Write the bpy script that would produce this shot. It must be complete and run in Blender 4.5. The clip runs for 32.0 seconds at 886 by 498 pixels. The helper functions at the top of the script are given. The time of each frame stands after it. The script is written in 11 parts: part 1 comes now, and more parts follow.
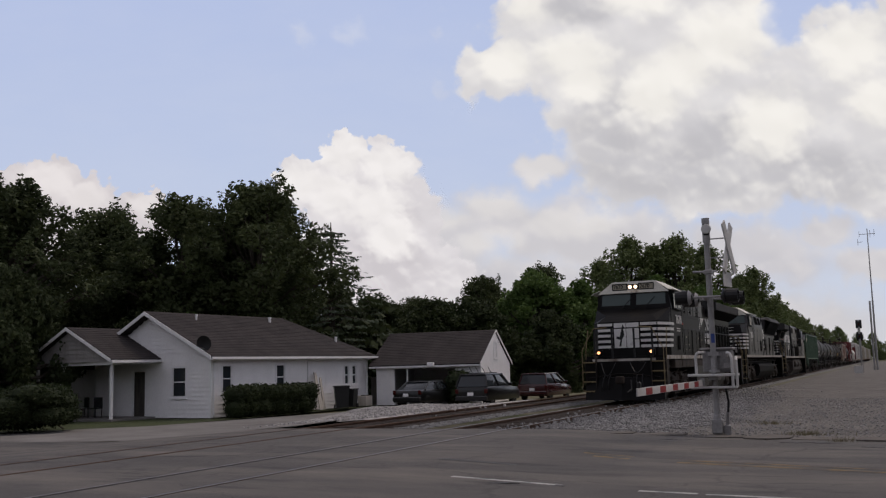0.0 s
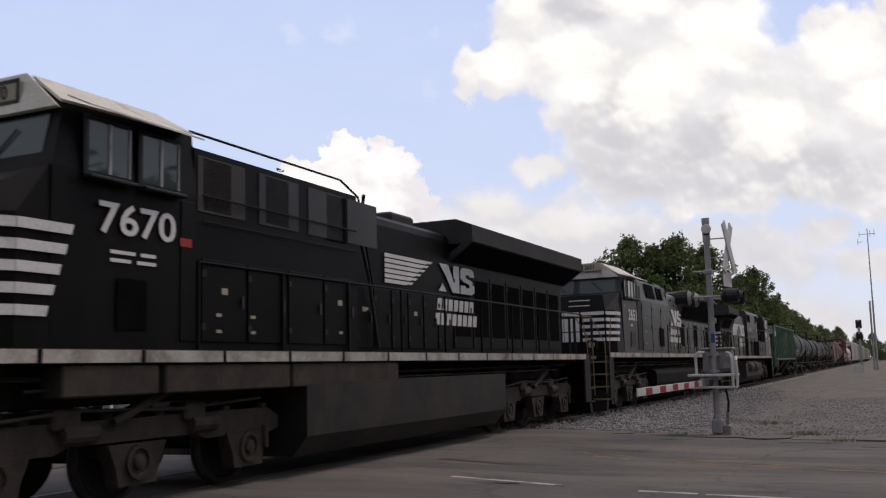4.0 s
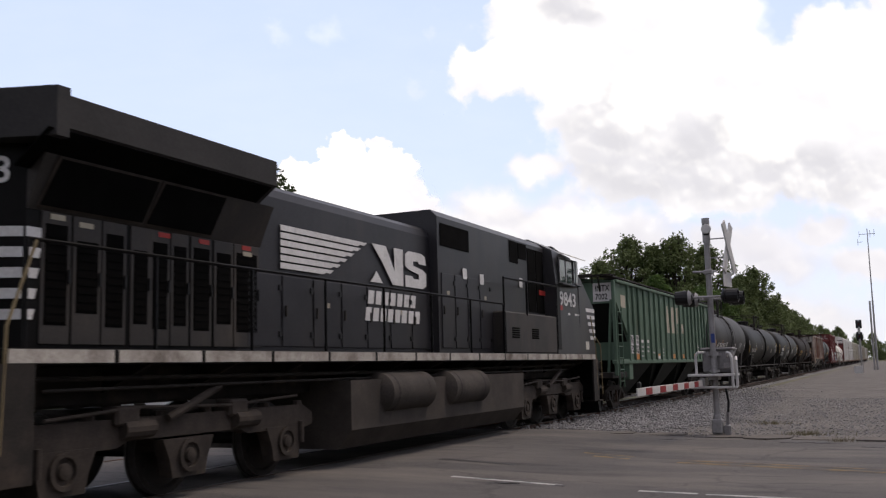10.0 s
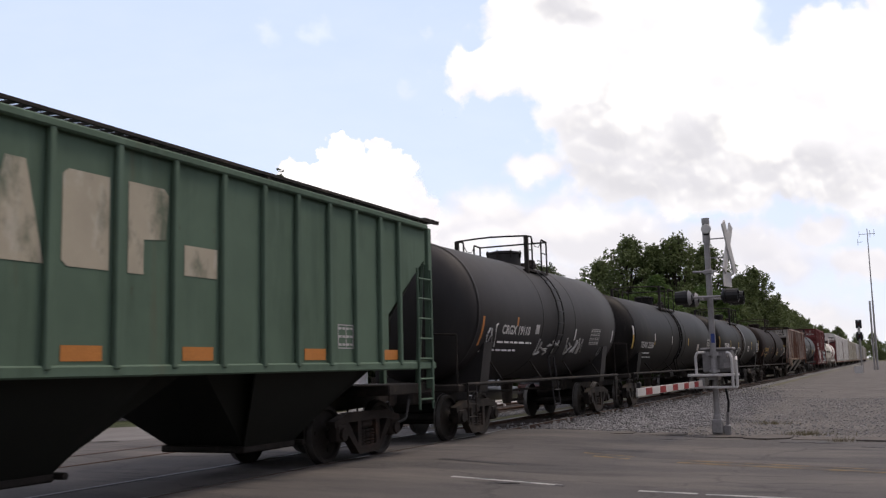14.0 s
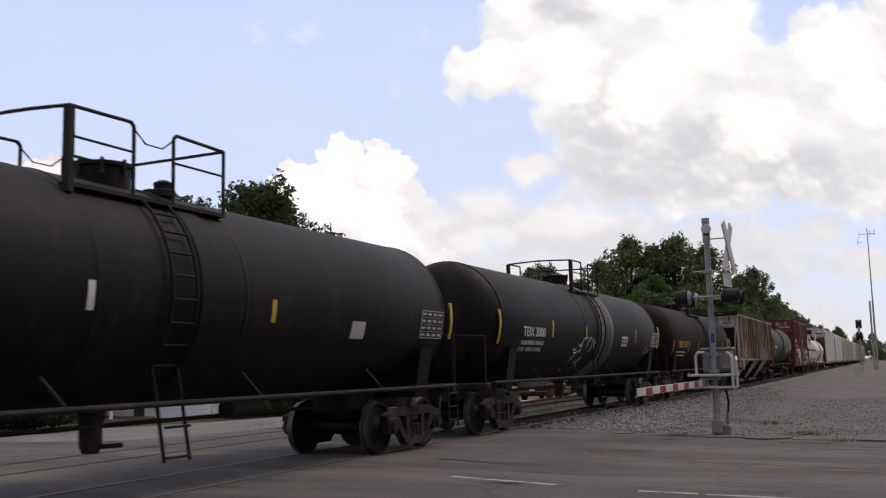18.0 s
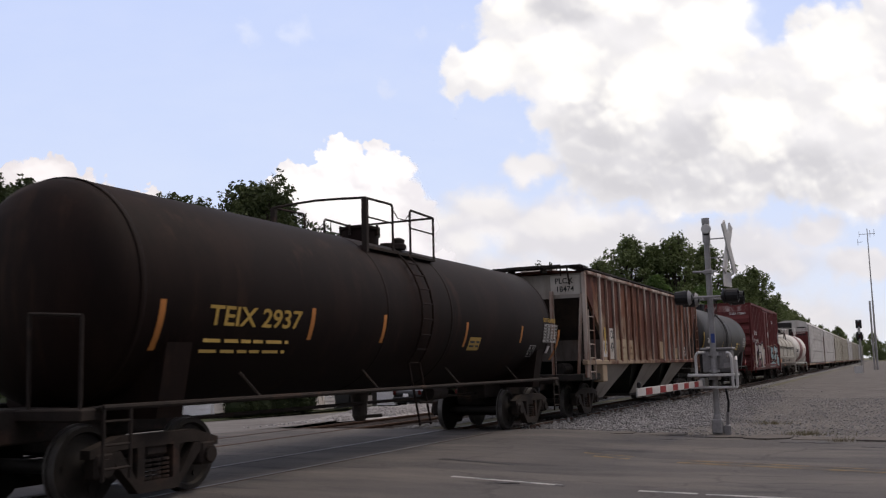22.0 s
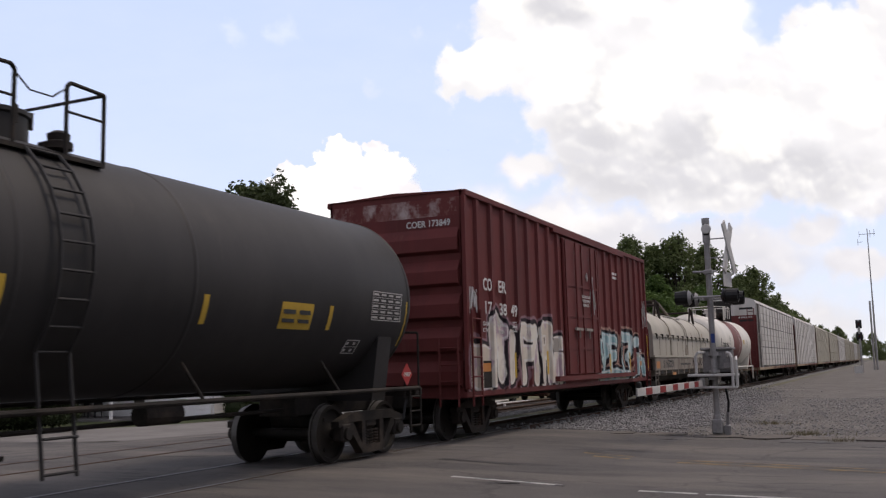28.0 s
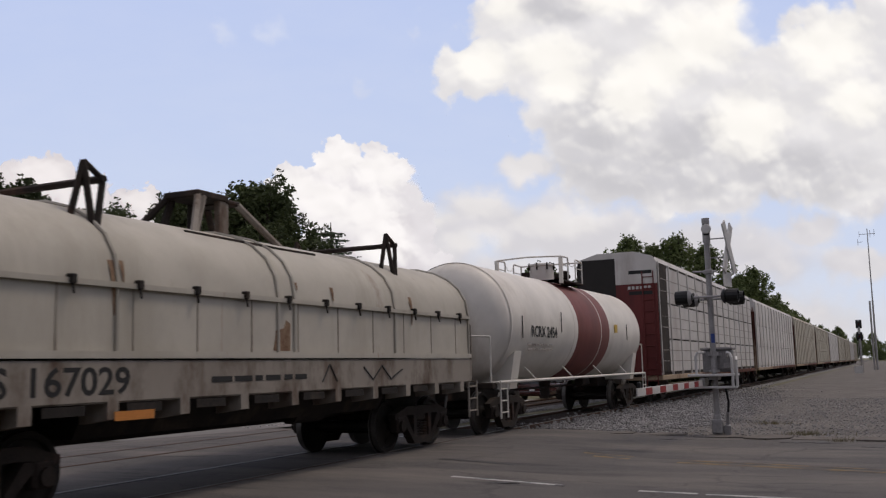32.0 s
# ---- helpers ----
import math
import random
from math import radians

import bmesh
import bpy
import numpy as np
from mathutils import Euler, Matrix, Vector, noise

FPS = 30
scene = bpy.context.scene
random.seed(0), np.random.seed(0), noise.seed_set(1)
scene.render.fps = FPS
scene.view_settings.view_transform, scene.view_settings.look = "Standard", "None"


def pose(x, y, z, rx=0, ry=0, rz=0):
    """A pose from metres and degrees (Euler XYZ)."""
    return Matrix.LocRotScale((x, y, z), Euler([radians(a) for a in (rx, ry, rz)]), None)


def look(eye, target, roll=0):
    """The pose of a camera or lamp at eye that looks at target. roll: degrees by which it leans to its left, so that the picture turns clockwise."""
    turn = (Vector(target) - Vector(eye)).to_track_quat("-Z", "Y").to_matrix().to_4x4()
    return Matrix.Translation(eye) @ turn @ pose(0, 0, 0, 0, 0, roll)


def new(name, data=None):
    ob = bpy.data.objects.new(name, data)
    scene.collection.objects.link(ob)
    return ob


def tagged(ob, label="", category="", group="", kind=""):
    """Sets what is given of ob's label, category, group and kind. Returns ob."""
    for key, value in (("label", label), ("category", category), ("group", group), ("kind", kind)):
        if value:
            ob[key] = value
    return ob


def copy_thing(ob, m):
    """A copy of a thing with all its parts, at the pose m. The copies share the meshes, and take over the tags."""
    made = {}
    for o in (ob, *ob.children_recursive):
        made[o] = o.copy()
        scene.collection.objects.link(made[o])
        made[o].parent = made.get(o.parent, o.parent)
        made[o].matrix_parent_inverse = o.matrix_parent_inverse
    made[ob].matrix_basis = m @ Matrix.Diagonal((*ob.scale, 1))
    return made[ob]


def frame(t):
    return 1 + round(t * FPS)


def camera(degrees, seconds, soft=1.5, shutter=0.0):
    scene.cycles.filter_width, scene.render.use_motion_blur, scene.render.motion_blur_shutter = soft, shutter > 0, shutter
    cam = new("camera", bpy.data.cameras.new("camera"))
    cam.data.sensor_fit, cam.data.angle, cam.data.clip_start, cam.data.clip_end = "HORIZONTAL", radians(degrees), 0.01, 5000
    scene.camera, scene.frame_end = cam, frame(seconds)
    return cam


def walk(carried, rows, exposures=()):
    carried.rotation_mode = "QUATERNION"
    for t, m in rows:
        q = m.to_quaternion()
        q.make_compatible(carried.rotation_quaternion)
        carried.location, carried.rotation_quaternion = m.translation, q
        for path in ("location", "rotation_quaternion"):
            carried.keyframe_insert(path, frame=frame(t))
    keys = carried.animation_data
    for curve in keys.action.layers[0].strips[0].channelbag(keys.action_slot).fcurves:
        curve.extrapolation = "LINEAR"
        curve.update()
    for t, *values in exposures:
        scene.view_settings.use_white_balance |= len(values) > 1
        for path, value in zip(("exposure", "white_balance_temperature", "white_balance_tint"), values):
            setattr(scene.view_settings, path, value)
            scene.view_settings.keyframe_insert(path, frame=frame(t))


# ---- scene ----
# Rails run along +y, rail tops at z = 0; the consist comes from +y towards -y.
EYE = Vector((8.947, 0.0, 1.444))
YAW, PITCH, ROLL = radians(24.825), radians(7.1965), -1.476
AHEAD = Vector((-math.sin(YAW) * math.cos(PITCH), math.cos(YAW) * math.cos(PITCH), math.sin(PITCH)))
VIEW = look(EYE, EYE + AHEAD, ROLL)
cam = camera(50.165, 32.0, soft=1.25, shutter=0.16)
walk(cam, [(0.0, VIEW), (32.0, VIEW)], [(t, e, 6500, 12) for t, e in ((0.0, -0.56), (0.5, -0.60), (2.0, -0.49), (3.0, -0.39), (4.0, -0.27), (7.0, -0.08), (10.0, 0.0), (14.5, 0.0), (17.0, -0.15), (20.0, -0.2), (25.0, -0.2), (28.0, -0.08), (29.0, 0.08), (30.0, 0.18), (30.4, 0.08), (31.0, -0.15), (32.0, -0.4))])

# ---- sky, sun ----
world = bpy.data.worlds.new("sky")
scene.world = world
world.use_nodes = True
wn, wl = world.node_tree.nodes, world.node_tree.links
sky = wn.new("ShaderNodeTexSky")
sky.sky_type = "NISHITA"
sky.sun_disc = False
sky.sun_elevation, sky.sun_rotation = radians(60), radians(41)
sky.air_density, sky.dust_density, sky.ozone_density = 1.0, 1.6, 1.5
wn["Background"].inputs["Strength"].default_value = 0.15
# broken sunlit cloud and haze over the whole dome
haze = wn.new("ShaderNodeMix")
haze.data_type = "RGBA"
haze.inputs[0].default_value = 0.40
haze.inputs[7].default_value = (8.3, 7.3, 6.9, 1)
wl.new(sky.outputs[0], haze.inputs[6])
wl.new(haze.outputs[2], wn["Background"].inputs["Color"])
sun_data = bpy.data.lights.new("sun", "SUN")
sun_data.energy, sun_data.angle, sun_data.color = 1.45, radians(13), (1.0, 0.86, 0.70)
sun = new("sun", sun_data)
sun.matrix_world = look((42, 58, 110), (0, 10, 0))
# ---- materials ----
def shader(name):
    m = bpy.data.materials.new(name)
    m.use_nodes = True
    return m, m.node_tree.nodes, m.node_tree.links, m.node_tree.nodes["Principled BSDF"]


def grain(n, l, scale, detail=4.0, rough=0.6, stretch=(1, 1, 1), space="Object"):
    tc = n.new("ShaderNodeTexCoord")
    mp = n.new("ShaderNodeMapping")
    mp.inputs["Scale"].default_value = stretch
    t = n.new("ShaderNodeTexNoise")
    t.inputs["Scale"].default_value, t.inputs["Detail"].default_value, t.inputs["Roughness"].default_value = scale, detail, rough
    l.new(tc.outputs[space], mp.inputs[0])
    l.new(mp.outputs[0], t.inputs["Vector"])
    return t.outputs["Fac"]


def ramp(n, l, src, lo, hi, a=0.35, b=0.65):
    r = n.new("ShaderNodeValToRGB")
    r.color_ramp.elements[0].position, r.color_ramp.elements[1].position = a, b
    r.color_ramp.elements[0].color, r.color_ramp.elements[1].color = (*lo, 1), (*hi, 1)
    l.new(src, r.inputs[0])
    return r.outputs[0]


def blend(n, l, fac, a, b, mode="MIX"):
    x = n.new("ShaderNodeMix")
    x.data_type, x.blend_type = "RGBA", mode
    for sock, v in ((x.inputs[0], fac), (x.inputs[6], a), (x.inputs[7], b)):
        if isinstance(v, (int, float)):
            sock.default_value = v
        elif isinstance(v, tuple):
            sock.default_value = (*v, 1)
        else:
            l.new(v, sock)
    return x.outputs[2]


def bumped(n, l, p, height, strength, dist=0.02):
    b = n.new("ShaderNodeBump")
    b.inputs["Strength"].default_value, b.inputs["Distance"].default_value = strength, dist
    l.new(height, b.inputs["Height"])
    l.new(b.outputs[0], p.inputs["Normal"])


def surface(name, lo, hi, rough=0.6, metal=0.0, scale=6.0, fine=60.0, bump=0.15, stretch=(1, 1, 1), dirt=None, dirt_at=(0.55, 0.7), dirt_scale=1.2, dirt_stretch=(1, 1, 1), dist=0.01, coat=0.0, spec=0.3):
    """Two-scale surface: broad tone from lo to hi, fine grain and relief, stains of the colour dirt."""
    m, n, l, p = shader(name)
    col = ramp(n, l, grain(n, l, scale, stretch=stretch), lo, hi)
    fine_n = grain(n, l, fine, 3.0)
    col = blend(n, l, 0.35, col, ramp(n, l, fine_n, tuple(c * 0.75 for c in lo), tuple(min(1, c * 1.15) for c in hi), 0.3, 0.7))
    if dirt:
        d = n.new("ShaderNodeMapRange")
        d.inputs[1].default_value, d.inputs[2].default_value = dirt_at
        l.new(grain(n, l, dirt_scale, 6.0, 0.65, dirt_stretch), d.inputs[0])
        col = blend(n, l, d.outputs[0], col, dirt)
    l.new(col, p.inputs["Base Color"])
    p.inputs["Roughness"].default_value, p.inputs["Metallic"].default_value, p.inputs["Coat Weight"].default_value = rough, metal, coat
    p.inputs["Specular IOR Level"].default_value = spec
    if bump:
        bumped(n, l, p, fine_n, bump, dist)
    return m


def plain(name, col, rough=0.5, metal=0.0):
    return surface(name, tuple(c * 0.88 for c in col), col, rough, metal, 3.0, 40.0, 0.05)


def glow(name, col, power):
    m, n, l, p = shader(name)
    p.inputs["Base Color"].default_value = (*col, 1)
    p.inputs["Emission Color"].default_value, p.inputs["Emission Strength"].default_value = (*col, 1), power
    return m


def glass(name, tint=(0.03, 0.035, 0.04), rough=0.05):
    m, n, l, p = shader(name)
    p.inputs["Base Color"].default_value = (*tint, 1)
    p.inputs["Roughness"].default_value, p.inputs["Specular IOR Level"].default_value = rough, 0.4
    return m


def asphalt_mat():
    m, n, l, p = shader("worn_asphalt")
    broad = ramp(n, l, grain(n, l, 0.35, 5.0), (0.040, 0.035, 0.034), (0.125, 0.108, 0.097), 0.35, 0.68)
    streak = ramp(n, l, grain(n, l, 0.8, 6.0, 0.7, (0.25, 1.6, 1)), (0.031, 0.028, 0.028), (0.082, 0.076, 0.073), 0.3, 0.75)
    col = blend(n, l, 0.5, broad, streak)
    v = n.new("ShaderNodeTexVoronoi")
    v.inputs["Scale"].default_value = 70
    tc = n.new("ShaderNodeTexCoord")
    l.new(tc.outputs["Object"], v.inputs["Vector"])
    col = blend(n, l, 0.3, col, ramp(n, l, v.outputs["Color"], (0.026, 0.024, 0.024), (0.129, 0.122, 0.119), 0.1, 0.9))
    patch = n.new("ShaderNodeMapRange")
    patch.inputs[1].default_value, patch.inputs[2].default_value = 0.6, 0.66
    l.new(grain(n, l, 0.9, 2.0, 0.5, (0.5, 2.2, 1)), patch.inputs[0])
    col = blend(n, l, patch.outputs[0], col, (0.039, 0.036, 0.036))
    # wandering cracks and pale dusty drifts
    tc2 = n.new("ShaderNodeTexCoord")
    wob = n.new("ShaderNodeTexNoise")
    wob.inputs["Scale"].default_value, wob.inputs["Detail"].default_value = 1.6, 4.0
    l.new(tc2.outputs["Object"], wob.inputs["Vector"])
    mv = n.new("ShaderNodeVectorMath")
    mv.operation = "MULTIPLY_ADD"
    mv.inputs[1].default_value = (1.1, 1.1, 0)
    l.new(wob.outputs["Color"], mv.inputs[0])
    l.new(tc2.outputs["Object"], mv.inputs[2])
    ck = n.new("ShaderNodeTexVoronoi")
    ck.feature = "DISTANCE_TO_EDGE"
    ck.inputs["Scale"].default_value = 0.27
    l.new(mv.outputs[0], ck.inputs["Vector"])
    line = n.new("ShaderNodeMapRange")
    line.inputs[1].default_value, line.inputs[2].default_value, line.inputs[3].default_value, line.inputs[4].default_value = 0.003, 0.01, 0.4, 0.0
    l.new(ck.outputs["Distance"], line.inputs[0])
    dust = n.new("ShaderNodeMapRange")
    dust.inputs[1].default_value, dust.inputs[2].default_value, dust.inputs[4].default_value = 0.47, 0.70, 0.7
    l.new(grain(n, l, 0.5, 6.0, 0.65, (0.35, 1.3, 1)), dust.inputs[0])
    col = blend(n, l, dust.outputs[0], col, (0.159, 0.138, 0.120))
    col = blend(n, l, line.outputs[0], col, (0.019, 0.017, 0.017))
    l.new(col, p.inputs["Base Color"])
    p.inputs["Roughness"].default_value = 0.9
    bumped(n, l, p, v.outputs["Distance"], 0.4, 0.01)
    return m


def stones_mat(name, lo, hi, scale=14.0):
    m, n, l, p = shader(name)
    v = n.new("ShaderNodeTexVoronoi")
    v.inputs["Scale"].default_value = scale
    tc = n.new("ShaderNodeTexCoord")
    l.new(tc.outputs["Object"], v.inputs["Vector"])
    bw = n.new("ShaderNodeSeparateColor")
    l.new(v.outputs["Color"], bw.inputs[0])
    col = ramp(n, l, bw.outputs[0], lo, hi, 0.05, 0.95)
    col = blend(n, l, 0.5, col, ramp(n, l, grain(n, l, 0.5, 5.0), tuple(c * 0.7 for c in lo), hi, 0.35, 0.65))
    l.new(col, p.inputs["Base Color"])
    p.inputs["Roughness"].default_value = 0.95
    bumped(n, l, p, v.outputs["Distance"], 0.9, 0.05)
    return m


def leaf_mat(name, lo, hi):
    m, n, l, p = shader(name)
    g = n.new("ShaderNodeNewGeometry")
    col = ramp(n, l, g.outputs["Random Per Island"], lo, hi, 0.0, 1.0)
    col = blend(n, l, 0.4, col, ramp(n, l, grain(n, l, 0.5, 2.0), lo, hi))
    l.new(col, p.inputs["Base Color"])
    p.inputs["Roughness"].default_value = 0.7
    p.inputs["Specular IOR Level"].default_value = 0.25
    tl = n.new("ShaderNodeBsdfTranslucent")
    l.new(col, tl.inputs[0])
    mix = n.new("ShaderNodeMixShader")
    mix.inputs[0].default_value = 0.3
    l.new(p.outputs[0], mix.inputs[1])
    l.new(tl.outputs[0], mix.inputs[2])
    l.new(mix.outputs[0], n["Material Output"].inputs[0])
    return m


ASPHALT = asphalt_mat()
GRAVEL = stones_mat("pale_gravel", (0.075, 0.068, 0.062), (0.185, 0.168, 0.152), 16)
BALLAST = stones_mat("ballast_stones", (0.05, 0.048, 0.048), (0.25, 0.242, 0.238), 12)
PALE_STONE = surface("pale_crushed_stone", (0.2, 0.19, 0.185), (0.46, 0.44, 0.425), 0.95, 0, 3.0, 30, 0.3)
STONE = surface("crushed_stone", (0.09, 0.088, 0.088), (0.32, 0.312, 0.31), 0.95, 0, 3.0, 30, 0.3)
EARTH = surface("dry_earth_and_grass", (0.06, 0.075, 0.03), (0.15, 0.13, 0.085), 0.95, 0, 0.4, 9, 0.5, dirt=(0.2, 0.18, 0.14), dirt_scale=0.15)
GRASS = surface("mown_grass", (0.026, 0.036, 0.014), (0.055, 0.066, 0.024), 0.9, 0, 1.4, 45, 0.6, dist=0.03)
APRON = surface("pale_drive", (0.12, 0.112, 0.107), (0.19, 0.18, 0.172), 0.95, 0, 0.7, 30, 0.3, dirt=(0.1, 0.095, 0.09), dirt_scale=0.5)
TIE = surface("creosoted_tie", (0.022, 0.016, 0.013), (0.06, 0.045, 0.036), 0.9, 0, 4, 50, 0.4, stretch=(0.3, 6, 1))
RAILHEAD = surface("polished_railhead", (0.11, 0.105, 0.102), (0.2, 0.19, 0.185), 0.5, 0.8, 8, 90, 0.02)
RUSTRAIL = surface("rusty_rail", (0.05, 0.03, 0.022), (0.11, 0.065, 0.045), 0.85, 0.1, 6, 60, 0.25)
WHITE_LINE = surface("worn_white_paint", (0.30, 0.30, 0.29), (0.44, 0.43, 0.42), 0.8, 0, 3, 50, 0.2, dirt=(0.12, 0.14, 0.14), dirt_at=(0.5, 0.62), dirt_scale=4)
YELLOW_LINE = surface("worn_yellow_paint", (0.175, 0.125, 0.062), (0.25, 0.172, 0.074), 0.9, 0, 5, 50, 0.2, dirt=(0.098, 0.085, 0.075), dirt_at=(0.42, 0.56), dirt_scale=2.2)
TAR = surface("tar_seal", (0.02, 0.019, 0.02), (0.045, 0.042, 0.043), 0.6, 0, 4, 60, 0.2)

# porch gable colour, greyer and darker than the house siding
PORCH_WOOD = surface("grey_porch_boards", (0.24, 0.225, 0.22), (0.34, 0.32, 0.31), 0.8, 0, 1.0, 25, 0.05, dirt=(0.18, 0.16, 0.15), dirt_at=(0.5, 0.75), dirt_stretch=(1, 1, 0.3))
SIDING = surface("white_vinyl_siding", (0.74, 0.72, 0.725), (0.83, 0.81, 0.815), 0.6, 0, 1.0, 25, 0.05, dirt=(0.62, 0.60, 0.58), dirt_at=(0.6, 0.8), dirt_stretch=(1, 1, 0.3))
TRIM = plain("white_trim", (0.8, 0.79, 0.8), 0.5)
SHINGLE = surface("grey_shingles", (0.022, 0.0188, 0.0192), (0.046, 0.039, 0.039), 0.95, 0, 1.2, 20, 0.5, stretch=(1, 1, 1))
DARKWOOD = surface("weathered_dark_wood", (0.035, 0.03, 0.028), (0.08, 0.07, 0.062), 0.85, 0, 5, 40, 0.3, stretch=(1, 1, 0.2))
PALEWOOD = surface("pale_old_board", (0.35, 0.32, 0.28), (0.5, 0.46, 0.42), 0.8, 0, 4, 40, 0.2, stretch=(1, 1, 0.2))
PANE = glass("window_glass")
# dark colour standing in for the shade inside house and car
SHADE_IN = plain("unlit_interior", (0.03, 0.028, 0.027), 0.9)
BLACK_PLASTIC = plain("black_plastic", (0.018, 0.018, 0.019), 0.45)
RUBBER = surface("tyre_rubber", (0.012, 0.012, 0.012), (0.025, 0.025, 0.025), 0.85, 0, 6, 60, 0.1)
GALV = surface("galvanised_steel", (0.24, 0.235, 0.235), (0.36, 0.35, 0.35), 0.55, 0.4, 5, 50, 0.08, dirt=(0.2, 0.18, 0.16), dirt_at=(0.6, 0.75), dirt_scale=3)
GATE_RED = plain("gate_red", (0.26, 0.02, 0.022), 0.5)
GATE_WHITE = plain("gate_white", (0.55, 0.54, 0.53), 0.5)
SIGNAL_BLACK = plain("signal_black", (0.012, 0.012, 0.013), 0.5)
LENS_RED = glow("lit_red_lens", (1.0, 0.25, 0.1), 0.6)
LENS_DARK = glass("dark_red_lens", (0.05, 0.008, 0.007))
LEAF_A = leaf_mat("maple_leaves", (0.034, 0.046, 0.018), (0.078, 0.098, 0.038))
LEAF_B = leaf_mat("oak_leaves", (0.030, 0.042, 0.018), (0.068, 0.086, 0.036))
LEAF_C = leaf_mat("bright_leaves", (0.055, 0.095, 0.026), (0.12, 0.18, 0.05))
LEAF_D = leaf_mat("spruce_needles", (0.034, 0.052, 0.034), (0.085, 0.11, 0.065))
# leaf colour lightened to carry the haze over the far trees
LEAF_F = leaf_mat("hazed_leaves", (0.066, 0.092, 0.034), (0.165, 0.200, 0.080))
LEAF_E = leaf_mat("hedge_leaves", (0.014, 0.022, 0.009), (0.04, 0.054, 0.02))
LEAF_G = leaf_mat("thicket_leaves", (0.020, 0.030, 0.011), (0.052, 0.068, 0.026))
BARK = surface("bark", (0.03, 0.025, 0.02), (0.075, 0.062, 0.05), 0.95, 0, 3, 25, 0.5, stretch=(1, 1, 0.25))
DEADBARK = surface("dead_bark", (0.12, 0.105, 0.09), (0.2, 0.18, 0.16), 0.95, 0, 3, 25, 0.3)

# rolling stock
LOCO = surface("black_loco_paint", (0.0036, 0.0034, 0.0036), (0.0066, 0.0062, 0.0064), 0.46, 0, 0.9, 30, 0.03, dirt=(0.0115, 0.0105, 0.0105), dirt_at=(0.5, 0.8), dirt_scale=0.7, dirt_stretch=(1, 1, 0.35), spec=0.09)
LOCO_FADED = surface("faded_black_paint", (0.0165, 0.0162, 0.0192), (0.030, 0.029, 0.033), 0.42, 0, 0.9, 30, 0.03, dirt=(0.040, 0.036, 0.0345), dirt_at=(0.48, 0.72), dirt_scale=0.9, dirt_stretch=(1, 1, 0.25), spec=0.26)
ROAD_DUST = surface("road_dust_on_steel", (0.028, 0.024, 0.021), (0.062, 0.052, 0.045), 0.85, 0, 1.5, 30, 0.1, dirt=(0.03, 0.025, 0.022), dirt_at=(0.5, 0.7), dirt_scale=1.2)
FUEL = surface("dusty_tank_paint", (0.011, 0.0102, 0.0102), (0.021, 0.0190, 0.0185), 0.5, 0, 1.2, 30, 0.05, dirt=(0.05, 0.04, 0.031), dirt_at=(0.5, 0.75), dirt_scale=0.9)
LOCO_DUSTY = surface("dusty_black_paint", (0.023, 0.0205, 0.0192), (0.040, 0.0355, 0.0325), 0.6, 0, 1.2, 30, 0.05, dirt=(0.070, 0.055, 0.044), dirt_at=(0.5, 0.75), dirt_scale=0.9, dirt_stretch=(1, 1, 0.4))
DULL = surface("oily_black_tank", (0.0055, 0.005, 0.0048), (0.011, 0.0098, 0.009), 0.75, 0, 1.0, 30, 0.08, dirt=(0.016, 0.013, 0.0115), dirt_at=(0.5, 0.75), dirt_scale=0.8, spec=0.08)
LOCO_ROOF = surface("sooty_roof", (0.016, 0.0155, 0.016), (0.034, 0.032, 0.032), 0.75, 0, 1.2, 30, 0.1)
GRILLE = surface("black_grille", (0.002, 0.002, 0.002), (0.0055, 0.0052, 0.005), 0.95, 0, 3, 90, 0.3, spec=0.04)
DECAL = surface("white_lettering", (0.55, 0.54, 0.53), (0.68, 0.67, 0.66), 0.6, 0, 2.5, 30, 0.0, dirt=(0.28, 0.26, 0.25), dirt_at=(0.6, 0.8), dirt_scale=3)
SILL = surface("dirty_white_sill", (0.30, 0.27, 0.235), (0.48, 0.45, 0.41), 0.7, 0, 2.0, 30, 0.0, dirt=(0.12, 0.095, 0.08), dirt_at=(0.46, 0.66), dirt_scale=1.3)
CREAM = surface("cream_cab_panel", (0.5, 0.48, 0.42), (0.62, 0.6, 0.54), 0.6, 0, 2, 30, 0.03, dirt=(0.25, 0.22, 0.19), dirt_scale=2)
RAIL_YELLOW = surface("handrail_yellow", (0.15, 0.115, 0.06), (0.22, 0.17, 0.09), 0.6, 0, 4, 40, 0.05)
TRUCK = surface("grimy_truck_steel", (0.010, 0.009, 0.008), (0.028, 0.023, 0.020), 0.8, 0.1, 3, 40, 0.25, dirt=(0.06, 0.045, 0.035), dirt_at=(0.52, 0.72), dirt_scale=1.6)
BROWN_TRUCK = surface("rusty_truck_steel", (0.012, 0.0092, 0.0078), (0.032, 0.0235, 0.019), 0.85, 0.1, 3, 40, 0.25, dirt=(0.07, 0.04, 0.028), dirt_at=(0.55, 0.72), dirt_scale=2)
LOCO_TRUCK = surface("dusty_truck_casting", (0.024, 0.019, 0.016), (0.058, 0.046, 0.038), 0.85, 0, 3, 40, 0.25, dirt=(0.020, 0.016, 0.014), dirt_at=(0.5, 0.7), dirt_scale=1.8)
WHEEL = surface("wheel_steel", (0.010, 0.0085, 0.0075), (0.024, 0.020, 0.017), 0.65, 0.2, 4, 40, 0.1)
TREAD = surface("worn_wheel_tread", (0.10, 0.095, 0.09), (0.17, 0.163, 0.157), 0.45, 0.5, 6, 60, 0.05)
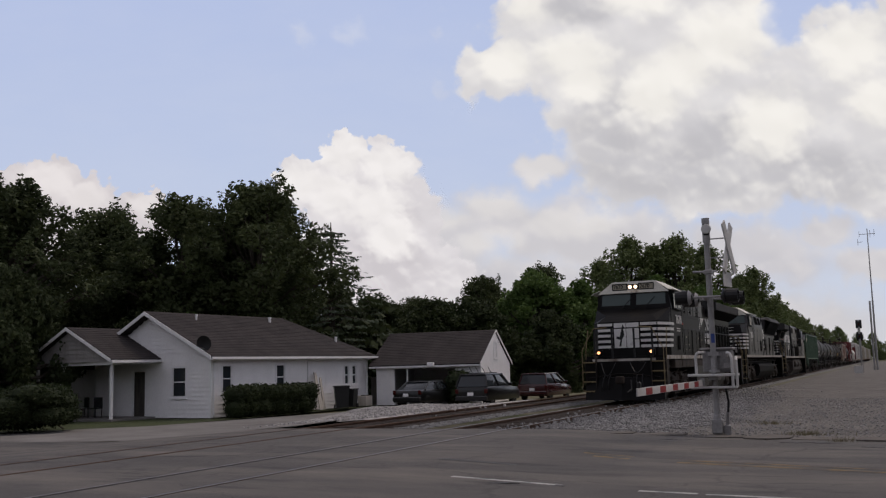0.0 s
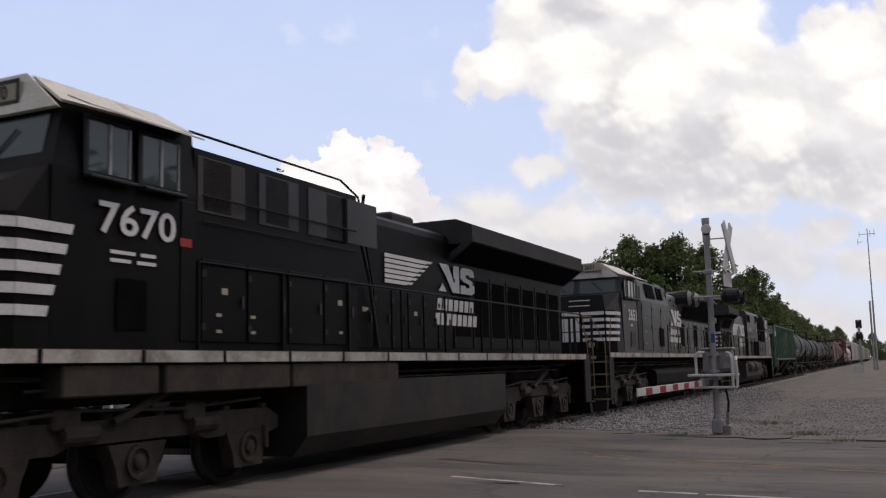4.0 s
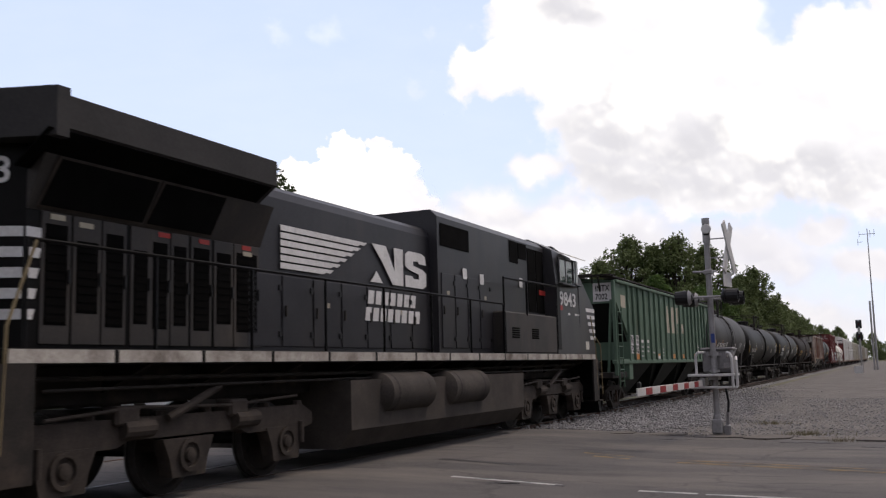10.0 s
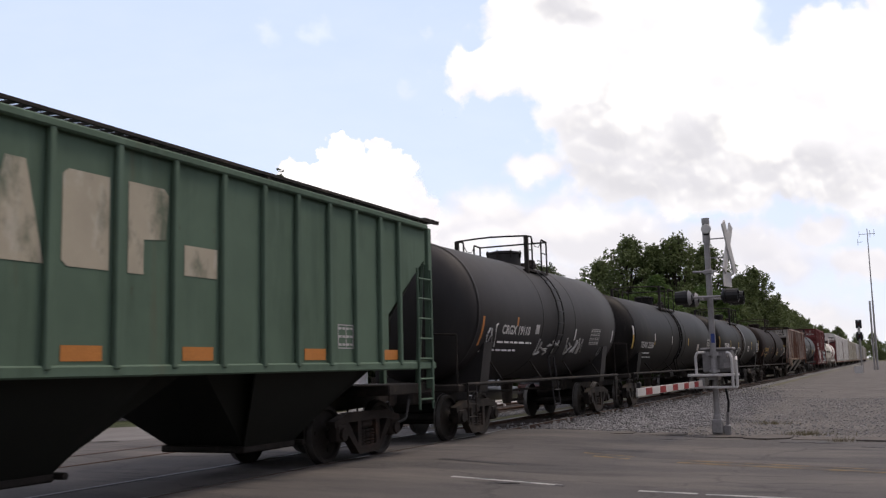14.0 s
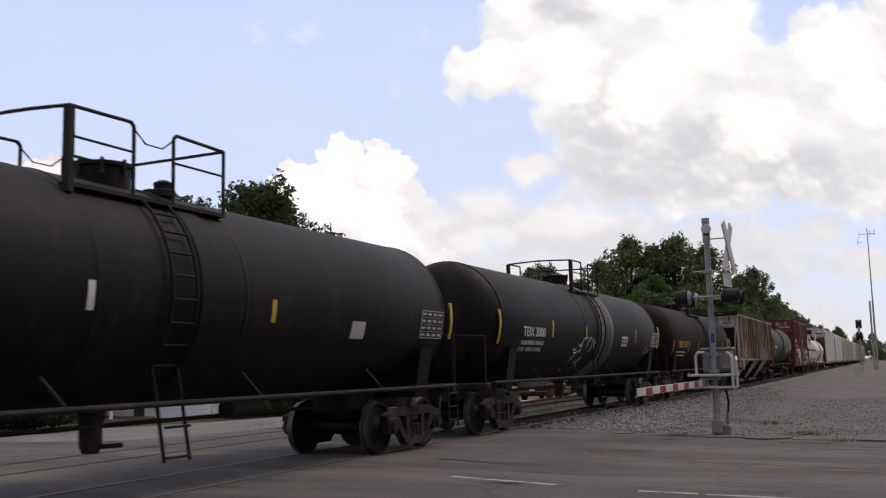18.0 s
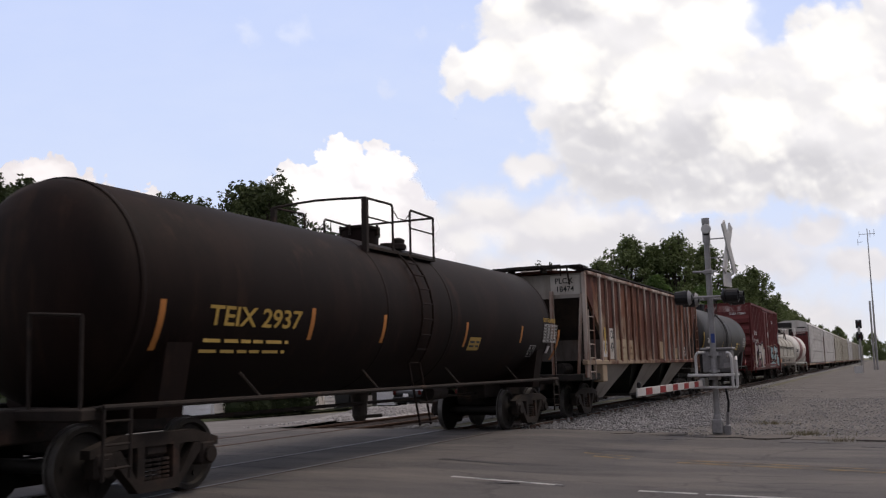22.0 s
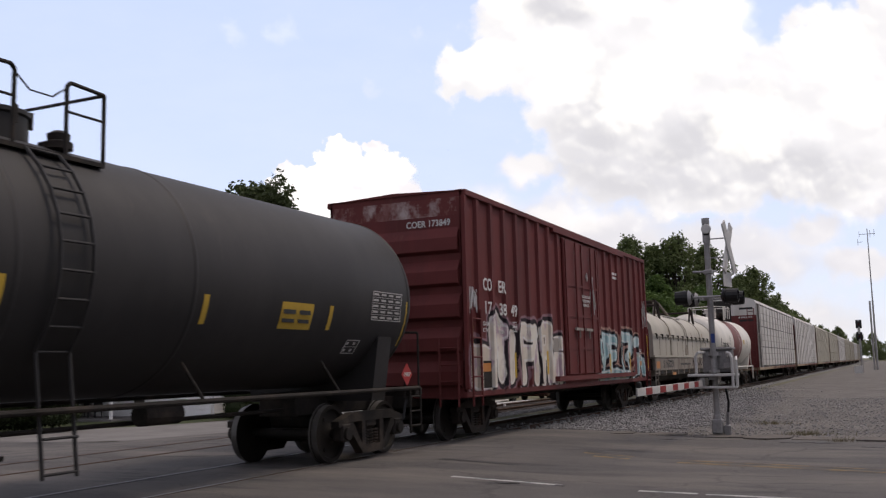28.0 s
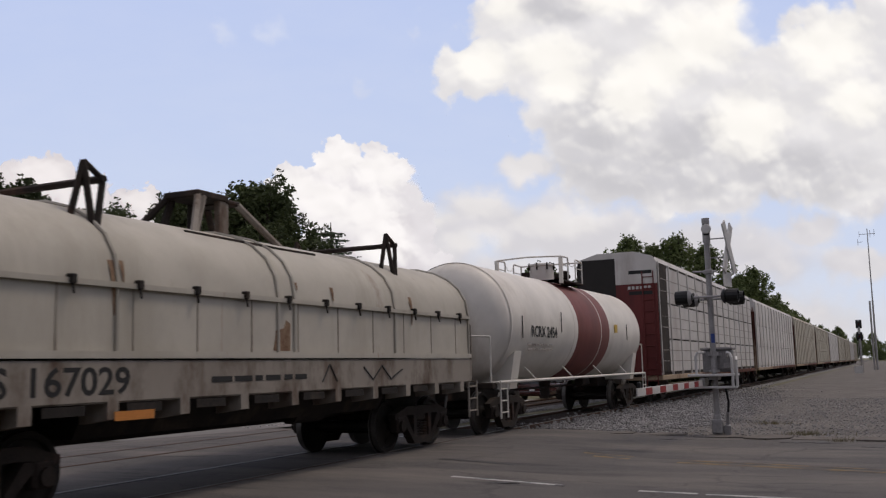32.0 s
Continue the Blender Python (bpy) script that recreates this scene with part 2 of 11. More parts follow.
LAMP_ON = glow("lit_headlight", (1.0, 0.72, 0.45), 4.5)
BOARD = surface("dull_number_board", (0.26, 0.235, 0.18), (0.34, 0.31, 0.24), 0.5, 0, 3, 40, 0.0)
DITCH_ON = glow("lit_ditch_light", (1.0, 0.42, 0.18), 3.5)
LAMP_OFF = glass("unlit_lamp", (0.3, 0.3, 0.29))
CAB_GLASS = glass("cab_glass", (0.045, 0.065, 0.062), 0.03)
PALE_LABEL = plain("pale_label", (0.38, 0.34, 0.26), 0.6)
RED_DECAL = plain("red_marking", (0.35, 0.03, 0.025))
# ---- mesh tools ----
class Shape:
    """Collects vertices and faces; every method adds one solid."""

    def __init__(self):
        self.v, self.f = [], []

    def add(self, verts, faces):
        k = len(self.v)
        self.v += [tuple(p) for p in verts]
        self.f += [tuple(i + k for i in f) for f in faces]
        return self

    def box(self, x0, x1, y0, y1, z0, z1, c=0.0, m=None):
        """A box between the bounds, its edges chamfered by c, turned by m."""
        if c <= 0:
            vs = [(x, y, z) for z in (z0, z1) for y in (y0, y1) for x in (x0, x1)]
            fs = [(0, 2, 3, 1), (4, 5, 7, 6), (0, 1, 5, 4), (2, 6, 7, 3), (0, 4, 6, 2), (1, 3, 7, 5)]
        else:
            c = min(c, 0.45 * abs(x1 - x0), 0.45 * abs(y1 - y0), 0.45 * abs(z1 - z0))
            vs, fs, b = [], [], ((x0, x1), (y0, y1), (z0, z1))
            index = {}
            for sx in (0, 1):
                for sy in (0, 1):
                    for sz in (0, 1):
                        s = (sx, sy, sz)
                        for a in range(3):
                            p = [b[i][s[i]] + ((0 if i == a else c) * (1 if s[i] == 0 else -1)) for i in range(3)]
                            index[(s, a)] = len(vs)
                            vs.append(tuple(p))
            for a in range(3):
                o1, o2 = (a + 1) % 3, (a + 2) % 3
                for s in (0, 1):
                    q = []
                    for p1, p2 in ((0, 0), (1, 0), (1, 1), (0, 1)):
                        k = [0, 0, 0]
                        k[a], k[o1], k[o2] = s, p1, p2
                        q.append(index[(tuple(k), a)])
                    fs.append(tuple(q) if s else tuple(reversed(q)))
                for p1 in (0, 1):
                    for p2 in (0, 1):
                        k0, k1 = [0, 0, 0], [0, 0, 0]
                        k0[o1], k0[o2], k1[o1], k1[o2], k1[a] = p1, p2, p1, p2, 1
                        fs.append((index[(tuple(k0), o1)], index[(tuple(k1), o1)], index[(tuple(k1), o2)], index[(tuple(k0), o2)]))
            for s in [(i, j, k) for i in (0, 1) for j in (0, 1) for k in (0, 1)]:
                fs.append(tuple(index[(s, a)] for a in range(3)))
        if m is not None:
            vs = [m @ Vector(p) for p in vs]
        return self.add(vs, fs)

    def rod(self, a, b, r, seg=8, r2=None):
        """A round bar from a to b, tapering from r to r2."""
        a, b = Vector(a), Vector(b)
        d = (b - a).normalized()
        u = d.orthogonal().normalized()
        w = d.cross(u)
        r2 = r if r2 is None else r2
        ring = [(math.cos(2 * math.pi * i / seg), math.sin(2 * math.pi * i / seg)) for i in range(seg)]
        vs = [a + (u * c + w * s) * r for c, s in ring] + [b + (u * c + w * s) * r2 for c, s in ring]
        fs = [(i, (i + 1) % seg, seg + (i + 1) % seg, seg + i) for i in range(seg)]
        return self.add(vs, fs + [tuple(reversed(range(seg))), tuple(range(seg, 2 * seg))])

    def pipe(self, pts, r, seg=6):
        for a, b in zip(pts, pts[1:]):
            self.rod(a, b, r, seg)
        return self

    def prism(self, outline, lo, hi, axis="y"):
        """The closed outline (pairs) drawn out from lo to hi along an axis. Pairs are (x, z) for y, (y, z) for x, (x, y) for z."""
        put = {"y": lambda p, t: (p[0], t, p[1]), "x": lambda p, t: (t, p[0], p[1]), "z": lambda p, t: (p[0], p[1], t)}[axis]
        n = len(outline)
        vs = [put(p, lo) for p in outline] + [put(p, hi) for p in outline]
        fs = [(i, (i + 1) % n, n + (i + 1) % n, n + i) for i in range(n)]
        return self.add(vs, fs + [tuple(reversed(range(n))), tuple(range(n, 2 * n))])

    def lathe(self, profile, axis="y", centre=(0, 0, 0), seg=24, close=True):
        """Rings of (place along the axis, radius) joined to a round body."""
        cx, cy, cz = centre
        vs, fs = [], []
        for t, r in profile:
            for i in range(seg):
                c, s = math.cos(2 * math.pi * i / seg) * r, math.sin(2 * math.pi * i / seg) * r
                vs.append({"y": (cx + c, cy + t, cz + s), "x": (cx + t, cy + c, cz + s), "z": (cx + c, cy + s, cz + t)}[axis])
        for k in range(len(profile) - 1):
            for i in range(seg):
                j = (i + 1) % seg
                fs.append((k * seg + i, k * seg + j, (k + 1) * seg + j, (k + 1) * seg + i))
        if close:
            fs += [tuple(range(seg)), tuple(range((len(profile) - 1) * seg, len(profile) * seg))]
        return self.add(vs, fs)

    def ball(self, centre, rx, ry, rz, seg=10, rings=6):
        prof = [(-math.cos(math.pi * k / rings), max(0.02, math.sin(math.pi * k / rings))) for k in range(rings + 1)]
        k = len(self.v)
        self.lathe(prof, "z", (0, 0, 0), seg)
        for i in range(k, len(self.v)):
            x, y, z = self.v[i]
            self.v[i] = (centre[0] + x * rx, centre[1] + y * ry, centre[2] + z * rz)
        return self

    def plate(self, corners, thick, normal):
        """A thin slab: corners in order, thickened along normal."""
        n = Vector(normal).normalized() * thick
        k = len(corners)
        vs = [Vector(p) for p in corners] + [Vector(p) + n for p in corners]
        fs = [(i, (i + 1) % k, k + (i + 1) % k, k + i) for i in range(k)]
        return self.add(vs, fs + [tuple(reversed(range(k))), tuple(range(k, 2 * k))])

    def mesh(self, name, smooth=False):
        me = bpy.data.meshes.new(name)
        me.from_pydata(self.v, [], self.f)
        bm = bmesh.new()
        bm.from_mesh(me)
        bmesh.ops.recalc_face_normals(bm, faces=bm.faces)
        bm.to_mesh(me)
        bm.free()
        if smooth:
            me.polygons.foreach_set("use_smooth", [True] * len(me.polygons))
            me.set_sharp_from_angle(angle=radians(38))
        return me


def thing(name, label, category, group="", m=None, kind=""):
    ob = new(name)
    ob.empty_display_size = 0.1
    if m is not None:
        ob.matrix_basis = m
    return tagged(ob, label, category, group, kind)


def part(name, shape, material, parent=None, label="", smooth=False, at=None):
    me = shape.mesh(name, smooth) if isinstance(shape, Shape) else shape
    if not me.materials:
        me.materials.append(material)
    ob = new(name, me)
    ob.parent = parent
    if at is not None:
        ob.matrix_basis = at
    if label:
        tagged(ob, label)
    return ob


def solid(name, shape, material, label, category, group="", kind="", m=None, smooth=False):
    return tagged(part(name, shape, material, None, "", smooth, m), label, category, group, kind)


LETTERS = {}


def writing(text, size, depth=0.004, wide=1.0):
    """A mesh of lettering with its foot at the origin, reading along +x, thickened along +z."""
    key = (text, size, wide)
    if key not in LETTERS:
        cu = bpy.data.curves.new("lettering", "FONT")
        cu.body, cu.size, cu.extrude, cu.resolution_u, cu.offset = text, size / 0.7, depth / 2, 3, size * 0.022
        ob = new("lettering", cu)
        me = bpy.data.meshes.new_from_object(ob.evaluated_get(bpy.context.evaluated_depsgraph_get()))
        me.transform(Matrix.Diagonal((wide, 1, 1, 1)))
        bpy.data.objects.remove(ob)
        bpy.data.curves.remove(cu)
        LETTERS[key] = me
    return LETTERS[key]


def side_writing(name, text, size, x, y, z, material, parent, label="", wide=1.0):
    """Lettering on a side that faces +x, reading towards +y."""
    me = writing(text, size, 0.006, wide).copy()
    return part(name, me, material, parent, label, at=Matrix(((0, 0, 1, x), (1, 0, 0, y), (0, 1, 0, z), (0, 0, 0, 1))))


def span_writing(name, text, size, x, y0, y1, z, material, parent, label=""):
    """Side lettering stretched to reach from y0 to y1."""
    me = writing(text, size).copy()
    xs = [v.co.x for v in me.vertices]
    k = (y1 - y0) / (max(xs) - min(xs))
    me.transform(Matrix.Diagonal((k, 1, 1, 1)) @ Matrix.Translation((-min(xs), 0, 0)))
    return part(name, me, material, parent, label, at=Matrix(((0, 0, 1, x), (1, 0, 0, y0), (0, 1, 0, z), (0, 0, 0, 1))))


def end_writing(name, text, size, x, y, z, material, parent, label="", wide=1.0):
    """Lettering on an end that faces -y, reading towards +x."""
    me = writing(text, size, 0.006, wide).copy()
    return part(name, me, material, parent, label, at=Matrix(((1, 0, 0, x), (0, 0, -1, y), (0, 1, 0, z), (0, 0, 0, 1))))
# ---- ground, road, tracks ----
def lie(x, y=20.0):
    """Height of the land: level with the rails at the crossing, lower towards the houses and the camera."""
    if x > 2:
        return -0.022 - 0.13 * min(1, (x - 2) / 3.5)
    if x > -6.0:
        return -0.022
    return -0.022 - 0.40 * min(1, (-6.0 - x) / 5.5)


def sheet(xs, ys, lift, keep=None):
    s = Shape()
    vs = [(x, y, lie(x, y) + lift) for y in ys for x in xs]
    n = len(xs)
    fs = []
    for j in range(len(ys) - 1):
        for i in range(n - 1):
            if keep is None or keep((xs[i] + xs[i + 1]) / 2, (ys[j] + ys[j + 1]) / 2):
                fs.append((j * n + i, j * n + i + 1, (j + 1) * n + i + 1, (j + 1) * n + i))
    return s.add(vs, fs)


def steps(a, b, n):
    return [a + (b - a) * i / n for i in range(n + 1)]


wide = [-4000, -400, -60, -25, -11.5, -9, -6.5, -4, 0, 3, 6, 12, 30, 400, 4000]
solid("ground", sheet(wide, [-4000, -300, -20, 10, 40, 100, 400, 4500], -0.12), EARTH, "dry earth and thin grass reaching to the horizon", "ground", kind="structure")


def strip(name, left, right, material, lift, label, category, n=24):
    """A ribbon of surface between two lines of (x, y) points, following the land."""
    s = Shape()
    top = []
    fine_l, fine_r = [left[0]], [right[0]]
    for (a0, a1), (b0, b1) in zip(zip(left, left[1:]), zip(right, right[1:])):
        k = max(1, min(40, int(max(abs(a1[0] - a0[0]), abs(b1[0] - b0[0])) / 0.8)))
        for i in range(1, k + 1):
            fine_l.append((a0[0] + (a1[0] - a0[0]) * i / k, a0[1] + (a1[1] - a0[1]) * i / k))
            fine_r.append((b0[0] + (b1[0] - b0[0]) * i / k, b0[1] + (b1[1] - b0[1]) * i / k))
    left, right = fine_l, fine_r
    for (ax, ay), (bx, by) in zip(left, right):
        for k in range(n + 1):
            x, y = ax + (bx - ax) * k / n, ay + (by - ay) * k / n
            top.append((x, y, lie(x, y) + lift))
    m = len(left)
    fs = [(j * (n + 1) + i, j * (n + 1) + i + 1, (j + 1) * (n + 1) + i + 1, (j + 1) * (n + 1) + i) for j in range(m - 1) for i in range(n)]
    s.add(top, fs)
    return solid(name, s, material, label, category, kind="structure")


# the road runs along x over both tracks; its far edge bends a little
strip("road", [(-60, 4), (-14, 4), (3, 4), (60, 4)], [(-60, 17.0), (-14, 20.9), (3.2, 21.3), (60, 13.5)], ASPHALT, 0.012, "worn grey asphalt road across the rail tracks", "road", 60)
strip("drive_apron", [(-60, 17.2), (-22, 20.3), (-14, 21.1), (-6.2, 22.6)], [(-60, 18.9), (-22, 22.3), (-16.5, 28.2), (-12.0, 46.0)], APRON, -0.008, "pale gravelly drive between road and houses", "drive")
strip("gravel_yard", [(2.9, 21.6), (2.9, 40), (2.9, 120), (2.9, 400)], [(40, 17.0), (20, 40), (13, 120), (10, 400)], GRAVEL, -0.01, "pale grey gravel beside the track", "gravel", 12)
strip("lawn", [(-60, 18.8), (-22, 22.2), (-16.6, 28.0)], [(-60, 60), (-30, 60), (-15.0, 60)], GRASS, -0.03, "mown dark green lawn round the white house", "lawn")


def flat_mark(name, x0, x1, y0, y1, w, material, label, cat):
    s = Shape()
    n = 12
    for k in range(n):
        a, b = k / n, (k + 1) / n
        xa, xb, ya, yb = x0 + (x1 - x0) * a, x0 + (x1 - x0) * b, y0 + (y1 - y0) * a, y0 + (y1 - y0) * b
        s.add([(xa, ya, lie(xa) + 0.017), (xb, yb, lie(xb) + 0.017), (xb, yb + w, lie(xb) + 0.017), (xa, ya + w, lie(xa) + 0.017)], [(0, 1, 2, 3)])
    return solid(name, s, material, label, cat, kind="structure")


flat_mark("edge_line", 3.3, 5.15, 12.25, 12.1, 0.11, WHITE_LINE, "worn white edge line on the asphalt", "road marking")
flat_mark("edge_line", 6.0, 6.75, 11.95, 11.85, 0.11, WHITE_LINE, "worn white edge line on the asphalt", "road marking")
flat_mark("edge_line", 6.85, 14, 11.82, 11.0, 0.11, WHITE_LINE, "worn white edge line on the asphalt", "road marking")
flat_mark("centre_line", 4.3, 12, 15.85, 13.75, 0.13, YELLOW_LINE, "faded yellow centre line on the asphalt", "road marking")
flat_mark("centre_line", 4.0, 12, 16.3, 14.1, 0.11, YELLOW_LINE, "faded yellow centre line on the asphalt", "road marking")
for x0, y0, x1, y1 in ((4.3, 17.2, 4.75, 17.15), (4.0, 16.6, 4.35, 16.6), (2.2, 14.2, 3.6, 14.0)):
    flat_mark("tar_patch", x0, x1, y0, y1, 0.12, TAR, "dark tar seal on cracked asphalt", "road patch")



def broken_lip():
    """Crumbled slabs of old pavement where the road meets the gravel."""
    random.seed(31)
    lip = thing("broken_pavement", "crumbled pale pavement edge where road meets gravel", "pavement edge", kind="structure")
    x = 3.3
    while x < 13.0:
        w = random.uniform(0.5, 1.3)
        y = 21.15 - (x - 3.2) * 0.137 + random.uniform(-0.08, 0.08)
        d = random.uniform(0.35, 0.7)
        pts = [(x, y - d * random.uniform(0.5, 0.9)), (x + w * 0.5, y - d), (x + w - 0.03, y - d * random.uniform(0.4, 0.9)), (x + w - 0.02, y + random.uniform(0.0, 0.25)), (x + w * 0.45, y + random.uniform(0.05, 0.4)), (x + 0.02, y + random.uniform(0.0, 0.22))]
        s = Shape()
        z = lie(x + w / 2)
        s.prism(pts, z - 0.05, z + random.uniform(0.022, 0.05), "z")
        part("slab", s, LIP, lip)
        x += w
    for x, y, n in ((5.0, 19.9, 5), (7.6, 19.6, 6), (4.4, 12.05, 4), (9.0, 18.7, 5)):
        for k in range(n):
            a = random.uniform(0, 3.1)
            px, py = x + random.uniform(-0.6, 0.6), y + random.uniform(-0.12, 0.12)
            r = random.uniform(0.08, 0.2)
            pts = [(px + math.cos(a + q * 1.05) * r * random.uniform(0.7, 1.5), py + math.sin(a + q * 1.05) * r * 0.45) for q in range(6)]
            part("pothole_patch", Shape().prism(pts, lie(px) - 0.02, lie(px) + 0.016 + 0.001 * k, "z"), TAR, lip)


LIP = surface("old_pale_pavement", (0.085, 0.075, 0.068), (0.155, 0.138, 0.122), 0.95, 0, 2.5, 35, 0.5, dirt=(0.05, 0.045, 0.042), dirt_scale=2.5)
broken_lip()
TRACKS = (("near", 0.0), ("far", -4.25))
RAIL_PROFILE = [(-0.07, -0.17), (0.07, -0.17), (0.07, -0.155), (0.012, -0.14), (0.012, -0.045), (0.036, -0.035), (0.036, -0.004), (-0.036, -0.004), (-0.036, -0.035), (-0.012, -0.045), (-0.012, -0.14), (-0.07, -0.155)]
tie_mesh = None
for which, cx in TRACKS:
    for side in (-0.755, 0.755):
        r = thing("rail", "worn steel rail with a shining head" if cx == 0 else "dull rusty steel rail of the second track", "rail", "rails", pose(cx + side, 0, 0), "structure")
        part("web", Shape().prism(RAIL_PROFILE, -30, 640), RUSTRAIL, r)
        part("railhead", Shape().box(-0.034, 0.034, -30, 640, -0.006, 0.0), RAILHEAD if cx == 0 else RUSTRAIL, r, "polished running surface")
        # dark strip just above the asphalt, drawn for the groove's shade
        flat = Shape().box(cx + side - 0.1, cx + side - 0.04, 5, 21.2, -0.06, -0.006) if side > 0 else Shape().box(cx + side + 0.04, cx + side + 0.075, 5, 21.2, -0.06, -0.006)
        solid("flangeway", flat, TAR, "dark strip standing for the shaded flangeway groove beside the rail", "road groove", kind="structure")
    bed = Shape().prism([(cx - 3.2, -0.45), (cx - 1.75, -0.13), (cx + 1.75, -0.13), (cx + 3.4, -0.5)], 21.35, 640)
    bed.prism([(cx - 3.2, -0.45), (cx - 1.75, -0.13), (cx + 1.75, -0.13), (cx + 3.4, -0.5)], -30, 4.0)
    solid("ballast_bed", bed, BALLAST, "grey crushed-stone ballast bed under the ties", "ballast", kind="structure")
tie_bed = Shape().box(-1.3, 1.3, -0.11, 0.11, -0.16, -0.075, 0.012).mesh("tie")
for which, cx in TRACKS:
    grid = thing("tie_row", "dark creosoted wooden ties in the ballast", "railway ties", "", pose(cx, 0, 0), "structure")
    for k in range(150):
        part("tie", tie_bed, TIE, grid, at=pose(random.uniform(-0.05, 0.05), 21.7 + k * 0.54 + random.uniform(-0.03, 0.03), 0, 0, 0, random.uniform(-1.5, 1.5)))

# loose stones, more beside the track, the mast and the drive
STONE_SHAPES = []
for k in range(6):
    pts = []
    for a in range(6):
        for h in (-0.5, 0.45):
            r = random.uniform(0.6, 1.0)
            pts.append((math.cos(a * 1.047) * r * (1.0 if h < 0 else 0.7), math.sin(a * 1.047) * r * (1.0 if h < 0 else 0.7), h * random.uniform(0.6, 1.0)))
    STONE_SHAPES.append((pts, [(2 * i, 2 * ((i + 1) % 6), 2 * ((i + 1) % 6) + 1, 2 * i + 1) for i in range(6)] + [(1, 3, 5, 7, 9, 11)]))


def bed_height(x):
    best = lie(x) - 0.02
    for _, cx in TRACKS:
        d = x - cx
        h = -0.13 if abs(d) < 1.75 else (-0.13 - (abs(d) - 1.75) * 0.22)
        best = max(best, h)
    return best


def heap(x, y):
    """Height of the long heap of crushed stone tipped beside the second track."""
    return 0.28 * math.exp(-((x + 8.2) / 1.25) ** 2) * max(0.0, min(1.0, (y - 27.2) / 2.4, (39.0 - y) / 6.0)) * (0.85 + 0.15 * math.sin(y * 1.7))


def stones(name, n, place, size, label, material=STONE, piled=False):
    s = Shape()
    if piled:
        xs, ys = [-11.2 + 0.3 * k for k in range(21)], [26.0 + 0.5 * k for k in range(32)]
        grid = [(x, y, bed_height(x) - 0.03 + heap(x, y)) for x in xs for y in ys]
        s.add(grid, [(i * 32 + j, (i + 1) * 32 + j, (i + 1) * 32 + j + 1, i * 32 + j + 1) for i in range(20) for j in range(31)])
    for _ in range(n):
        x, y = place()
        pts, fs = random.choice(STONE_SHAPES)
        r, a = random.uniform(*size), random.uniform(0, 6.28)
        c, q = math.cos(a) * r, math.sin(a) * r
        z = bed_height(x) + r * 0.25 + (heap(x, y) if piled else 0)
        s.add([(x + px * c - py * q, y + px * q + py * c, z + pz * r) for px, py, pz in pts], fs)
    me = bpy.data.meshes.new(name)
    me.from_pydata(s.v, [], s.f)
    me.materials.append(material)
    return tagged(new(name, me), label, "stones", kind="stuff")


stones("ballast_stones", 14000, lambda: (random.gauss(3.1, 0.95), 21.4 + abs(random.gauss(0, 12))), (0.025, 0.065), "loose grey ballast stones beside the track")
stones("ballast_stones", 3500, lambda: (random.uniform(-2.5, -1.7), 21.5 + abs(random.gauss(0, 14))), (0.02, 0.05), "loose grey ballast stones between the tracks")
stones("ballast_stones", 9000, lambda: (random.gauss(-8.1, 0.9), random.triangular(25.8, 37.8, 31.5)), (0.03, 0.09), "heap of pale crushed stone beside the second track", PALE_STONE, True)
stones("gravel_stones", 7000, lambda: (random.uniform(3.5, 11), random.uniform(20.2, 42)), (0.015, 0.05), "scattered gravel at the road edge")


def weed_tuft(x, y, n, spread, label):
    """A tuft of thin dry blades in the gravel."""
    random.seed(int(x * 10))
    sh = Shape()
    for _ in range(n):
        a, r = random.uniform(0, 6.28), abs(random.gauss(0, spread))
        bx, by = x + math.cos(a) * r * 1.6, y + math.sin(a) * r
        h, lean = random.uniform(0.04, 0.14), random.uniform(0, 0.12)
        z, c, q = lie(bx) - 0.02, math.cos(a) * lean, math.sin(a) * lean
        sh.add([(bx - 0.008, by, z), (bx + 0.008, by, z), (bx + c, by + q, z + h)], [(0, 1, 2)])
    me = bpy.data.meshes.new("weed_tuft")
    me.from_pydata(sh.v, [], sh.f)
    me.materials.append(WEED)
    tagged(new("weed_tuft", me), label, "weeds", kind="stuff")


WEED = leaf_mat("dry_weeds", (0.085, 0.078, 0.045), (0.18, 0.155, 0.095))
weed_tuft(7.25, 21.9, 150, 0.18, "tuft of dry grass growing in the gravel")
weed_tuft(8.0, 20.0, 70, 0.12, "tuft of dry grass growing in the gravel")
weed_tuft(6.2, 25.5, 110, 0.22, "tuft of dry grass growing in the gravel")
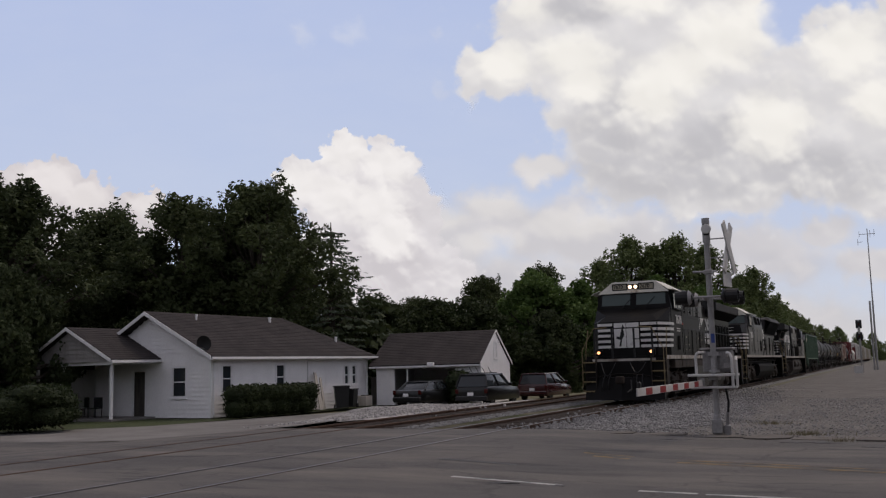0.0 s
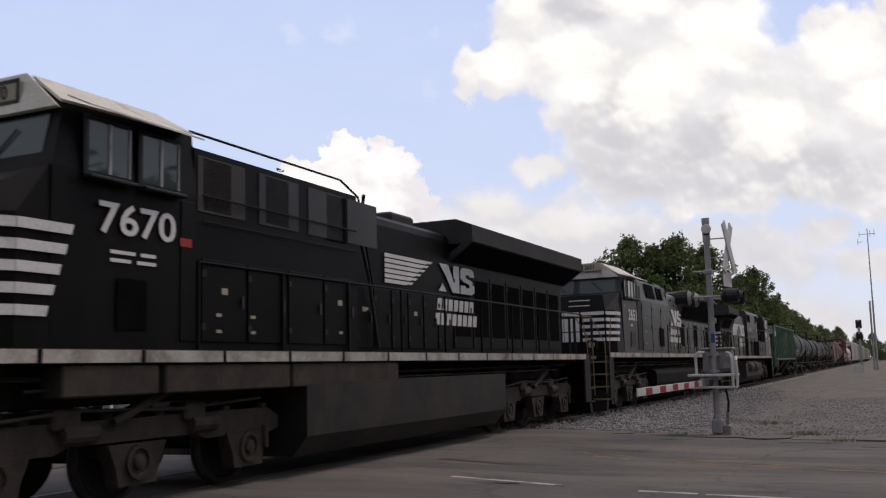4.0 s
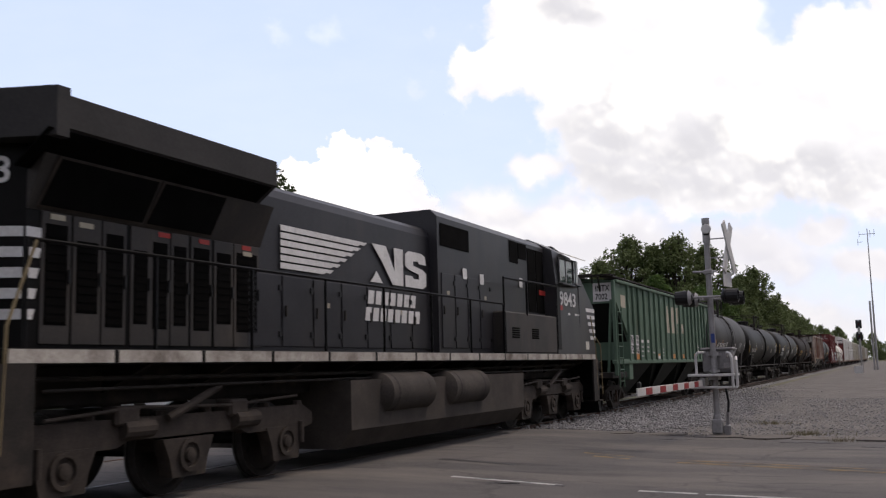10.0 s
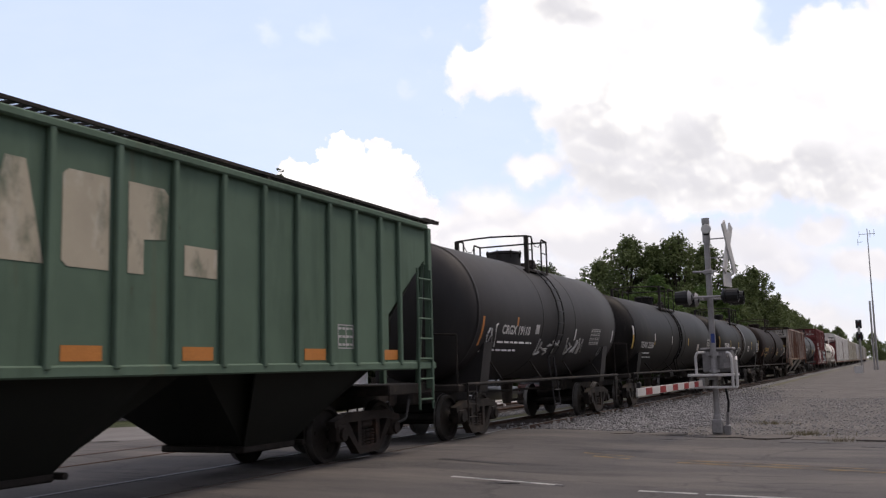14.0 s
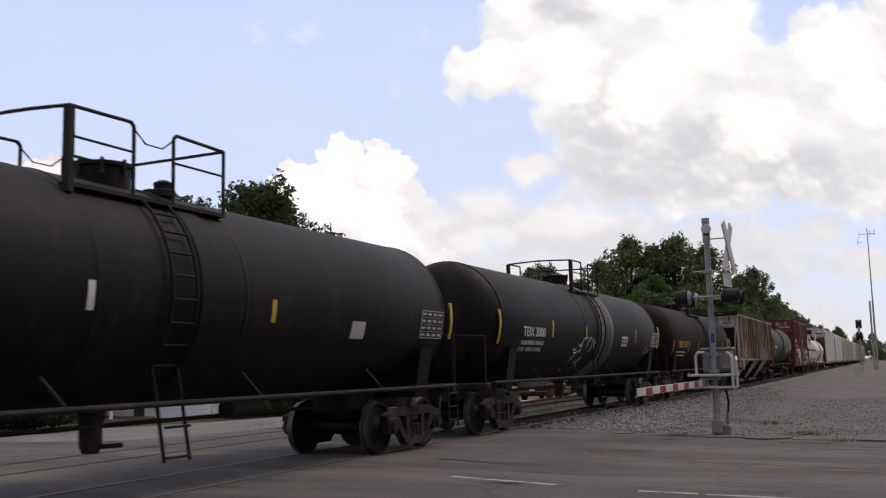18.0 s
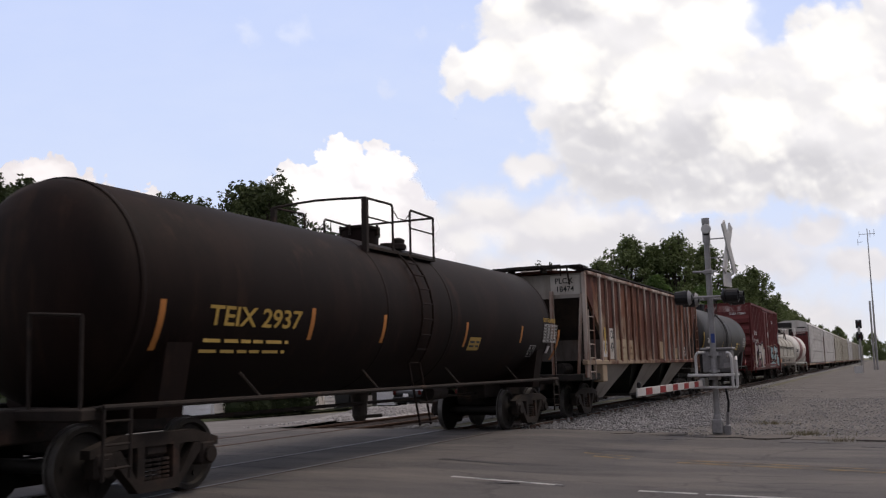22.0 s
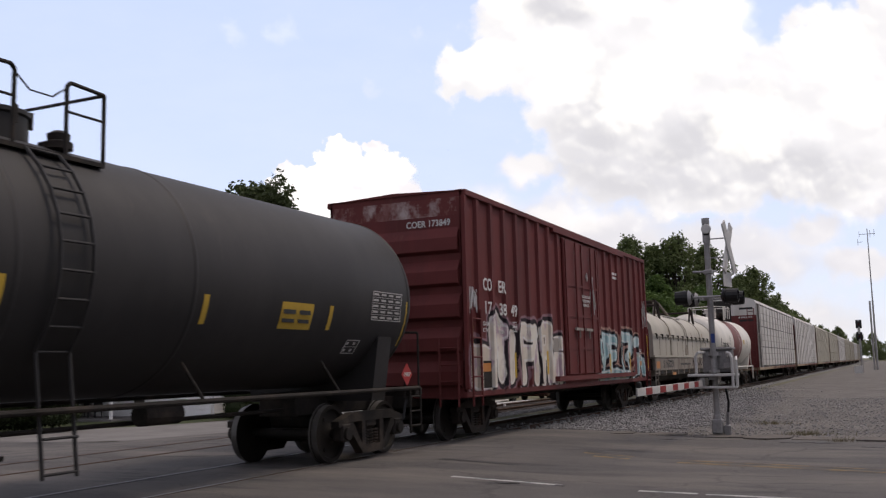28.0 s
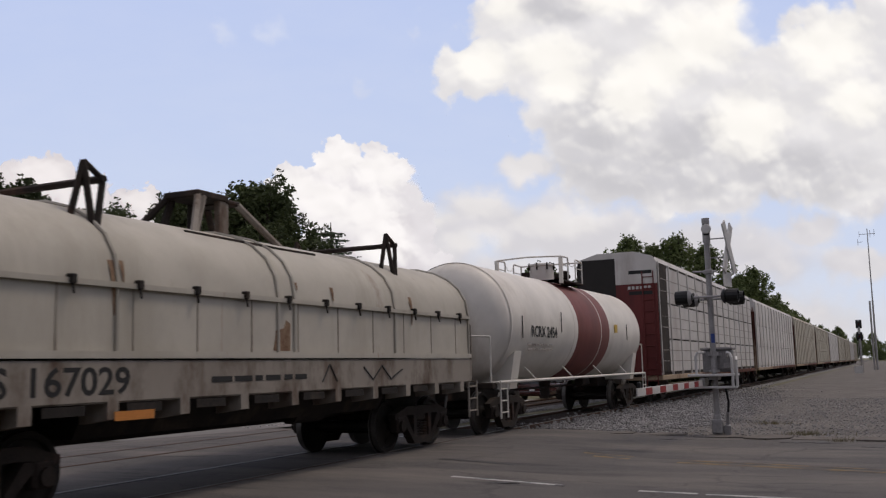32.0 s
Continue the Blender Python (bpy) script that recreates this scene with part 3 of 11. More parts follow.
# ---- trees ----
def leaf_cloud(lobes, count, size, droop=0.0):
    """Small folded leaves filling the outer part of ellipsoid lobes (x, y, z, rx, ry, rz)."""
    vs, fs = [], []
    weights = [l[3] * l[5] for l in lobes]
    for lobe in random.choices(lobes, weights, k=count):
        x, y, z, rx, ry, rz = lobe
        d = Vector((random.gauss(0, 1), random.gauss(0, 1), random.gauss(0, 1))).normalized()
        r = random.uniform(0.25, 1.0) ** 0.45 * (1 + 0.22 * noise.noise(Vector((d.x * 2 + x, d.y * 2 + y, d.z * 2 + z))))
        c = Vector((x + d.x * rx * r, y + d.y * ry * r, z + d.z * rz * r))
        s = size * random.uniform(0.6, 1.3)
        a = Vector((random.gauss(0, 1), random.gauss(0, 1), random.gauss(0, 0.6))).normalized()
        b = a.cross(Vector((random.gauss(0, 1), random.gauss(0, 1), random.gauss(0, 1)))).normalized()
        tip = Vector((0, 0, -droop * s))
        k = len(vs)
        vs += [c - a * s, c + b * s * 0.5 + tip * 0.3, c + a * s + tip, c - b * s * 0.5]
        fs += [(k, k + 1, k + 2), (k, k + 2, k + 3)]
    return vs, fs


def leaf_mesh(name, vs, fs, material):
    me = bpy.data.meshes.new(name)
    me.from_pydata(vs, [], fs)
    me.materials.append(material)
    return me


def limbs(height, spread, lobes, bole=0.28):
    s = Shape()
    top = Vector((0, 0, height * 0.62))
    pts = [Vector((0, 0, -0.4)), Vector((0.1, 0.05, height * 0.2)), Vector((-0.1, 0.1, height * 0.42)), top]
    for k, (a, b) in enumerate(zip(pts, pts[1:])):
        s.rod(a, b, bole * (1 - 0.22 * k), 9, bole * (0.78 - 0.22 * k))
    for x, y, z, rx, ry, rz in lobes:
        a = Vector((0, 0, min(z * 0.75, height * 0.55)))
        mid = (a + Vector((x, y, z))) / 2 + Vector((0, 0, -0.2))
        s.rod(a, mid, bole * 0.38, 6, bole * 0.24)
        s.rod(mid, (x, y, z + rz * 0.3), bole * 0.24, 6, bole * 0.06)
        for q in range(3):
            e = Vector((x + random.uniform(-1, 1) * rx * 0.7, y + random.uniform(-1, 1) * ry * 0.7, z + random.uniform(-0.3, 0.8) * rz))
            s.rod(mid.lerp(Vector((x, y, z)), 0.5), e, bole * 0.13, 5, 0.012)
    return s


def broadleaf(name, label, height, width, leaves, material, seed, size=0.30, n=13, low=0.25):
    random.seed(seed)
    lobes = []
    for k in range(n * 3):
        a = k * 2.4 + random.uniform(-0.5, 0.5)
        f = (k + 0.5) / (n * 3)
        h = height * (low + 0.1 + (0.92 - low - 0.1) * f)
        reach = width * 0.5 * (1 - abs(f - 0.38) * 1.25) * random.uniform(0.45, 1.08)
        r = width * random.uniform(0.06, 0.135)
        lobes.append((math.cos(a) * reach, math.sin(a) * reach, h, r * random.uniform(0.9, 1.4), r * random.uniform(0.9, 1.4), r * random.uniform(0.55, 0.9)))
    for k in range(4):
        lobes.append((random.uniform(-0.1, 0.1) * width, random.uniform(-0.1, 0.1) * width, height * random.uniform(0.84, 0.95), width * 0.07, width * 0.07, height * 0.06))
    lobes.append((0, 0, height * 0.45, width * 0.22, width * 0.22, height * 0.18))
    # ragged shoots round the outside of the crown
    shoots = []
    for x, y, z, rx, ry, rz in lobes[:-1]:
        for _ in range(4):
            d = Vector((x * 0.25 + random.gauss(0, 1), y * 0.25 + random.gauss(0, 1), random.uniform(-0.2, 1.5))).normalized()
            q = random.uniform(0.18, 0.36)
            shoots.append((x + d.x * rx * 1.1, y + d.y * ry * 1.1, z + d.z * rz * 1.25, q, q, q * random.uniform(1.0, 1.9)))
    t = thing(name, label, "tree", "trees behind the houses")
    part("trunk", limbs(height, width, lobes), BARK, t)
    va, fa = leaf_cloud(lobes, int(leaves * 0.75), size)
    vb, fb = leaf_cloud(shoots, int(leaves * 0.35), size * 0.8)
    k = len(va)
    part("crown", leaf_mesh("crown", va + vb, fa + [tuple(i + k for i in f) for f in fb], material), material, t)
    return t


def spruce(name, label, height, width, seed):
    random.seed(seed)
    t = thing(name, label, "tree", "trees behind the houses")
    s = Shape().rod((0, 0, -0.4), (0, 0, height), 0.22, 8, 0.02)
    vs, fs = [], []
    k = 0
    while k < 24:
        h = height * (0.12 + 0.86 * k / 24)
        reach = width * 0.5 * (1 - (h / height)) ** 0.75 + 0.15
        for q in range(6):
            a = k * 2.4 + q * 1.047 + random.uniform(-0.35, 0.35)
            r = reach * random.uniform(0.6, 1.15)
            out = Vector((math.cos(a), math.sin(a), 0))
            side = Vector((-math.sin(a), math.cos(a), 0))
            # a bough that sags in the middle and turns up at its tip
            path = [Vector((0, 0, h)), out * r * 0.4 + Vector((0, 0, h - r * 0.16)), out * r * 0.8 + Vector((0, 0, h - r * 0.30)), out * r + Vector((0, 0, h - r * 0.26))]
            for (p0, p1), w in zip(zip(path, path[1:]), (0.035, 0.024, 0.014)):
                s.rod(p0, p1, w, 4, w * 0.6)
            for _ in range(int(14 + r * 13)):
                f = random.uniform(0.12, 1.0) ** 0.8 * 2.99
                i = int(f)
                c = path[i].lerp(path[i + 1], f - i) + side * random.gauss(0, 0.10 + 0.05 * r)
                hang = random.uniform(0.05, 0.42) * (1.15 - f / 3.4)
                tip = c + out * random.uniform(0.02, 0.16) + side * random.gauss(0, 0.05) - Vector((0, 0, hang))
                w = side * random.uniform(0.03, 0.06) + out * random.gauss(0, 0.03)
                i = len(vs)
                vs += [c - w * 0.6, c + w * 0.6, c.lerp(tip, 0.5) + w, tip, c.lerp(tip, 0.5) - w]
                fs += [(i, i + 1, i + 2, i + 4), (i + 4, i + 2, i + 3)]
        k += 1
    part("trunk", s, BARK, t)
    part("crown", leaf_mesh("crown", vs, fs, LEAF_D), LEAF_D, t)
    return t


def bare_tree(m):
    random.seed(77)
    t = thing("dead_tree", "leafless grey dead tree above the woods", "tree", m=m)
    s = Shape().rod((0, 0, -0.3), (0, 0, 9), 0.2, 7, 0.08)
    for k in range(26):
        h, a = random.uniform(7, 13), random.uniform(0, 6.28)
        e = Vector((math.cos(a) * random.uniform(0.6, 2.4), math.sin(a) * random.uniform(0.6, 2.4), h + random.uniform(1.2, 3.2)))
        s.rod((0, 0, min(h, 9)), e, 0.06, 5, 0.015)
        s.rod(e * 0.7 + Vector((0, 0, h * 0.3)), e + Vector((random.uniform(-0.8, 0.8), random.uniform(-0.8, 0.8), 0.8)), 0.03, 4, 0.01)
    part("trunk", s, DEADBARK, t)


KINDS = {
    "maple": broadleaf("maple_tree", "tall dark green maple with a ragged dense crown", 14.2, 10.0, 22000, LEAF_A, 11, 0.17, 17),
    "oak": broadleaf("oak_tree", "broad dark green oak with an uneven crown", 13.0, 10.5, 23000, LEAF_B, 23, 0.17, 17),
    "elm": broadleaf("elm_tree", "slender dark elm with sky showing through its crown", 14.4, 7.5, 12000, LEAF_B, 37, 0.2, 10),
    "bright": broadleaf("young_maple", "fresh green young maple with a full crown", 9.6, 8.5, 18000, LEAF_C, 41, 0.2, 15, 0.05),
    "shrub": broadleaf("wild_shrub", "dense dark wild shrub at the edge of the woods", 5.8, 7.0, 20000, LEAF_G, 53, 0.15, 13, -0.1),
    "ash": broadleaf("ash_tree", "mid-green ash with an open, feathery crown, lightened for distance haze", 14.0, 9.0, 11500, LEAF_F, 67, 0.18, 12, 0.1),
    "thicket": broadleaf("green_thicket", "leafy mid-green thicket beside the line, lightened for distance haze", 6.0, 7.0, 18000, LEAF_F, 71, 0.17, 13, -0.12),
}
SPRUCE = spruce("spruce_tree", "tall spruce with drooping open branches", 14.0, 8.0, 61)
random.seed(5)
used = set()


def plant(kind, x, y, scale=1.0, turn=None, tall=None):
    turn = random.uniform(0, 360) if turn is None else turn
    m = pose(x, y, lie(x) - 0.1, 0, 0, turn) @ Matrix.Diagonal((scale, scale, tall or scale, 1))
    src = SPRUCE if kind == "spruce" else KINDS[kind]
    if kind not in used:
        used.add(kind)
        src.matrix_basis = m
        return src
    return copy_thing_at(src, m)


def copy_thing_at(src, m):
    keep = src.matrix_basis.copy()
    src.matrix_basis = Matrix()
    c = copy_thing(src, m)
    src.matrix_basis = keep
    return c


for kind, x, y, s in (
        ("oak", -33.8, 36.3, 0.97), ("oak", -36, 38, 0.8), ("elm", -37.5, 45, 0.78), ("elm", -34.6, 46, 0.80), ("elm", -31.5, 44.5, 0.74), ("maple", -39.2, 48.6, 0.96), ("shrub", -30, 33, 1.0),
        ("maple", -29.8, 46, 0.92), ("maple", -25.0, 46.5, 0.96), ("oak", -26.8, 50, 1.0), ("oak", -33.5, 53, 0.85),
        ("shrub", -25, 43.5, 0.8), ("shrub", -29, 41, 0.9), ("shrub", -34, 41, 1.0), ("bright", -26.5, 43, 0.55),
        ("oak", -36, 66, 0.82), ("shrub", -27, 66, 1.3), ("maple", -31, 80, 0.62), ("shrub", -25.5, 74, 1.25), ("oak", -35.5, 78, 0.62), ("shrub", -20.5, 62, 1.15),
        ("maple", -22.5, 76, 0.7), ("maple", -20.0, 84, 0.8), ("bright", -16.8, 73, 1.0), ("bright", -13.6, 76, 0.9), ("shrub", -17.5, 64, 1.1), ("oak", -25.5, 84, 0.75),
        ("shrub", -13.5, 68, 1.0), ("bright", -10.0, 84, 0.85), ("shrub", -9.5, 76, 0.9),
        ("ash", -18.0, 110, 1.2), ("ash", -15.4, 112, 1.13), ("ash", -12.6, 111, 1.2), ("ash", -9.6, 113, 1.1), ("ash", -21.5, 112, 1.05), ("bright", -12.5, 98, 1.1), ("bright", -8.2, 104, 1.0),
        ("thicket", -14, 92, 1.3), ("thicket", -8.0, 96, 1.2), ("ash", -6.3, 116, 0.84), ("ash", -5.0, 118, 0.9), ("thicket", -6.3, 110, 1.3),
        ("ash", -7.0, 135, 0.85), ("ash", -6.0, 150, 0.78), ("ash", -6.2, 165, 0.75), ("ash", -6.0, 182, 0.74), ("thicket", -6.4, 145, 1.3), ("ash", -5.8, 205, 0.72), ("thicket", -6.2, 175, 1.3),
        ("ash", -6.5, 235, 0.7), ("ash", -6.5, 270, 0.75), ("ash", -7, 310, 0.75), ("ash", -6, 360, 0.9), ("ash", -7, 420, 0.9), ("ash", 3, 520, 1.0), ("ash", -4, 560, 1.1),
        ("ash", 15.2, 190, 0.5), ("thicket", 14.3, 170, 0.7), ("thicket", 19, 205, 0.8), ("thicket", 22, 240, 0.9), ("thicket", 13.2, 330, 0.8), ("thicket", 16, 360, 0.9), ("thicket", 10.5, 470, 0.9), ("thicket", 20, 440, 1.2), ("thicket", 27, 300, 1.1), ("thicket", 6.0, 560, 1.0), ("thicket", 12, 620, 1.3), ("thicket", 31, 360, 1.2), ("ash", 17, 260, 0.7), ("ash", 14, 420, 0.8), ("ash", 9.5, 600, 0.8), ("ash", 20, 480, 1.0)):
    plant(kind, x, y, s)
plant("shrub", -26.3, 30.4, 0.78, tall=1.15)
plant("spruce", -28.0, 60.0, 1.75, tall=0.93)
bare_tree(pose(-19.5, 111, -0.4))


def far_woods():
    """Woods beyond the gardens, too far off to tell the trees apart."""
    random.seed(9)
    lobes = []
    for k in range(60):
        x = -58 + k * 0.75 + random.uniform(-1, 1)
        lobes.append((x, 92 + random.uniform(-4, 8), random.uniform(1.5, 5.0), 3.2, 3.0, random.uniform(2.4, 3.6)))
    for k in range(26):
        lobes.append((-46 + random.uniform(-3, 20), 58 + random.uniform(-3, 6), random.uniform(1, 5), 3.5, 3.0, 3.2))
    end = [(-60 + 4.2 * k + random.uniform(-2, 2), 690 + random.uniform(-15, 15), random.uniform(1.0, 9.0), 6.0, 5.0, random.uniform(3.5, 6.0)) for k in range(40)]
    end += [(16 + 2.2 * k, 400 + random.uniform(-15, 60), random.uniform(0.5, 4.0), 3.5, 4.0, random.uniform(2.0, 3.5)) for k in range(24)]
    tagged(new("line_woods", leaf_mesh("line_woods", *leaf_cloud(end, 16000, 0.8), LEAF_F)), "distant green woods where the line meets the horizon, in haze-lightened colour", "woods", kind="stuff")
    me = leaf_mesh("far_woods", *leaf_cloud(lobes, 42000, 0.42), LEAF_B)
    tagged(new("far_woods", me), "dense dark woods behind the gardens", "woods", kind="stuff")


far_woods()


def unseen_tree_screen():
    """Unseen trees behind the camera, added to block low sky and close the place."""
    random.seed(19)
    lobes = [(31 + random.uniform(-2, 4), -70 + k * 2.1, random.uniform(2, 10), 4.0, 3.4, 4.2) for k in range(90)]
    lobes += [(-60 + k * 2.4, -34 + random.uniform(-3, 3), random.uniform(2, 9), 3.6, 3.4, 4.0) for k in range(38)]
    me = leaf_mesh("unseen_tree_screen", *leaf_cloud(lobes, 26000, 0.75), LEAF_B)
    tagged(new("unseen_tree_screen", me), "unseen row of leafy trees added to block low sky light", "trees", kind="stuff")


unseen_tree_screen()
# ---- houses ----
def clapboard(length, height_at, openings, put, course=0.19, deep=0.034):
    """Lapped boards over a wall: length along the wall, height_at(s) the wall's top, openings (s0, s1, z0, z1), put(s, out, z) the place."""
    sh = Shape()
    top = max(height_at(length * k / 20) for k in range(21))
    levels = sorted({round(k * course, 4) for k in range(int(top / course) + 1)} | {h for o in openings for h in o[2:] if 0 < h < top} | {top})
    lip = lambda h, f: 0.006 + deep * (1 - f)
    for z, z1 in zip(levels, levels[1:]):
        f0 = z / course - math.floor(z / course + 1e-4)
        f1 = z1 / course - math.floor(z / course + 1e-4)
        cuts = [0.0, length]
        for s0, s1, a, b in openings:
            if a < z1 - 1e-4 and b > z + 1e-4:
                cuts += [s0, s1]
        if height_at(0.0) < z1 or height_at(length) < z1:
            ok = [length * k / 200 for k in range(201) if height_at(length * k / 200) >= z1 - 0.03]
            if not ok:
                break
            cuts = [max(c, ok[0]) for c in cuts]
            cuts = [min(c, ok[-1]) for c in cuts]
        cuts = sorted(set(round(c, 4) for c in cuts))
        for a, b in zip(cuts, cuts[1:]):
            mid = (a + b) / 2
            if any(s0 < mid < s1 and za < z1 - 1e-4 and zb > z + 1e-4 for s0, s1, za, zb in openings) or b - a < 0.01:
                continue
            vs = [put(s, o, h) for s in (a, b) for o, h in ((0.0, z), (lip(z, f0), z), (lip(z1, f1), z1), (0.0, z1))]
            sh.add(vs, [(0, 1, 2, 3), (7, 6, 5, 4), (1, 5, 6, 2), (0, 4, 5, 1), (2, 6, 7, 3)])
    return sh


def window(parent, put, s0, s1, z0, z1, double=True):
    """A white-framed window in a wall, with a dark pane, sash bars and a sill."""
    w = 0.09
    frame_s = Shape()

    def slab(a, b, c, d, o0, o1, sh):
        sh.add([put(s, o, z) for s in (a, b) for z in (c, d) for o in (o0, o1)], [(0, 1, 3, 2), (4, 6, 7, 5), (0, 4, 5, 1), (2, 3, 7, 6), (0, 2, 6, 4), (1, 5, 7, 3)])

    for a, b, c, d in ((s0 - w, s0, z0 - w, z1 + w), (s1, s1 + w, z0 - w, z1 + w), (s0, s1, z1, z1 + w), (s0, s1, z0 - w, z0)):
        slab(a, b, c, d, -0.05, 0.04, frame_s)
    win = part("window", frame_s, TRIM, parent)
    sash = Shape()
    if double:
        slab(s0, s1, (z0 + z1) / 2 - 0.025, (z0 + z1) / 2 + 0.025, -0.03, 0.012, sash)
    slab(s0, s0 + 0.035, z0, z1, -0.03, 0.008, sash)
    slab(s1 - 0.035, s1, z0, z1, -0.03, 0.008, sash)
    part("sash", sash, TRIM, win)
    pane = Shape()
    slab(s0, s1, z0, z1, -0.035, -0.022, pane)
    part("pane", pane, PANE, win, "dark reflecting window pane")
    sill_s = Shape()
    slab(s0 - w - 0.03, s1 + w + 0.03, z0 - w - 0.04, z0 - w, -0.02, 0.08, sill_s)
    part("sill", sill_s, TRIM, win)


def roof_slab(a, b, c, d, thick=0.12):
    n = (Vector(b) - Vector(a)).cross(Vector(d) - Vector(a)).normalized()
    if n.z < 0:
        n = -n
    return Shape().plate([a, b, c, d] if c != d else [a, b, c], thick, n)


def shingle_rows(sh, a, b, c, d, rows, lift=0.135):
    """Thin overlapping courses from the eave a-b up to the ridge d-c."""
    a, b, c, d = (Vector(p) for p in (a, b, c, d))
    n = (b - a).cross(d - a).normalized()
    if n.z < 0:
        n = -n
    for k in range(rows):
        f0, f1 = k / rows, (k + 1) / rows
        p = [a.lerp(d, f0), b.lerp(c, f0), b.lerp(c, f1), a.lerp(d, f1)]
        sh.add([p[0] + n * (lift + 0.012), p[1] + n * (lift + 0.012), p[2] + n * lift, p[3] + n * lift, p[0] + n * (lift - 0.01), p[1] + n * (lift - 0.01)], [(0, 1, 2, 3), (0, 4, 5, 1)])


def white_house(m):
    h = thing("house", "white vinyl-sided one-storey house with grey shingle roof", "house", m=m)
    W, L, H, RIDGE, HIP = 7.3, 11.9, 2.62, 4.62, 2.6
    front = lambda s, o, z: (-W + s, -o, z)
    right = lambda s, o, z: (o, s, z)
    gable = lambda s: H + (RIDGE - H) * (1 - abs(s - W / 2) / (W / 2))
    front_open = [(W - 2.28 - 0.09, W - 1.48 + 0.09, 0.85, 2.27), (W - 4.86, W - 3.86, 0.0, 2.14)]
    right_open = [(0.62, 1.38, 1.03, 2.3), (4.28, 5.05, 1.03, 2.3), (9.75, 10.28, 1.13, 2.2), (10.43, 10.96, 1.13, 2.2)]
    core = Shape()
    core.prism([(-W + 0.03, 0), (-0.03, 0), (-0.03, H), (-W / 2, RIDGE - 0.06), (-W + 0.03, H)], 0.05, L - HIP - 0.2)
    core.box(-W + 0.03, -0.03, L - HIP - 0.25, L - 0.04, 0, H)
    part("wall_core", core, SHADE_IN, h)
    part("gable_panel", Shape().prism([(-W + 0.02, H - 0.15), (-0.02, H - 0.15), (-0.02, H - 0.02), (-W / 2, RIDGE - 0.04), (-W + 0.02, H - 0.02)], 0.004, 0.048), SIDING, h)
    part("siding", clapboard(W, gable, front_open, front), SIDING, h, "white lapped siding of the gable wall")
    part("siding", clapboard(L, lambda s: H, right_open, right), SIDING, h, "white lapped siding of the long wall")
    part("siding", clapboard(L, lambda s: H, [], lambda s, o, z: (-W - o, s, z)), SIDING, h)
    part("siding", clapboard(W, lambda s: H, [], lambda s, o, z: (-s, L + o, z)), SIDING, h)
    for x, y in ((0.0, 0.0), (0.0, L), (-W, 0.0)):
        part("corner_board", Shape().box(x - 0.05, x + 0.035, y - 0.035, y + 0.05, 0, H), TRIM, h)
    window(h, front, W - 2.28, W - 1.48, 0.95, 2.18)
    for s0, s1, z0, z1 in right_open:
        window(h, right, s0 + 0.09, s1 - 0.09, z0 + 0.09, z1 - 0.09)
    # front door behind the porch
    door = part("door", Shape().box(-4.72, -4.0, 0.0, 0.05, 0.05, 2.06, 0.01), DARKWOOD, h, "dark front door standing in shade")
    part("door_frame", Shape().box(-4.86, -4.72, -0.03, 0.06, 0, 2.14).box(-4.0, -3.86, -0.03, 0.06, 0, 2.14).box(-4.72, -4.0, -0.03, 0.06, 2.06, 2.14), TRIM, h)
    # roof with overhang, hipped at the back
    e, ez = 0.42, H - 0.1
    A, B = (e, -e, ez), (e, L + 0.35, ez)
    R0, R1 = (-W / 2, -e, RIDGE), (-W / 2, L - HIP, RIDGE)
    C, D = (-W - e, -e, ez), (-W - e, L + 0.35, ez)
    roof = Shape()
    for quad in ((A, B, R1, R0), (D, C, R0, R1), (B, D, R1, R1)):
        r = roof_slab(*quad)
        roof.add(r.v, r.f)
    rf = part("roof", roof, SHINGLE, h, "weathered grey asphalt shingle roof")
    rows = Shape()
    shingle_rows(rows, A, B, R1, R0, 26)
    shingle_rows(rows, C, D, R1, R0, 26)
    shingle_rows(rows, B, D, R1, R1, 26)
    part("shingle_course", rows, SHINGLE, rf)
    part("ridge_cap", Shape().prism([(-W / 2 - 0.16, RIDGE + 0.08), (-W / 2, RIDGE + 0.17), (-W / 2 + 0.16, RIDGE + 0.08)], -e, L - HIP), SHINGLE, rf)
    slope = math.atan2(RIDGE - ez, W / 2 + e)
    for x0, sgn in ((e, -1), (-W - e, 1)):
        p0, p1 = Vector((x0, -e - 0.02, ez - 0.02)), Vector((-W / 2, -e - 0.02, RIDGE - 0.02))
        part("rake_board", Shape().plate([p0, p1, p1 + Vector((0, 0, 0.17)), p0 + Vector((0, 0, 0.17))], 0.03, (0, -1, 0)), TRIM, h, "white rake board along the gable")
    part("fascia", Shape().box(e, e + 0.02, -e, L + 0.35, ez - 0.04, ez + 0.12), TRIM, h)
    part("soffit", Shape().box(0.03, e, -e + 0.01, L + 0.3, ez - 0.035, ez - 0.015), TRIM, h)
    gut = part("gutter", Shape().prism([(e + 0.02, ez - 0.02), (e + 0.12, ez), (e + 0.12, ez + 0.1), (e + 0.02, ez + 0.1)], -e, L + 0.35), TRIM, h, "white rain gutter")
    for y in (0.12, 6.7, L - 0.1):
        part("downpipe", Shape().box(0.025, 0.09, y - 0.035, y + 0.035, 0.05, ez - 0.1, 0.01).rod((0.06, y, ez - 0.1), (e + 0.07, y, ez), 0.03), TRIM, gut)
    for y, x, r in ((2.2, -W / 2 + 0.6, 0.05), (7.6, -W / 2 + 0.5, 0.07), (10.6, -1.1, 0.06)):
        z = RIDGE - (x + W / 2) * math.tan(slope) + 0.1
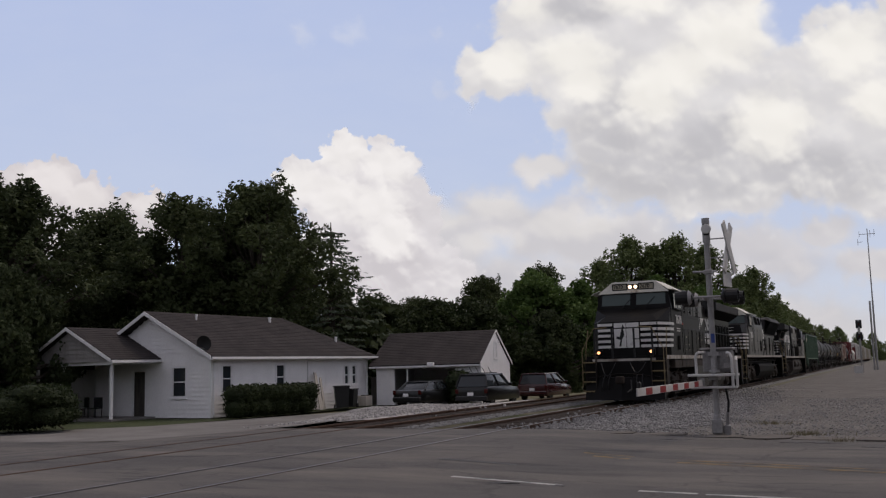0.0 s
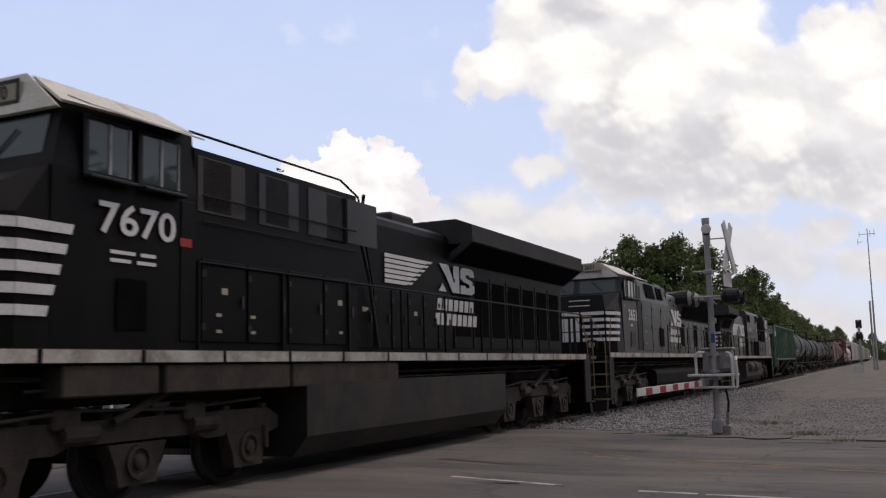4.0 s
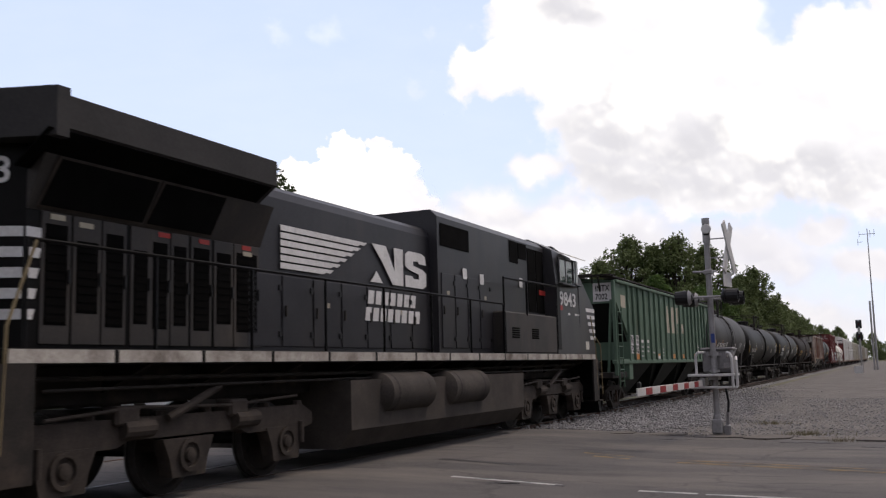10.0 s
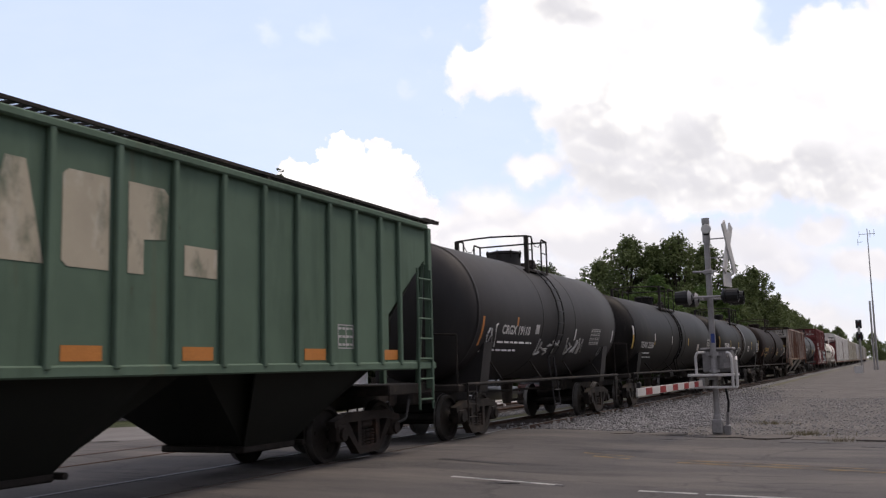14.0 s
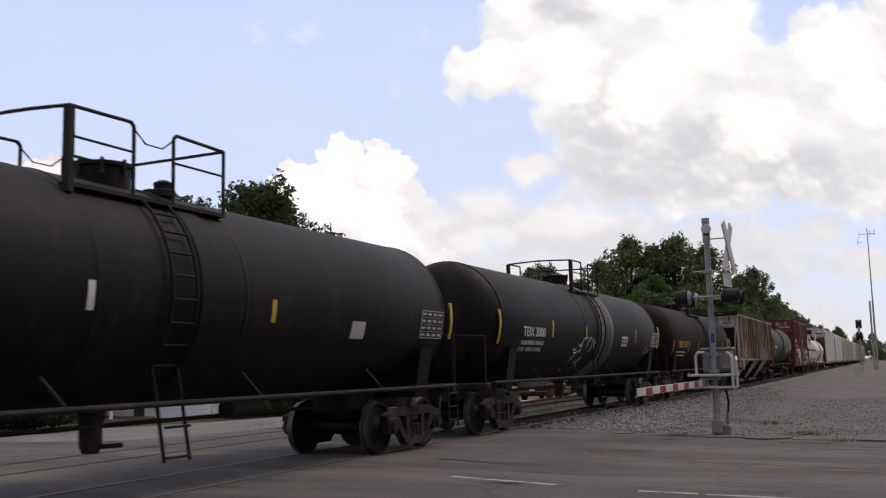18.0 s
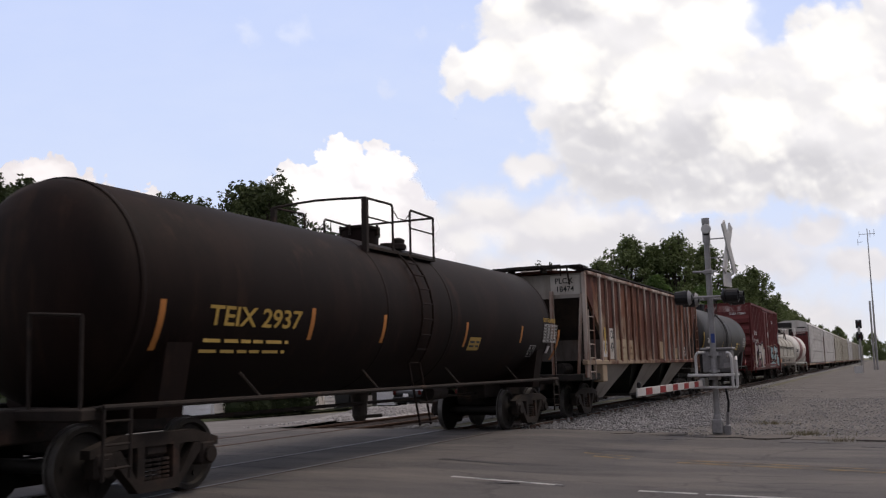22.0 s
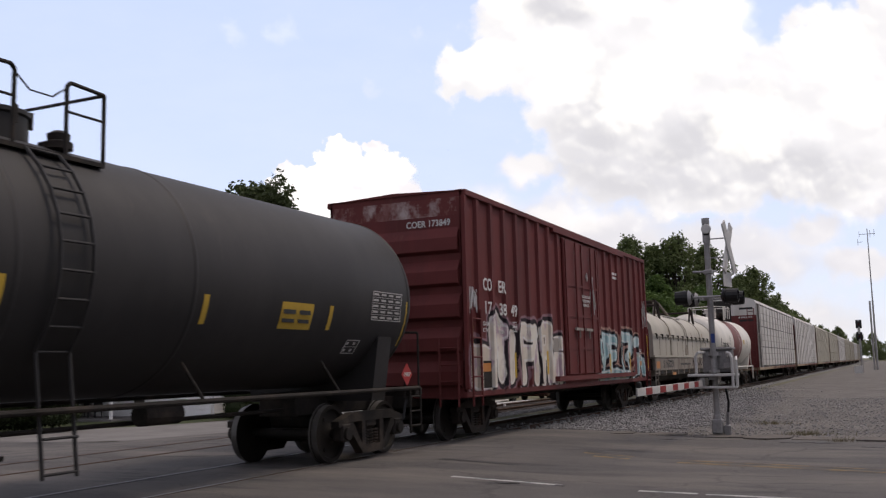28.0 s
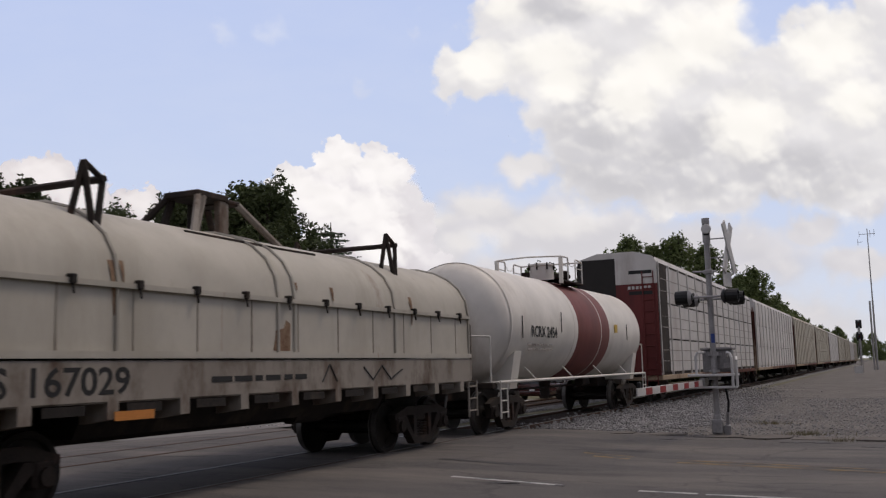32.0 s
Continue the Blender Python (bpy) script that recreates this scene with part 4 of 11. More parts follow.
        part("vent_pipe", Shape().rod((x, y, z - 0.1), (x, y, z + 0.24), r, 10).rod((x, y, z + 0.24), (x, y, z + 0.3), r * 1.3, 10), TRIM, rf, "white roof vent pipe")
    part("foundation", Shape().box(-W, -0.005, 0.02, L - 0.01, -0.12, 0.01), APRON, h)
    # porch with its own small gable
    PX0, PX1, PY, PH, PR = -8.6, -3.3, -2.5, 2.53, 4.0
    floor = part("porch_floor", Shape().box(PX0, PX1, PY, 0, -0.1, 0.06), APRON, h, "low concrete porch slab")
    for x in (PX1 - 0.25, PX0 + 0.2, -6.6):
        part("porch_post", Shape().box(x - 0.06, x + 0.06, PY + 0.12, PY + 0.24, 0.06, PH, 0.01), TRIM, h, "white porch post")
    mid = (PX0 + PX1) / 2
    pa, pb, pr0, pr1 = (PX1 + 0.25, PY - 0.3, PH), (PX1 + 0.25, 0.25, PH), (mid, PY - 0.3, PR), (mid, 0.6, PR)
    qa, qb = (PX0 - 0.25, PY - 0.3, PH), (PX0 - 0.25, 0.25, PH)
    proof = Shape()
    for quad in ((pa, pb, pr1, pr0), (qb, qa, pr0, pr1)):
        r = roof_slab(*quad, 0.1)
        proof.add(r.v, r.f)
    pf = part("porch_roof", proof, SHINGLE, h, "grey shingle porch roof")
    rows = Shape()
    shingle_rows(rows, pa, pb, pr1, pr0, 16, 0.115)
    shingle_rows(rows, qa, qb, pr1, pr0, 16, 0.115)
    part("shingle_course", rows, SHINGLE, pf)
    part("porch_gable", clapboard(PX1 - PX0, lambda s: PH - PH + 0.02 + (PR - PH - 0.05) * (1 - abs(s - (PX1 - PX0) / 2) / ((PX1 - PX0) / 2)), [], lambda s, o, z: (PX0 + s, PY - 0.05 - o, PH + z)), PORCH_WOOD, h, "grey boards of the porch gable")
    part("porch_gable_panel", Shape().prism([(PX0, PH), (PX1, PH), (mid, PR - 0.03)], PY - 0.046, PY + 0.0), PORCH_WOOD, h)
    part("porch_beam", Shape().box(PX0, PX1, PY + 0.02, PY + 0.3, PH - 0.14, PH).box(PX1 - 0.3, PX1, PY + 0.3, 0, PH - 0.12, PH), TRIM, h)
    for x0, x1 in ((PX1 + 0.25, mid), (PX0 - 0.25, mid)):
        p0, p1 = Vector((x0, PY - 0.32, PH - 0.05)), Vector((x1, PY - 0.32, PR - 0.05))
        part("porch_rake", Shape().plate([p0, p1, p1 + Vector((0, 0, 0.15)), p0 + Vector((0, 0, 0.15))], 0.025, (0, -1, 0)), TRIM, h)
    part("porch_gutter", Shape().box(PX1 + 0.25, PX1 + 0.34, PY - 0.3, 0.2, PH - 0.06, PH + 0.06), TRIM, h)
    part("wing_wall", Shape().box(-11.5, -W, 0.6, 6.0, 0, 2.3), SIDING, h, "white side wing partly behind the bush")
    part("wing_roof", Shape().prism([(-11.9, 2.25), (-W + 0.2, 2.25), (-9.5, 3.2)], 0.3, 6.3), SHINGLE, h)
    return h


HOUSE_AT = pose(-17.75, 33.35, -0.42, 0, 0, -5)
white_house(HOUSE_AT)


def dish(m):
    d = thing("satellite_dish", "dark satellite dish on a short mast at the eave", "satellite dish", m=m)
    part("bowl", Shape().lathe([(0.0, 0.05), (0.03, 0.2), (0.09, 0.33), (0.1, 0.34), (0.05, 0.2), (0.02, 0.05)], "y", (0, 0, 0.55), 18), BLACK_PLASTIC, d, smooth=True)
    part("arm", Shape().rod((0, 0.0, 0.3), (0, 0.5, 0.42), 0.015, 6), GALV, d)
    part("mast", Shape().pipe([(0.0, 0, 0), (0, -0.1, 0.35), (0, -0.02, 0.5)], 0.025), GALV, d)


dish(HOUSE_AT @ pose(-0.2, -0.1, 2.7, -12, 0, 200))


def garage(m):
    g = thing("garage", "white gabled garage with an open dark bay", "garage", m=m)
    L, W, H, R = 5.9, 5.4, 2.1, 3.8
    front = lambda s, o, z: (s, -o, z)
    part("back_wall", Shape().box(0, L, W - 0.12, W, 0, H), SIDING, g)
    part("left_wall", Shape().box(0, 0.12, 0, W, 0, H), SIDING, g)
    part("front_siding", clapboard(L, lambda s: H, [(1.05, 4.5, 0, 1.95)], front, 0.115, 0.016), SIDING, g, "white siding beside the open bay")
    part("front_stud", Shape().box(0.02, 1.05, 0.01, 0.12, 0, H).box(4.5, L, 0.01, 0.12, 0, H).box(1.05, 4.5, 0.01, 0.12, 1.95, H), TRIM, g)
    gab = lambda s: H + (R - H) * (1 - abs(s - W / 2) / (W / 2))
    rightp = lambda s, o, z: (L + o, s, z)
    part("gable_siding", clapboard(W, gab, [(W / 2 - 0.42, W / 2 + 0.3, 2.32, 3.3)], rightp, 0.115, 0.016), SIDING, g, "white siding of the gable end")
    part("gable_core", Shape().prism([(0, 0), (W, 0), (W, H), (W / 2, R - 0.05), (0, H)], L - 0.1, L - 0.01, "x"), TRIM, g)
    window(g, rightp, W / 2 - 0.33, W / 2 + 0.21, 2.41, 3.21)
    part("left_gable", Shape().prism([(0, H), (W, H), (W / 2, R)], 0.01, 0.1, "x"), SIDING, g)
    roof = Shape()
    e = 0.3
    g_ = 0.06
    A, B, C, D = (-e, -e, H - 0.1), (L + g_, -e, H - 0.1), (L + g_, W / 2, R), (-e, W / 2, R)
    E_, F_ = (-e, W + e, H - 0.1), (L + g_, W + e, H - 0.1)
    for quad in ((A, B, C, D), (F_, E_, D, C)):
        r = roof_slab(*quad, 0.1)
        roof.add(r.v, r.f)
    rf = part("roof", roof, SHINGLE, g, "dark grey shingle roof")
    rows = Shape()
    shingle_rows(rows, A, B, C, D, 20, 0.115)
    part("shingle_course", rows, SHINGLE, rf)
    for y0, y1 in ((-e, W / 2), (W + e, W / 2)):
        p0, p1 = Vector((L + g_ + 0.01, y0, H - 0.1)), Vector((L + g_ + 0.01, y1, R))
        part("rake_board", Shape().plate([p0, p1, p1 + Vector((0, 0, 0.12)), p0 + Vector((0, 0, 0.12))], 0.025, (1, 0, 0)), TRIM, g)
    part("fascia", Shape().box(-e, L + g_, -e - 0.03, -e, H - 0.14, H + 0.02), TRIM, g)
    part("bay_post", Shape().box(1.75, 1.83, -0.02, 0.06, 0, 1.95), TRIM, g, "thin white post in the open bay")
    part("bay_lintel", Shape().box(1.05, 4.5, -0.03, 0.0, 1.9, 1.98), TRIM, g)
    part("floodlight", Shape().box(3.1, 3.45, -0.5, -0.25, 1.98, 2.2, 0.03), TRIM, g)
    part("floor", Shape().box(0.1, L - 0.1, 0.05, W - 0.1, -0.1, 0.02), APRON, g)
    return g


garage(pose(-16.05, 45.1, -0.42, 0, 0, 5))


def hedge(name, x0, x1, y0, y1, height, m, label, n=9000, size=0.09):
    random.seed(int(abs(x0 * 10)) + 3)
    lobes = []
    k = max(3, int((y1 - y0) / 0.55))
    for i in range(k):
        for j in range(2):
            lobes.append(((x0 + x1) / 2 + random.uniform(-0.12, 0.12), y0 + (y1 - y0) * (i + 0.5) / k, height * (0.3 + 0.4 * j), (x1 - x0) * 0.55, 0.5, height * 0.34 * random.uniform(0.9, 1.1)))
    if name == "round_bush":
        lobes = [(0.0, 0.0, height * 0.42, (x1 - x0) * 0.4, (y1 - y0) * 0.42, height * 0.42)]
        for i in range(16):
            q, r = i * 2.4, random.uniform(0.25, 0.36)
            lobes.append((math.cos(q) * (x1 - x0) * r, math.sin(q) * (y1 - y0) * r, height * random.uniform(0.3, 0.8 - 0.9 * (r - 0.25)), (x1 - x0) * 0.2, (y1 - y0) * 0.2, height * 0.22))
    t = thing(name, label, "hedge" if name == "clipped_hedge" else "bush", m=m)
    part("branch", Shape().pipe([(0.5 * (x0 + x1), y0, 0.0), (0.5 * (x0 + x1), (y0 + y1) / 2, height * 0.6), (0.5 * (x0 + x1), y1, 0.0)], 0.03), BARK, t)
    core = Shape()
    for x, y, z, rx, ry, rz in lobes:
        core.ball((x, y, z), rx * 0.78, ry * 0.9, rz * 0.85, 10, 6)
    part("inner_growth", core, LEAF_E, t)
    part("leaves", leaf_mesh("leaves", *leaf_cloud(lobes, n, size), LEAF_E), LEAF_E, t)


hedge("clipped_hedge", 0.35, 1.35, 0.25, 5.9, 1.35, HOUSE_AT, "clipped dark green hedge along the house wall", 26000, 0.055)
hedge("round_bush", -2.2, 2.2, -1.9, 1.9, 1.85, pose(-19.2, 24.7, -0.44), "large dark rounded bush beside the road", 26000, 0.065)
hedge("round_bush", -1.3, 1.3, -1.0, 1.0, 1.3, pose(-22.6, 26.6, -0.42), "large dark rounded bush beside the road", 14000, 0.065)
hedge("garden_shrub", -0.5, 0.5, -0.5, 0.5, 1.7, pose(-10.9, 44.6, -0.42), "small green shrub at the garage corner", 3500, 0.1)


def leaning_boards(m):
    t = thing("old_boards", "old pale boards leaning on the house wall", "boards", m=m)
    for k, (y, a, h) in enumerate(((0.0, 12, 1.75), (0.22, 15, 1.9), (0.42, 9, 1.6))):
        part("board", Shape().box(-0.02, 0.02, -0.1, 0.1, 0, h, 0.006), PALEWOOD, t, at=pose(0.45 - k * 0.05, y, 0, 0, -a, k * 7 - 5))


leaning_boards(HOUSE_AT @ pose(0.25, 6.9, 0))


def wheelie_bin(m, label, s=1.0):
    t = thing("trash_bin", label, "trash bin", m=m)
    part("tub", Shape().prism([(-0.26 * s, 0.06), (0.26 * s, 0.06), (0.33 * s, 0.95 * s), (-0.33 * s, 0.95 * s)], -0.33 * s, 0.33 * s), BLACK_PLASTIC, t)
    part("lid", Shape().box(-0.37 * s, 0.37 * s, -0.38 * s, 0.36 * s, 0.95 * s, 1.02 * s, 0.02), BLACK_PLASTIC, t)
    for x in (-0.3 * s, 0.3 * s):
        part("wheel", Shape().rod((x - 0.03, 0.26 * s, 0.11), (x + 0.03, 0.26 * s, 0.11), 0.11, 12), RUBBER, t)


wheelie_bin(HOUSE_AT @ pose(1.0, 8.2, 0, 0, 0, 40), "large black trash bin against the house wall", 1.12)
wheelie_bin(HOUSE_AT @ pose(0.75, 9.3, 0, 0, 0, 15), "small black trash bin against the house wall", 0.95)
ac = thing("air_conditioner", "small pale air-conditioning unit beside the house", "air conditioner", m=HOUSE_AT @ pose(0.55, 10.9, 0))
part("casing", Shape().box(-0.28, 0.28, -0.3, 0.3, 0.0, 0.55, 0.03), PALEWOOD, ac)
part("top_grille", Shape().rod((0, 0, 0.55), (0, 0, 0.58), 0.22, 16), GRILLE, ac)
gate_w = thing("wooden_gate", "weathered dark wooden gate between house and garage", "gate", m=HOUSE_AT @ pose(0.1, 12.1, 0, 0, 0, -12))
for k in range(6):
    part("board", Shape().box(0.02 + k * 0.15, 0.155 + k * 0.15, 0, 0.03, 0.02, 1.5 - 0.02 * (k % 2), 0.006), DARKWOOD, gate_w)
part("rail", Shape().box(0.0, 0.92, 0.03, 0.06, 0.3, 0.4).box(0.0, 0.92, 0.03, 0.06, 1.1, 1.2), DARKWOOD, gate_w)


def porch_chair(m, label):
    t = thing("porch_chair", label, "chair", "chairs on the porch", m)
    part("seat", Shape().box(-0.24, 0.24, -0.24, 0.24, 0.4, 0.44, 0.01), BLACK_PLASTIC, t)
    part("backrest", Shape().box(-0.24, 0.24, 0.2, 0.24, 0.44, 0.9, 0.01), BLACK_PLASTIC, t)
    for x in (-0.21, 0.21):
        for y in (-0.21, 0.21):
            part("leg", Shape().rod((x, y, 0), (x, y, 0.4), 0.018), BLACK_PLASTIC, t)


porch_chair(HOUSE_AT @ pose(-5.9, -1.2, 0.06, 0, 0, 10), "dark metal chair on the shaded porch")
porch_chair(HOUSE_AT @ pose(-7.0, -1.0, 0.06, 0, 0, -15), "dark metal chair on the shaded porch")


# ---- parked cars ----
def rounded(me, width, segments=2):
    bm = bmesh.new()
    bm.from_mesh(me)
    bmesh.ops.bevel(bm, geom=bm.edges[:], offset=width, segments=segments, profile=0.5, affect="EDGES", clamp_overlap=True)
    bm.to_mesh(me)
    bm.free()
    me.polygons.foreach_set("use_smooth", [True] * len(me.polygons))
    me.set_sharp_from_angle(angle=radians(50))


def car(name, label, m, length, width, side, glass_line, body, kind_):
    """A car with its tail at y = 0, facing +y. side: the body's outline (y, z); glass_line: the cabin's (y, z) with its half width at foot and top."""
    t = thing(name, label, kind_, "cars parked by the garage", m)
    w = width / 2
    low = Shape()
    n = len(side)
    for x0, x1 in ((-w, w),):
        vs = [(x0 + (0.05 if z > 0.75 else 0), y, z) for y, z in side] + [(x1 - (0.05 if z > 0.75 else 0), y, z) for y, z in side]
        fs = [(i, (i + 1) % n, n + (i + 1) % n, n + i) for i in range(n)] + [tuple(reversed(range(n))), tuple(range(n, 2 * n))]
        low.add(vs, fs)
    rounded(part("body", low, body, t).data, 0.09)
    (y0, z0), (y1, z1), (y2, z2), (y3, z3) = glass_line
    cabin = Shape().add([(-w + 0.06, y0, z0), (w - 0.06, y0, z0), (w - 0.06, y3, z3), (-w + 0.06, y3, z3), (-w + 0.22, y1, z1), (w - 0.22, y1, z1), (w - 0.22, y2, z2), (-w + 0.22, y2, z2)],
                        [(0, 1, 2, 3), (4, 5, 6, 7), (0, 1, 5, 4), (1, 2, 6, 5), (2, 3, 7, 6), (3, 0, 4, 7)])
    rounded(part("cabin_glass", cabin, PANE, t, "dark tinted car windows").data, 0.05)
    part("roof", Shape().box(-w + 0.2, w - 0.2, y1 - 0.08, y2 + 0.08, z1 - 0.03, z1 + 0.05, 0.04), body, t)
    for sx in (-1, 1):
        for ya, za, yb, zb in ((y0, z0, y1, z1), ((y0 + y3) / 2, z0, (y1 + y2) / 2, z1), (y3, z3, y2, z2)):
            part("pillar", Shape().rod((sx * (w - 0.05), ya, za), (sx * (w - 0.2), yb, zb), 0.05, 6), body, t)
        part("taillight", Shape().box(sx * (w - 0.1) - 0.09, sx * (w - 0.1) + 0.09, -0.02, 0.1, 0.72, 0.95, 0.02), LENS_DARK, t)
        part("mirror", Shape().box(sx * (w + 0.08) - 0.09, sx * (w + 0.08) + 0.09, y3 - 0.35, y3 - 0.25, z0, z0 + 0.14, 0.02), body, t)
    part("bumper", Shape().box(-w + 0.02, w - 0.02, -0.1, 0.12, 0.36, 0.6, 0.05), body, t)
    part("number_plate", Shape().box(-0.16, 0.16, -0.115, -0.1, 0.62, 0.78), TRIM, t, "pale number plate")
    for y in (0.78, length - 0.85):
        for sx in (-1, 1):
            tyre = part("wheel", Shape().lathe([(-0.1, 0.26), (-0.1, 0.32), (-0.06, 0.34), (0.06, 0.34), (0.1, 0.32), (0.1, 0.26)], "x", (0, 0, 0), 20), RUBBER, t, smooth=True, at=pose(sx * (w - 0.12), y, 0.34))
            part("rim", Shape().lathe([(-0.07, 0.22), (0.09, 0.22), (0.07, 0.08), (0.1, 0.04)], "x", (0, 0, 0), 16), GALV, tyre)


BLACK_CAR = surface("black_car_paint", (0.006, 0.006, 0.0065), (0.011, 0.011, 0.012), 0.3, 0, 2, 50, 0.0, coat=0.3)
RED_CAR = surface("maroon_car_paint", (0.035, 0.008, 0.009), (0.05, 0.011, 0.012), 0.25, 0, 2, 50, 0.0, coat=0.6)
SUV_AT = pose(-8.85, 41.2, -0.42, 0, 0, 0) @ Matrix.Scale(0.92, 4)
car("sedan_car", "black sedan parked before the open garage", pose(-12.3, 41.3, -0.42, 0, 0, -4) @ Matrix.Scale(0.9, 4), 4.6, 1.78,
    [(0.0, 0.3), (0.0, 0.85), (0.1, 0.95), (0.9, 0.99), (3.3, 0.92), (4.45, 0.75), (4.6, 0.55), (4.55, 0.25)], ((0.55, 0.95), (1.25, 1.36), (2.55, 1.38), (3.4, 0.92)), BLACK_CAR, "car")
car("suv_car", "dark maroon-black sport utility vehicle parked on the drive", SUV_AT, 4.7, 1.8,
    [(0.0, 0.35), (0.0, 0.95), (0.08, 1.08), (3.2, 1.05), (4.55, 0.95), (4.7, 0.65), (4.65, 0.3)], ((0.05, 1.06), (0.3, 1.66), (2.5, 1.68), (3.3, 1.05)), BLACK_CAR, "car")
car("minivan_car", "maroon minivan parked beyond the garage", pose(-8.45, 48.6, -0.42, 0, 0, 0) @ Matrix.Scale(0.9, 4), 4.8, 1.85,
    [(0.0, 0.3), (0.0, 0.95), (0.06, 1.02), (3.4, 1.0), (4.6, 0.85), (4.8, 0.6), (4.75, 0.28)], ((0.05, 1.0), (0.3, 1.6), (2.5, 1.62), (3.7, 1.0)), RED_CAR, "car")
rack = thing("bicycle_rack", "dark bicycle rack with upright bars on the vehicle roof", "bicycle rack", m=SUV_AT)
for k in range(4):
    part("bar", Shape().rod((-0.4 + k * 0.25, 1.2 + k * 0.25, 1.73), (-0.6 + k * 0.25, 1.25 + k * 0.25, 2.05), 0.02), BLACK_PLASTIC, rack)
part("crossbar", Shape().rod((-0.65, 1.3, 1.74), (0.65, 1.3, 1.74), 0.02).rod((-0.65, 2.0, 1.74), (0.65, 2.0, 1.74), 0.02), BLACK_PLASTIC, rack)

# ---- crossing signal ----
MECH = surface("dull_grey_housing", (0.17, 0.165, 0.165), (0.26, 0.25, 0.25), 0.6, 0.1, 4, 40, 0.05, dirt=(0.1, 0.09, 0.08), dirt_scale=3)


def crossing_signal(m):
    t = thing("crossing_signal", "grey railroad crossing mast with crossbuck, twin lamps and lowered gate", "crossing signal", m=m)
    part("foundation", Shape().box(-0.17, 0.17, -0.17, 0.17, -0.1, 0.04, 0.02), LIP, t)
    part("base_casting", Shape().box(-0.11, 0.11, -0.11, 0.11, 0.05, 0.36, 0.02).lathe([(0.36, 0.1), (0.42, 0.085), (0.46, 0.07)], "z", seg=14), GALV, t)
    part("mast", Shape().rod((0, 0, 0.05), (0, 0, 4.2), 0.065, 14).rod((0, 0, 4.2), (0, 0, 4.75), 0.085, 14), GALV, t, smooth=True)
    bell = part("bell", Shape().lathe([(-0.13, 0.1), (-0.11, 0.11), (-0.075, 0.06), (-0.07, 0.02)], "y", (0.02, 0, 4.5), 16), GATE_WHITE, t, "pale bell in the mast head", smooth=True)
    part("bell_opening", Shape().box(-0.045, 0.075, -0.088, -0.083, 4.36, 4.62, 0.002), SIGNAL_BLACK, bell)
    xb = part("crossbuck", Shape().box(0.44, 0.47, -0.61, 0.61, -0.11, 0.11, 0.004, pose(0, 0, 4.05, 60, 0, -10)).box(0.471, 0.501, -0.61, 0.61, -0.11, 0.11, 0.004, pose(0, 0, 4.05, -60, 0, -10)), GATE_WHITE, t, "white crossbuck sign seen nearly edge-on")
    part("crossbuck_bracket", Shape().rod((0, 0, 4.28), (0.46, 0, 4.28), 0.014).rod((0, 0, 3.86), (0.46, 0, 3.86), 0.014), GALV, t)
    part("track_count_sign", Shape().box(0.40, 0.42, -0.26, 0.26, 3.2, 3.52, 0.004, pose(0, 0, 0, 0, 0, -10)), GATE_WHITE, t, "small pale sign under the crossbuck")
    part("junction_box", Shape().box(-0.1, 0.1, -0.1, 0.1, 3.5, 3.6, 0.02).rod((-0.34, 0, 3.57), (0.16, 0, 3.56), 0.025), GALV, t)
    part("lamp_arm", Shape().rod((-0.1, -0.42, 2.98), (-0.1, 0.42, 2.98), 0.03), GALV, t)
    for x, y, facing, on in ((-0.3, -0.42, -1, False), (-0.3, 0.42, -1, True), (0.3, -0.42, 1, False), (0.3, 0.42, 1, False)):
        lamp = part("flasher", Shape().lathe([(0.0, 0.06), (0.05, 0.13), (0.14, 0.14), (0.14, 0.125), (0.1, 0.12)], "x", (0, 0, 0), 18) if facing > 0 else Shape().lathe([(0.0, 0.06), (-0.05, 0.13), (-0.14, 0.14), (-0.14, 0.125), (-0.1, 0.12)], "x", (0, 0, 0), 18), SIGNAL_BLACK, t, "round flashing lamp", at=pose(x, y, 2.98))
        part("lens", Shape().rod((facing * 0.1, 0, 0), (facing * 0.112, 0, 0), 0.118, 18), LENS_DARK, lamp)
        if on:
            part("bulb", Shape().rod((facing * 0.114, 0, 0), (facing * 0.118, 0, 0), 0.035, 10), LENS_RED, lamp, "lit red bulb")
        part("background_disc", Shape().lathe([(0.0, 0.02), (facing * 0.03, 0.12), (facing * 0.075, 0.165), (facing * 0.085, 0.165), (facing * 0.085, 0.02)], "x", (0, 0, 0), 24), GALV if facing < 0 else SIGNAL_BLACK, lamp, "dished lamp back", smooth=True)
        part("visor", Shape().lathe([(facing * 0.12, 0.15), (facing * 0.36, 0.14), (facing * 0.36, 0.15), (facing * 0.12, 0.16)], "x", (0, 0, 0), 14, False), SIGNAL_BLACK, lamp)
    for y in (-0.42, 0.42):
        part("lamp_bracket", Shape().rod((-0.28, y, 2.98), (0.3, y, 2.98), 0.025), GALV, t)
    # gate motor: housing, guard loops, platform and the arm's root frame
    mech = part("gate_mechanism", Shape().box(-0.26, 0.36, 0.1, 0.5, 1.36, 1.84, 0.03).box(-0.3, 0.4, 0.06, 0.54, 1.84, 1.9, 0.02), MECH, t, "grey gate motor housing")
    part("housing_door", Shape().box(-0.2, 0.06, 0.085, 0.1, 1.42, 1.8, 0.01).box(0.1, 0.3, 0.085, 0.1, 1.42, 1.8, 0.01), MECH, mech)
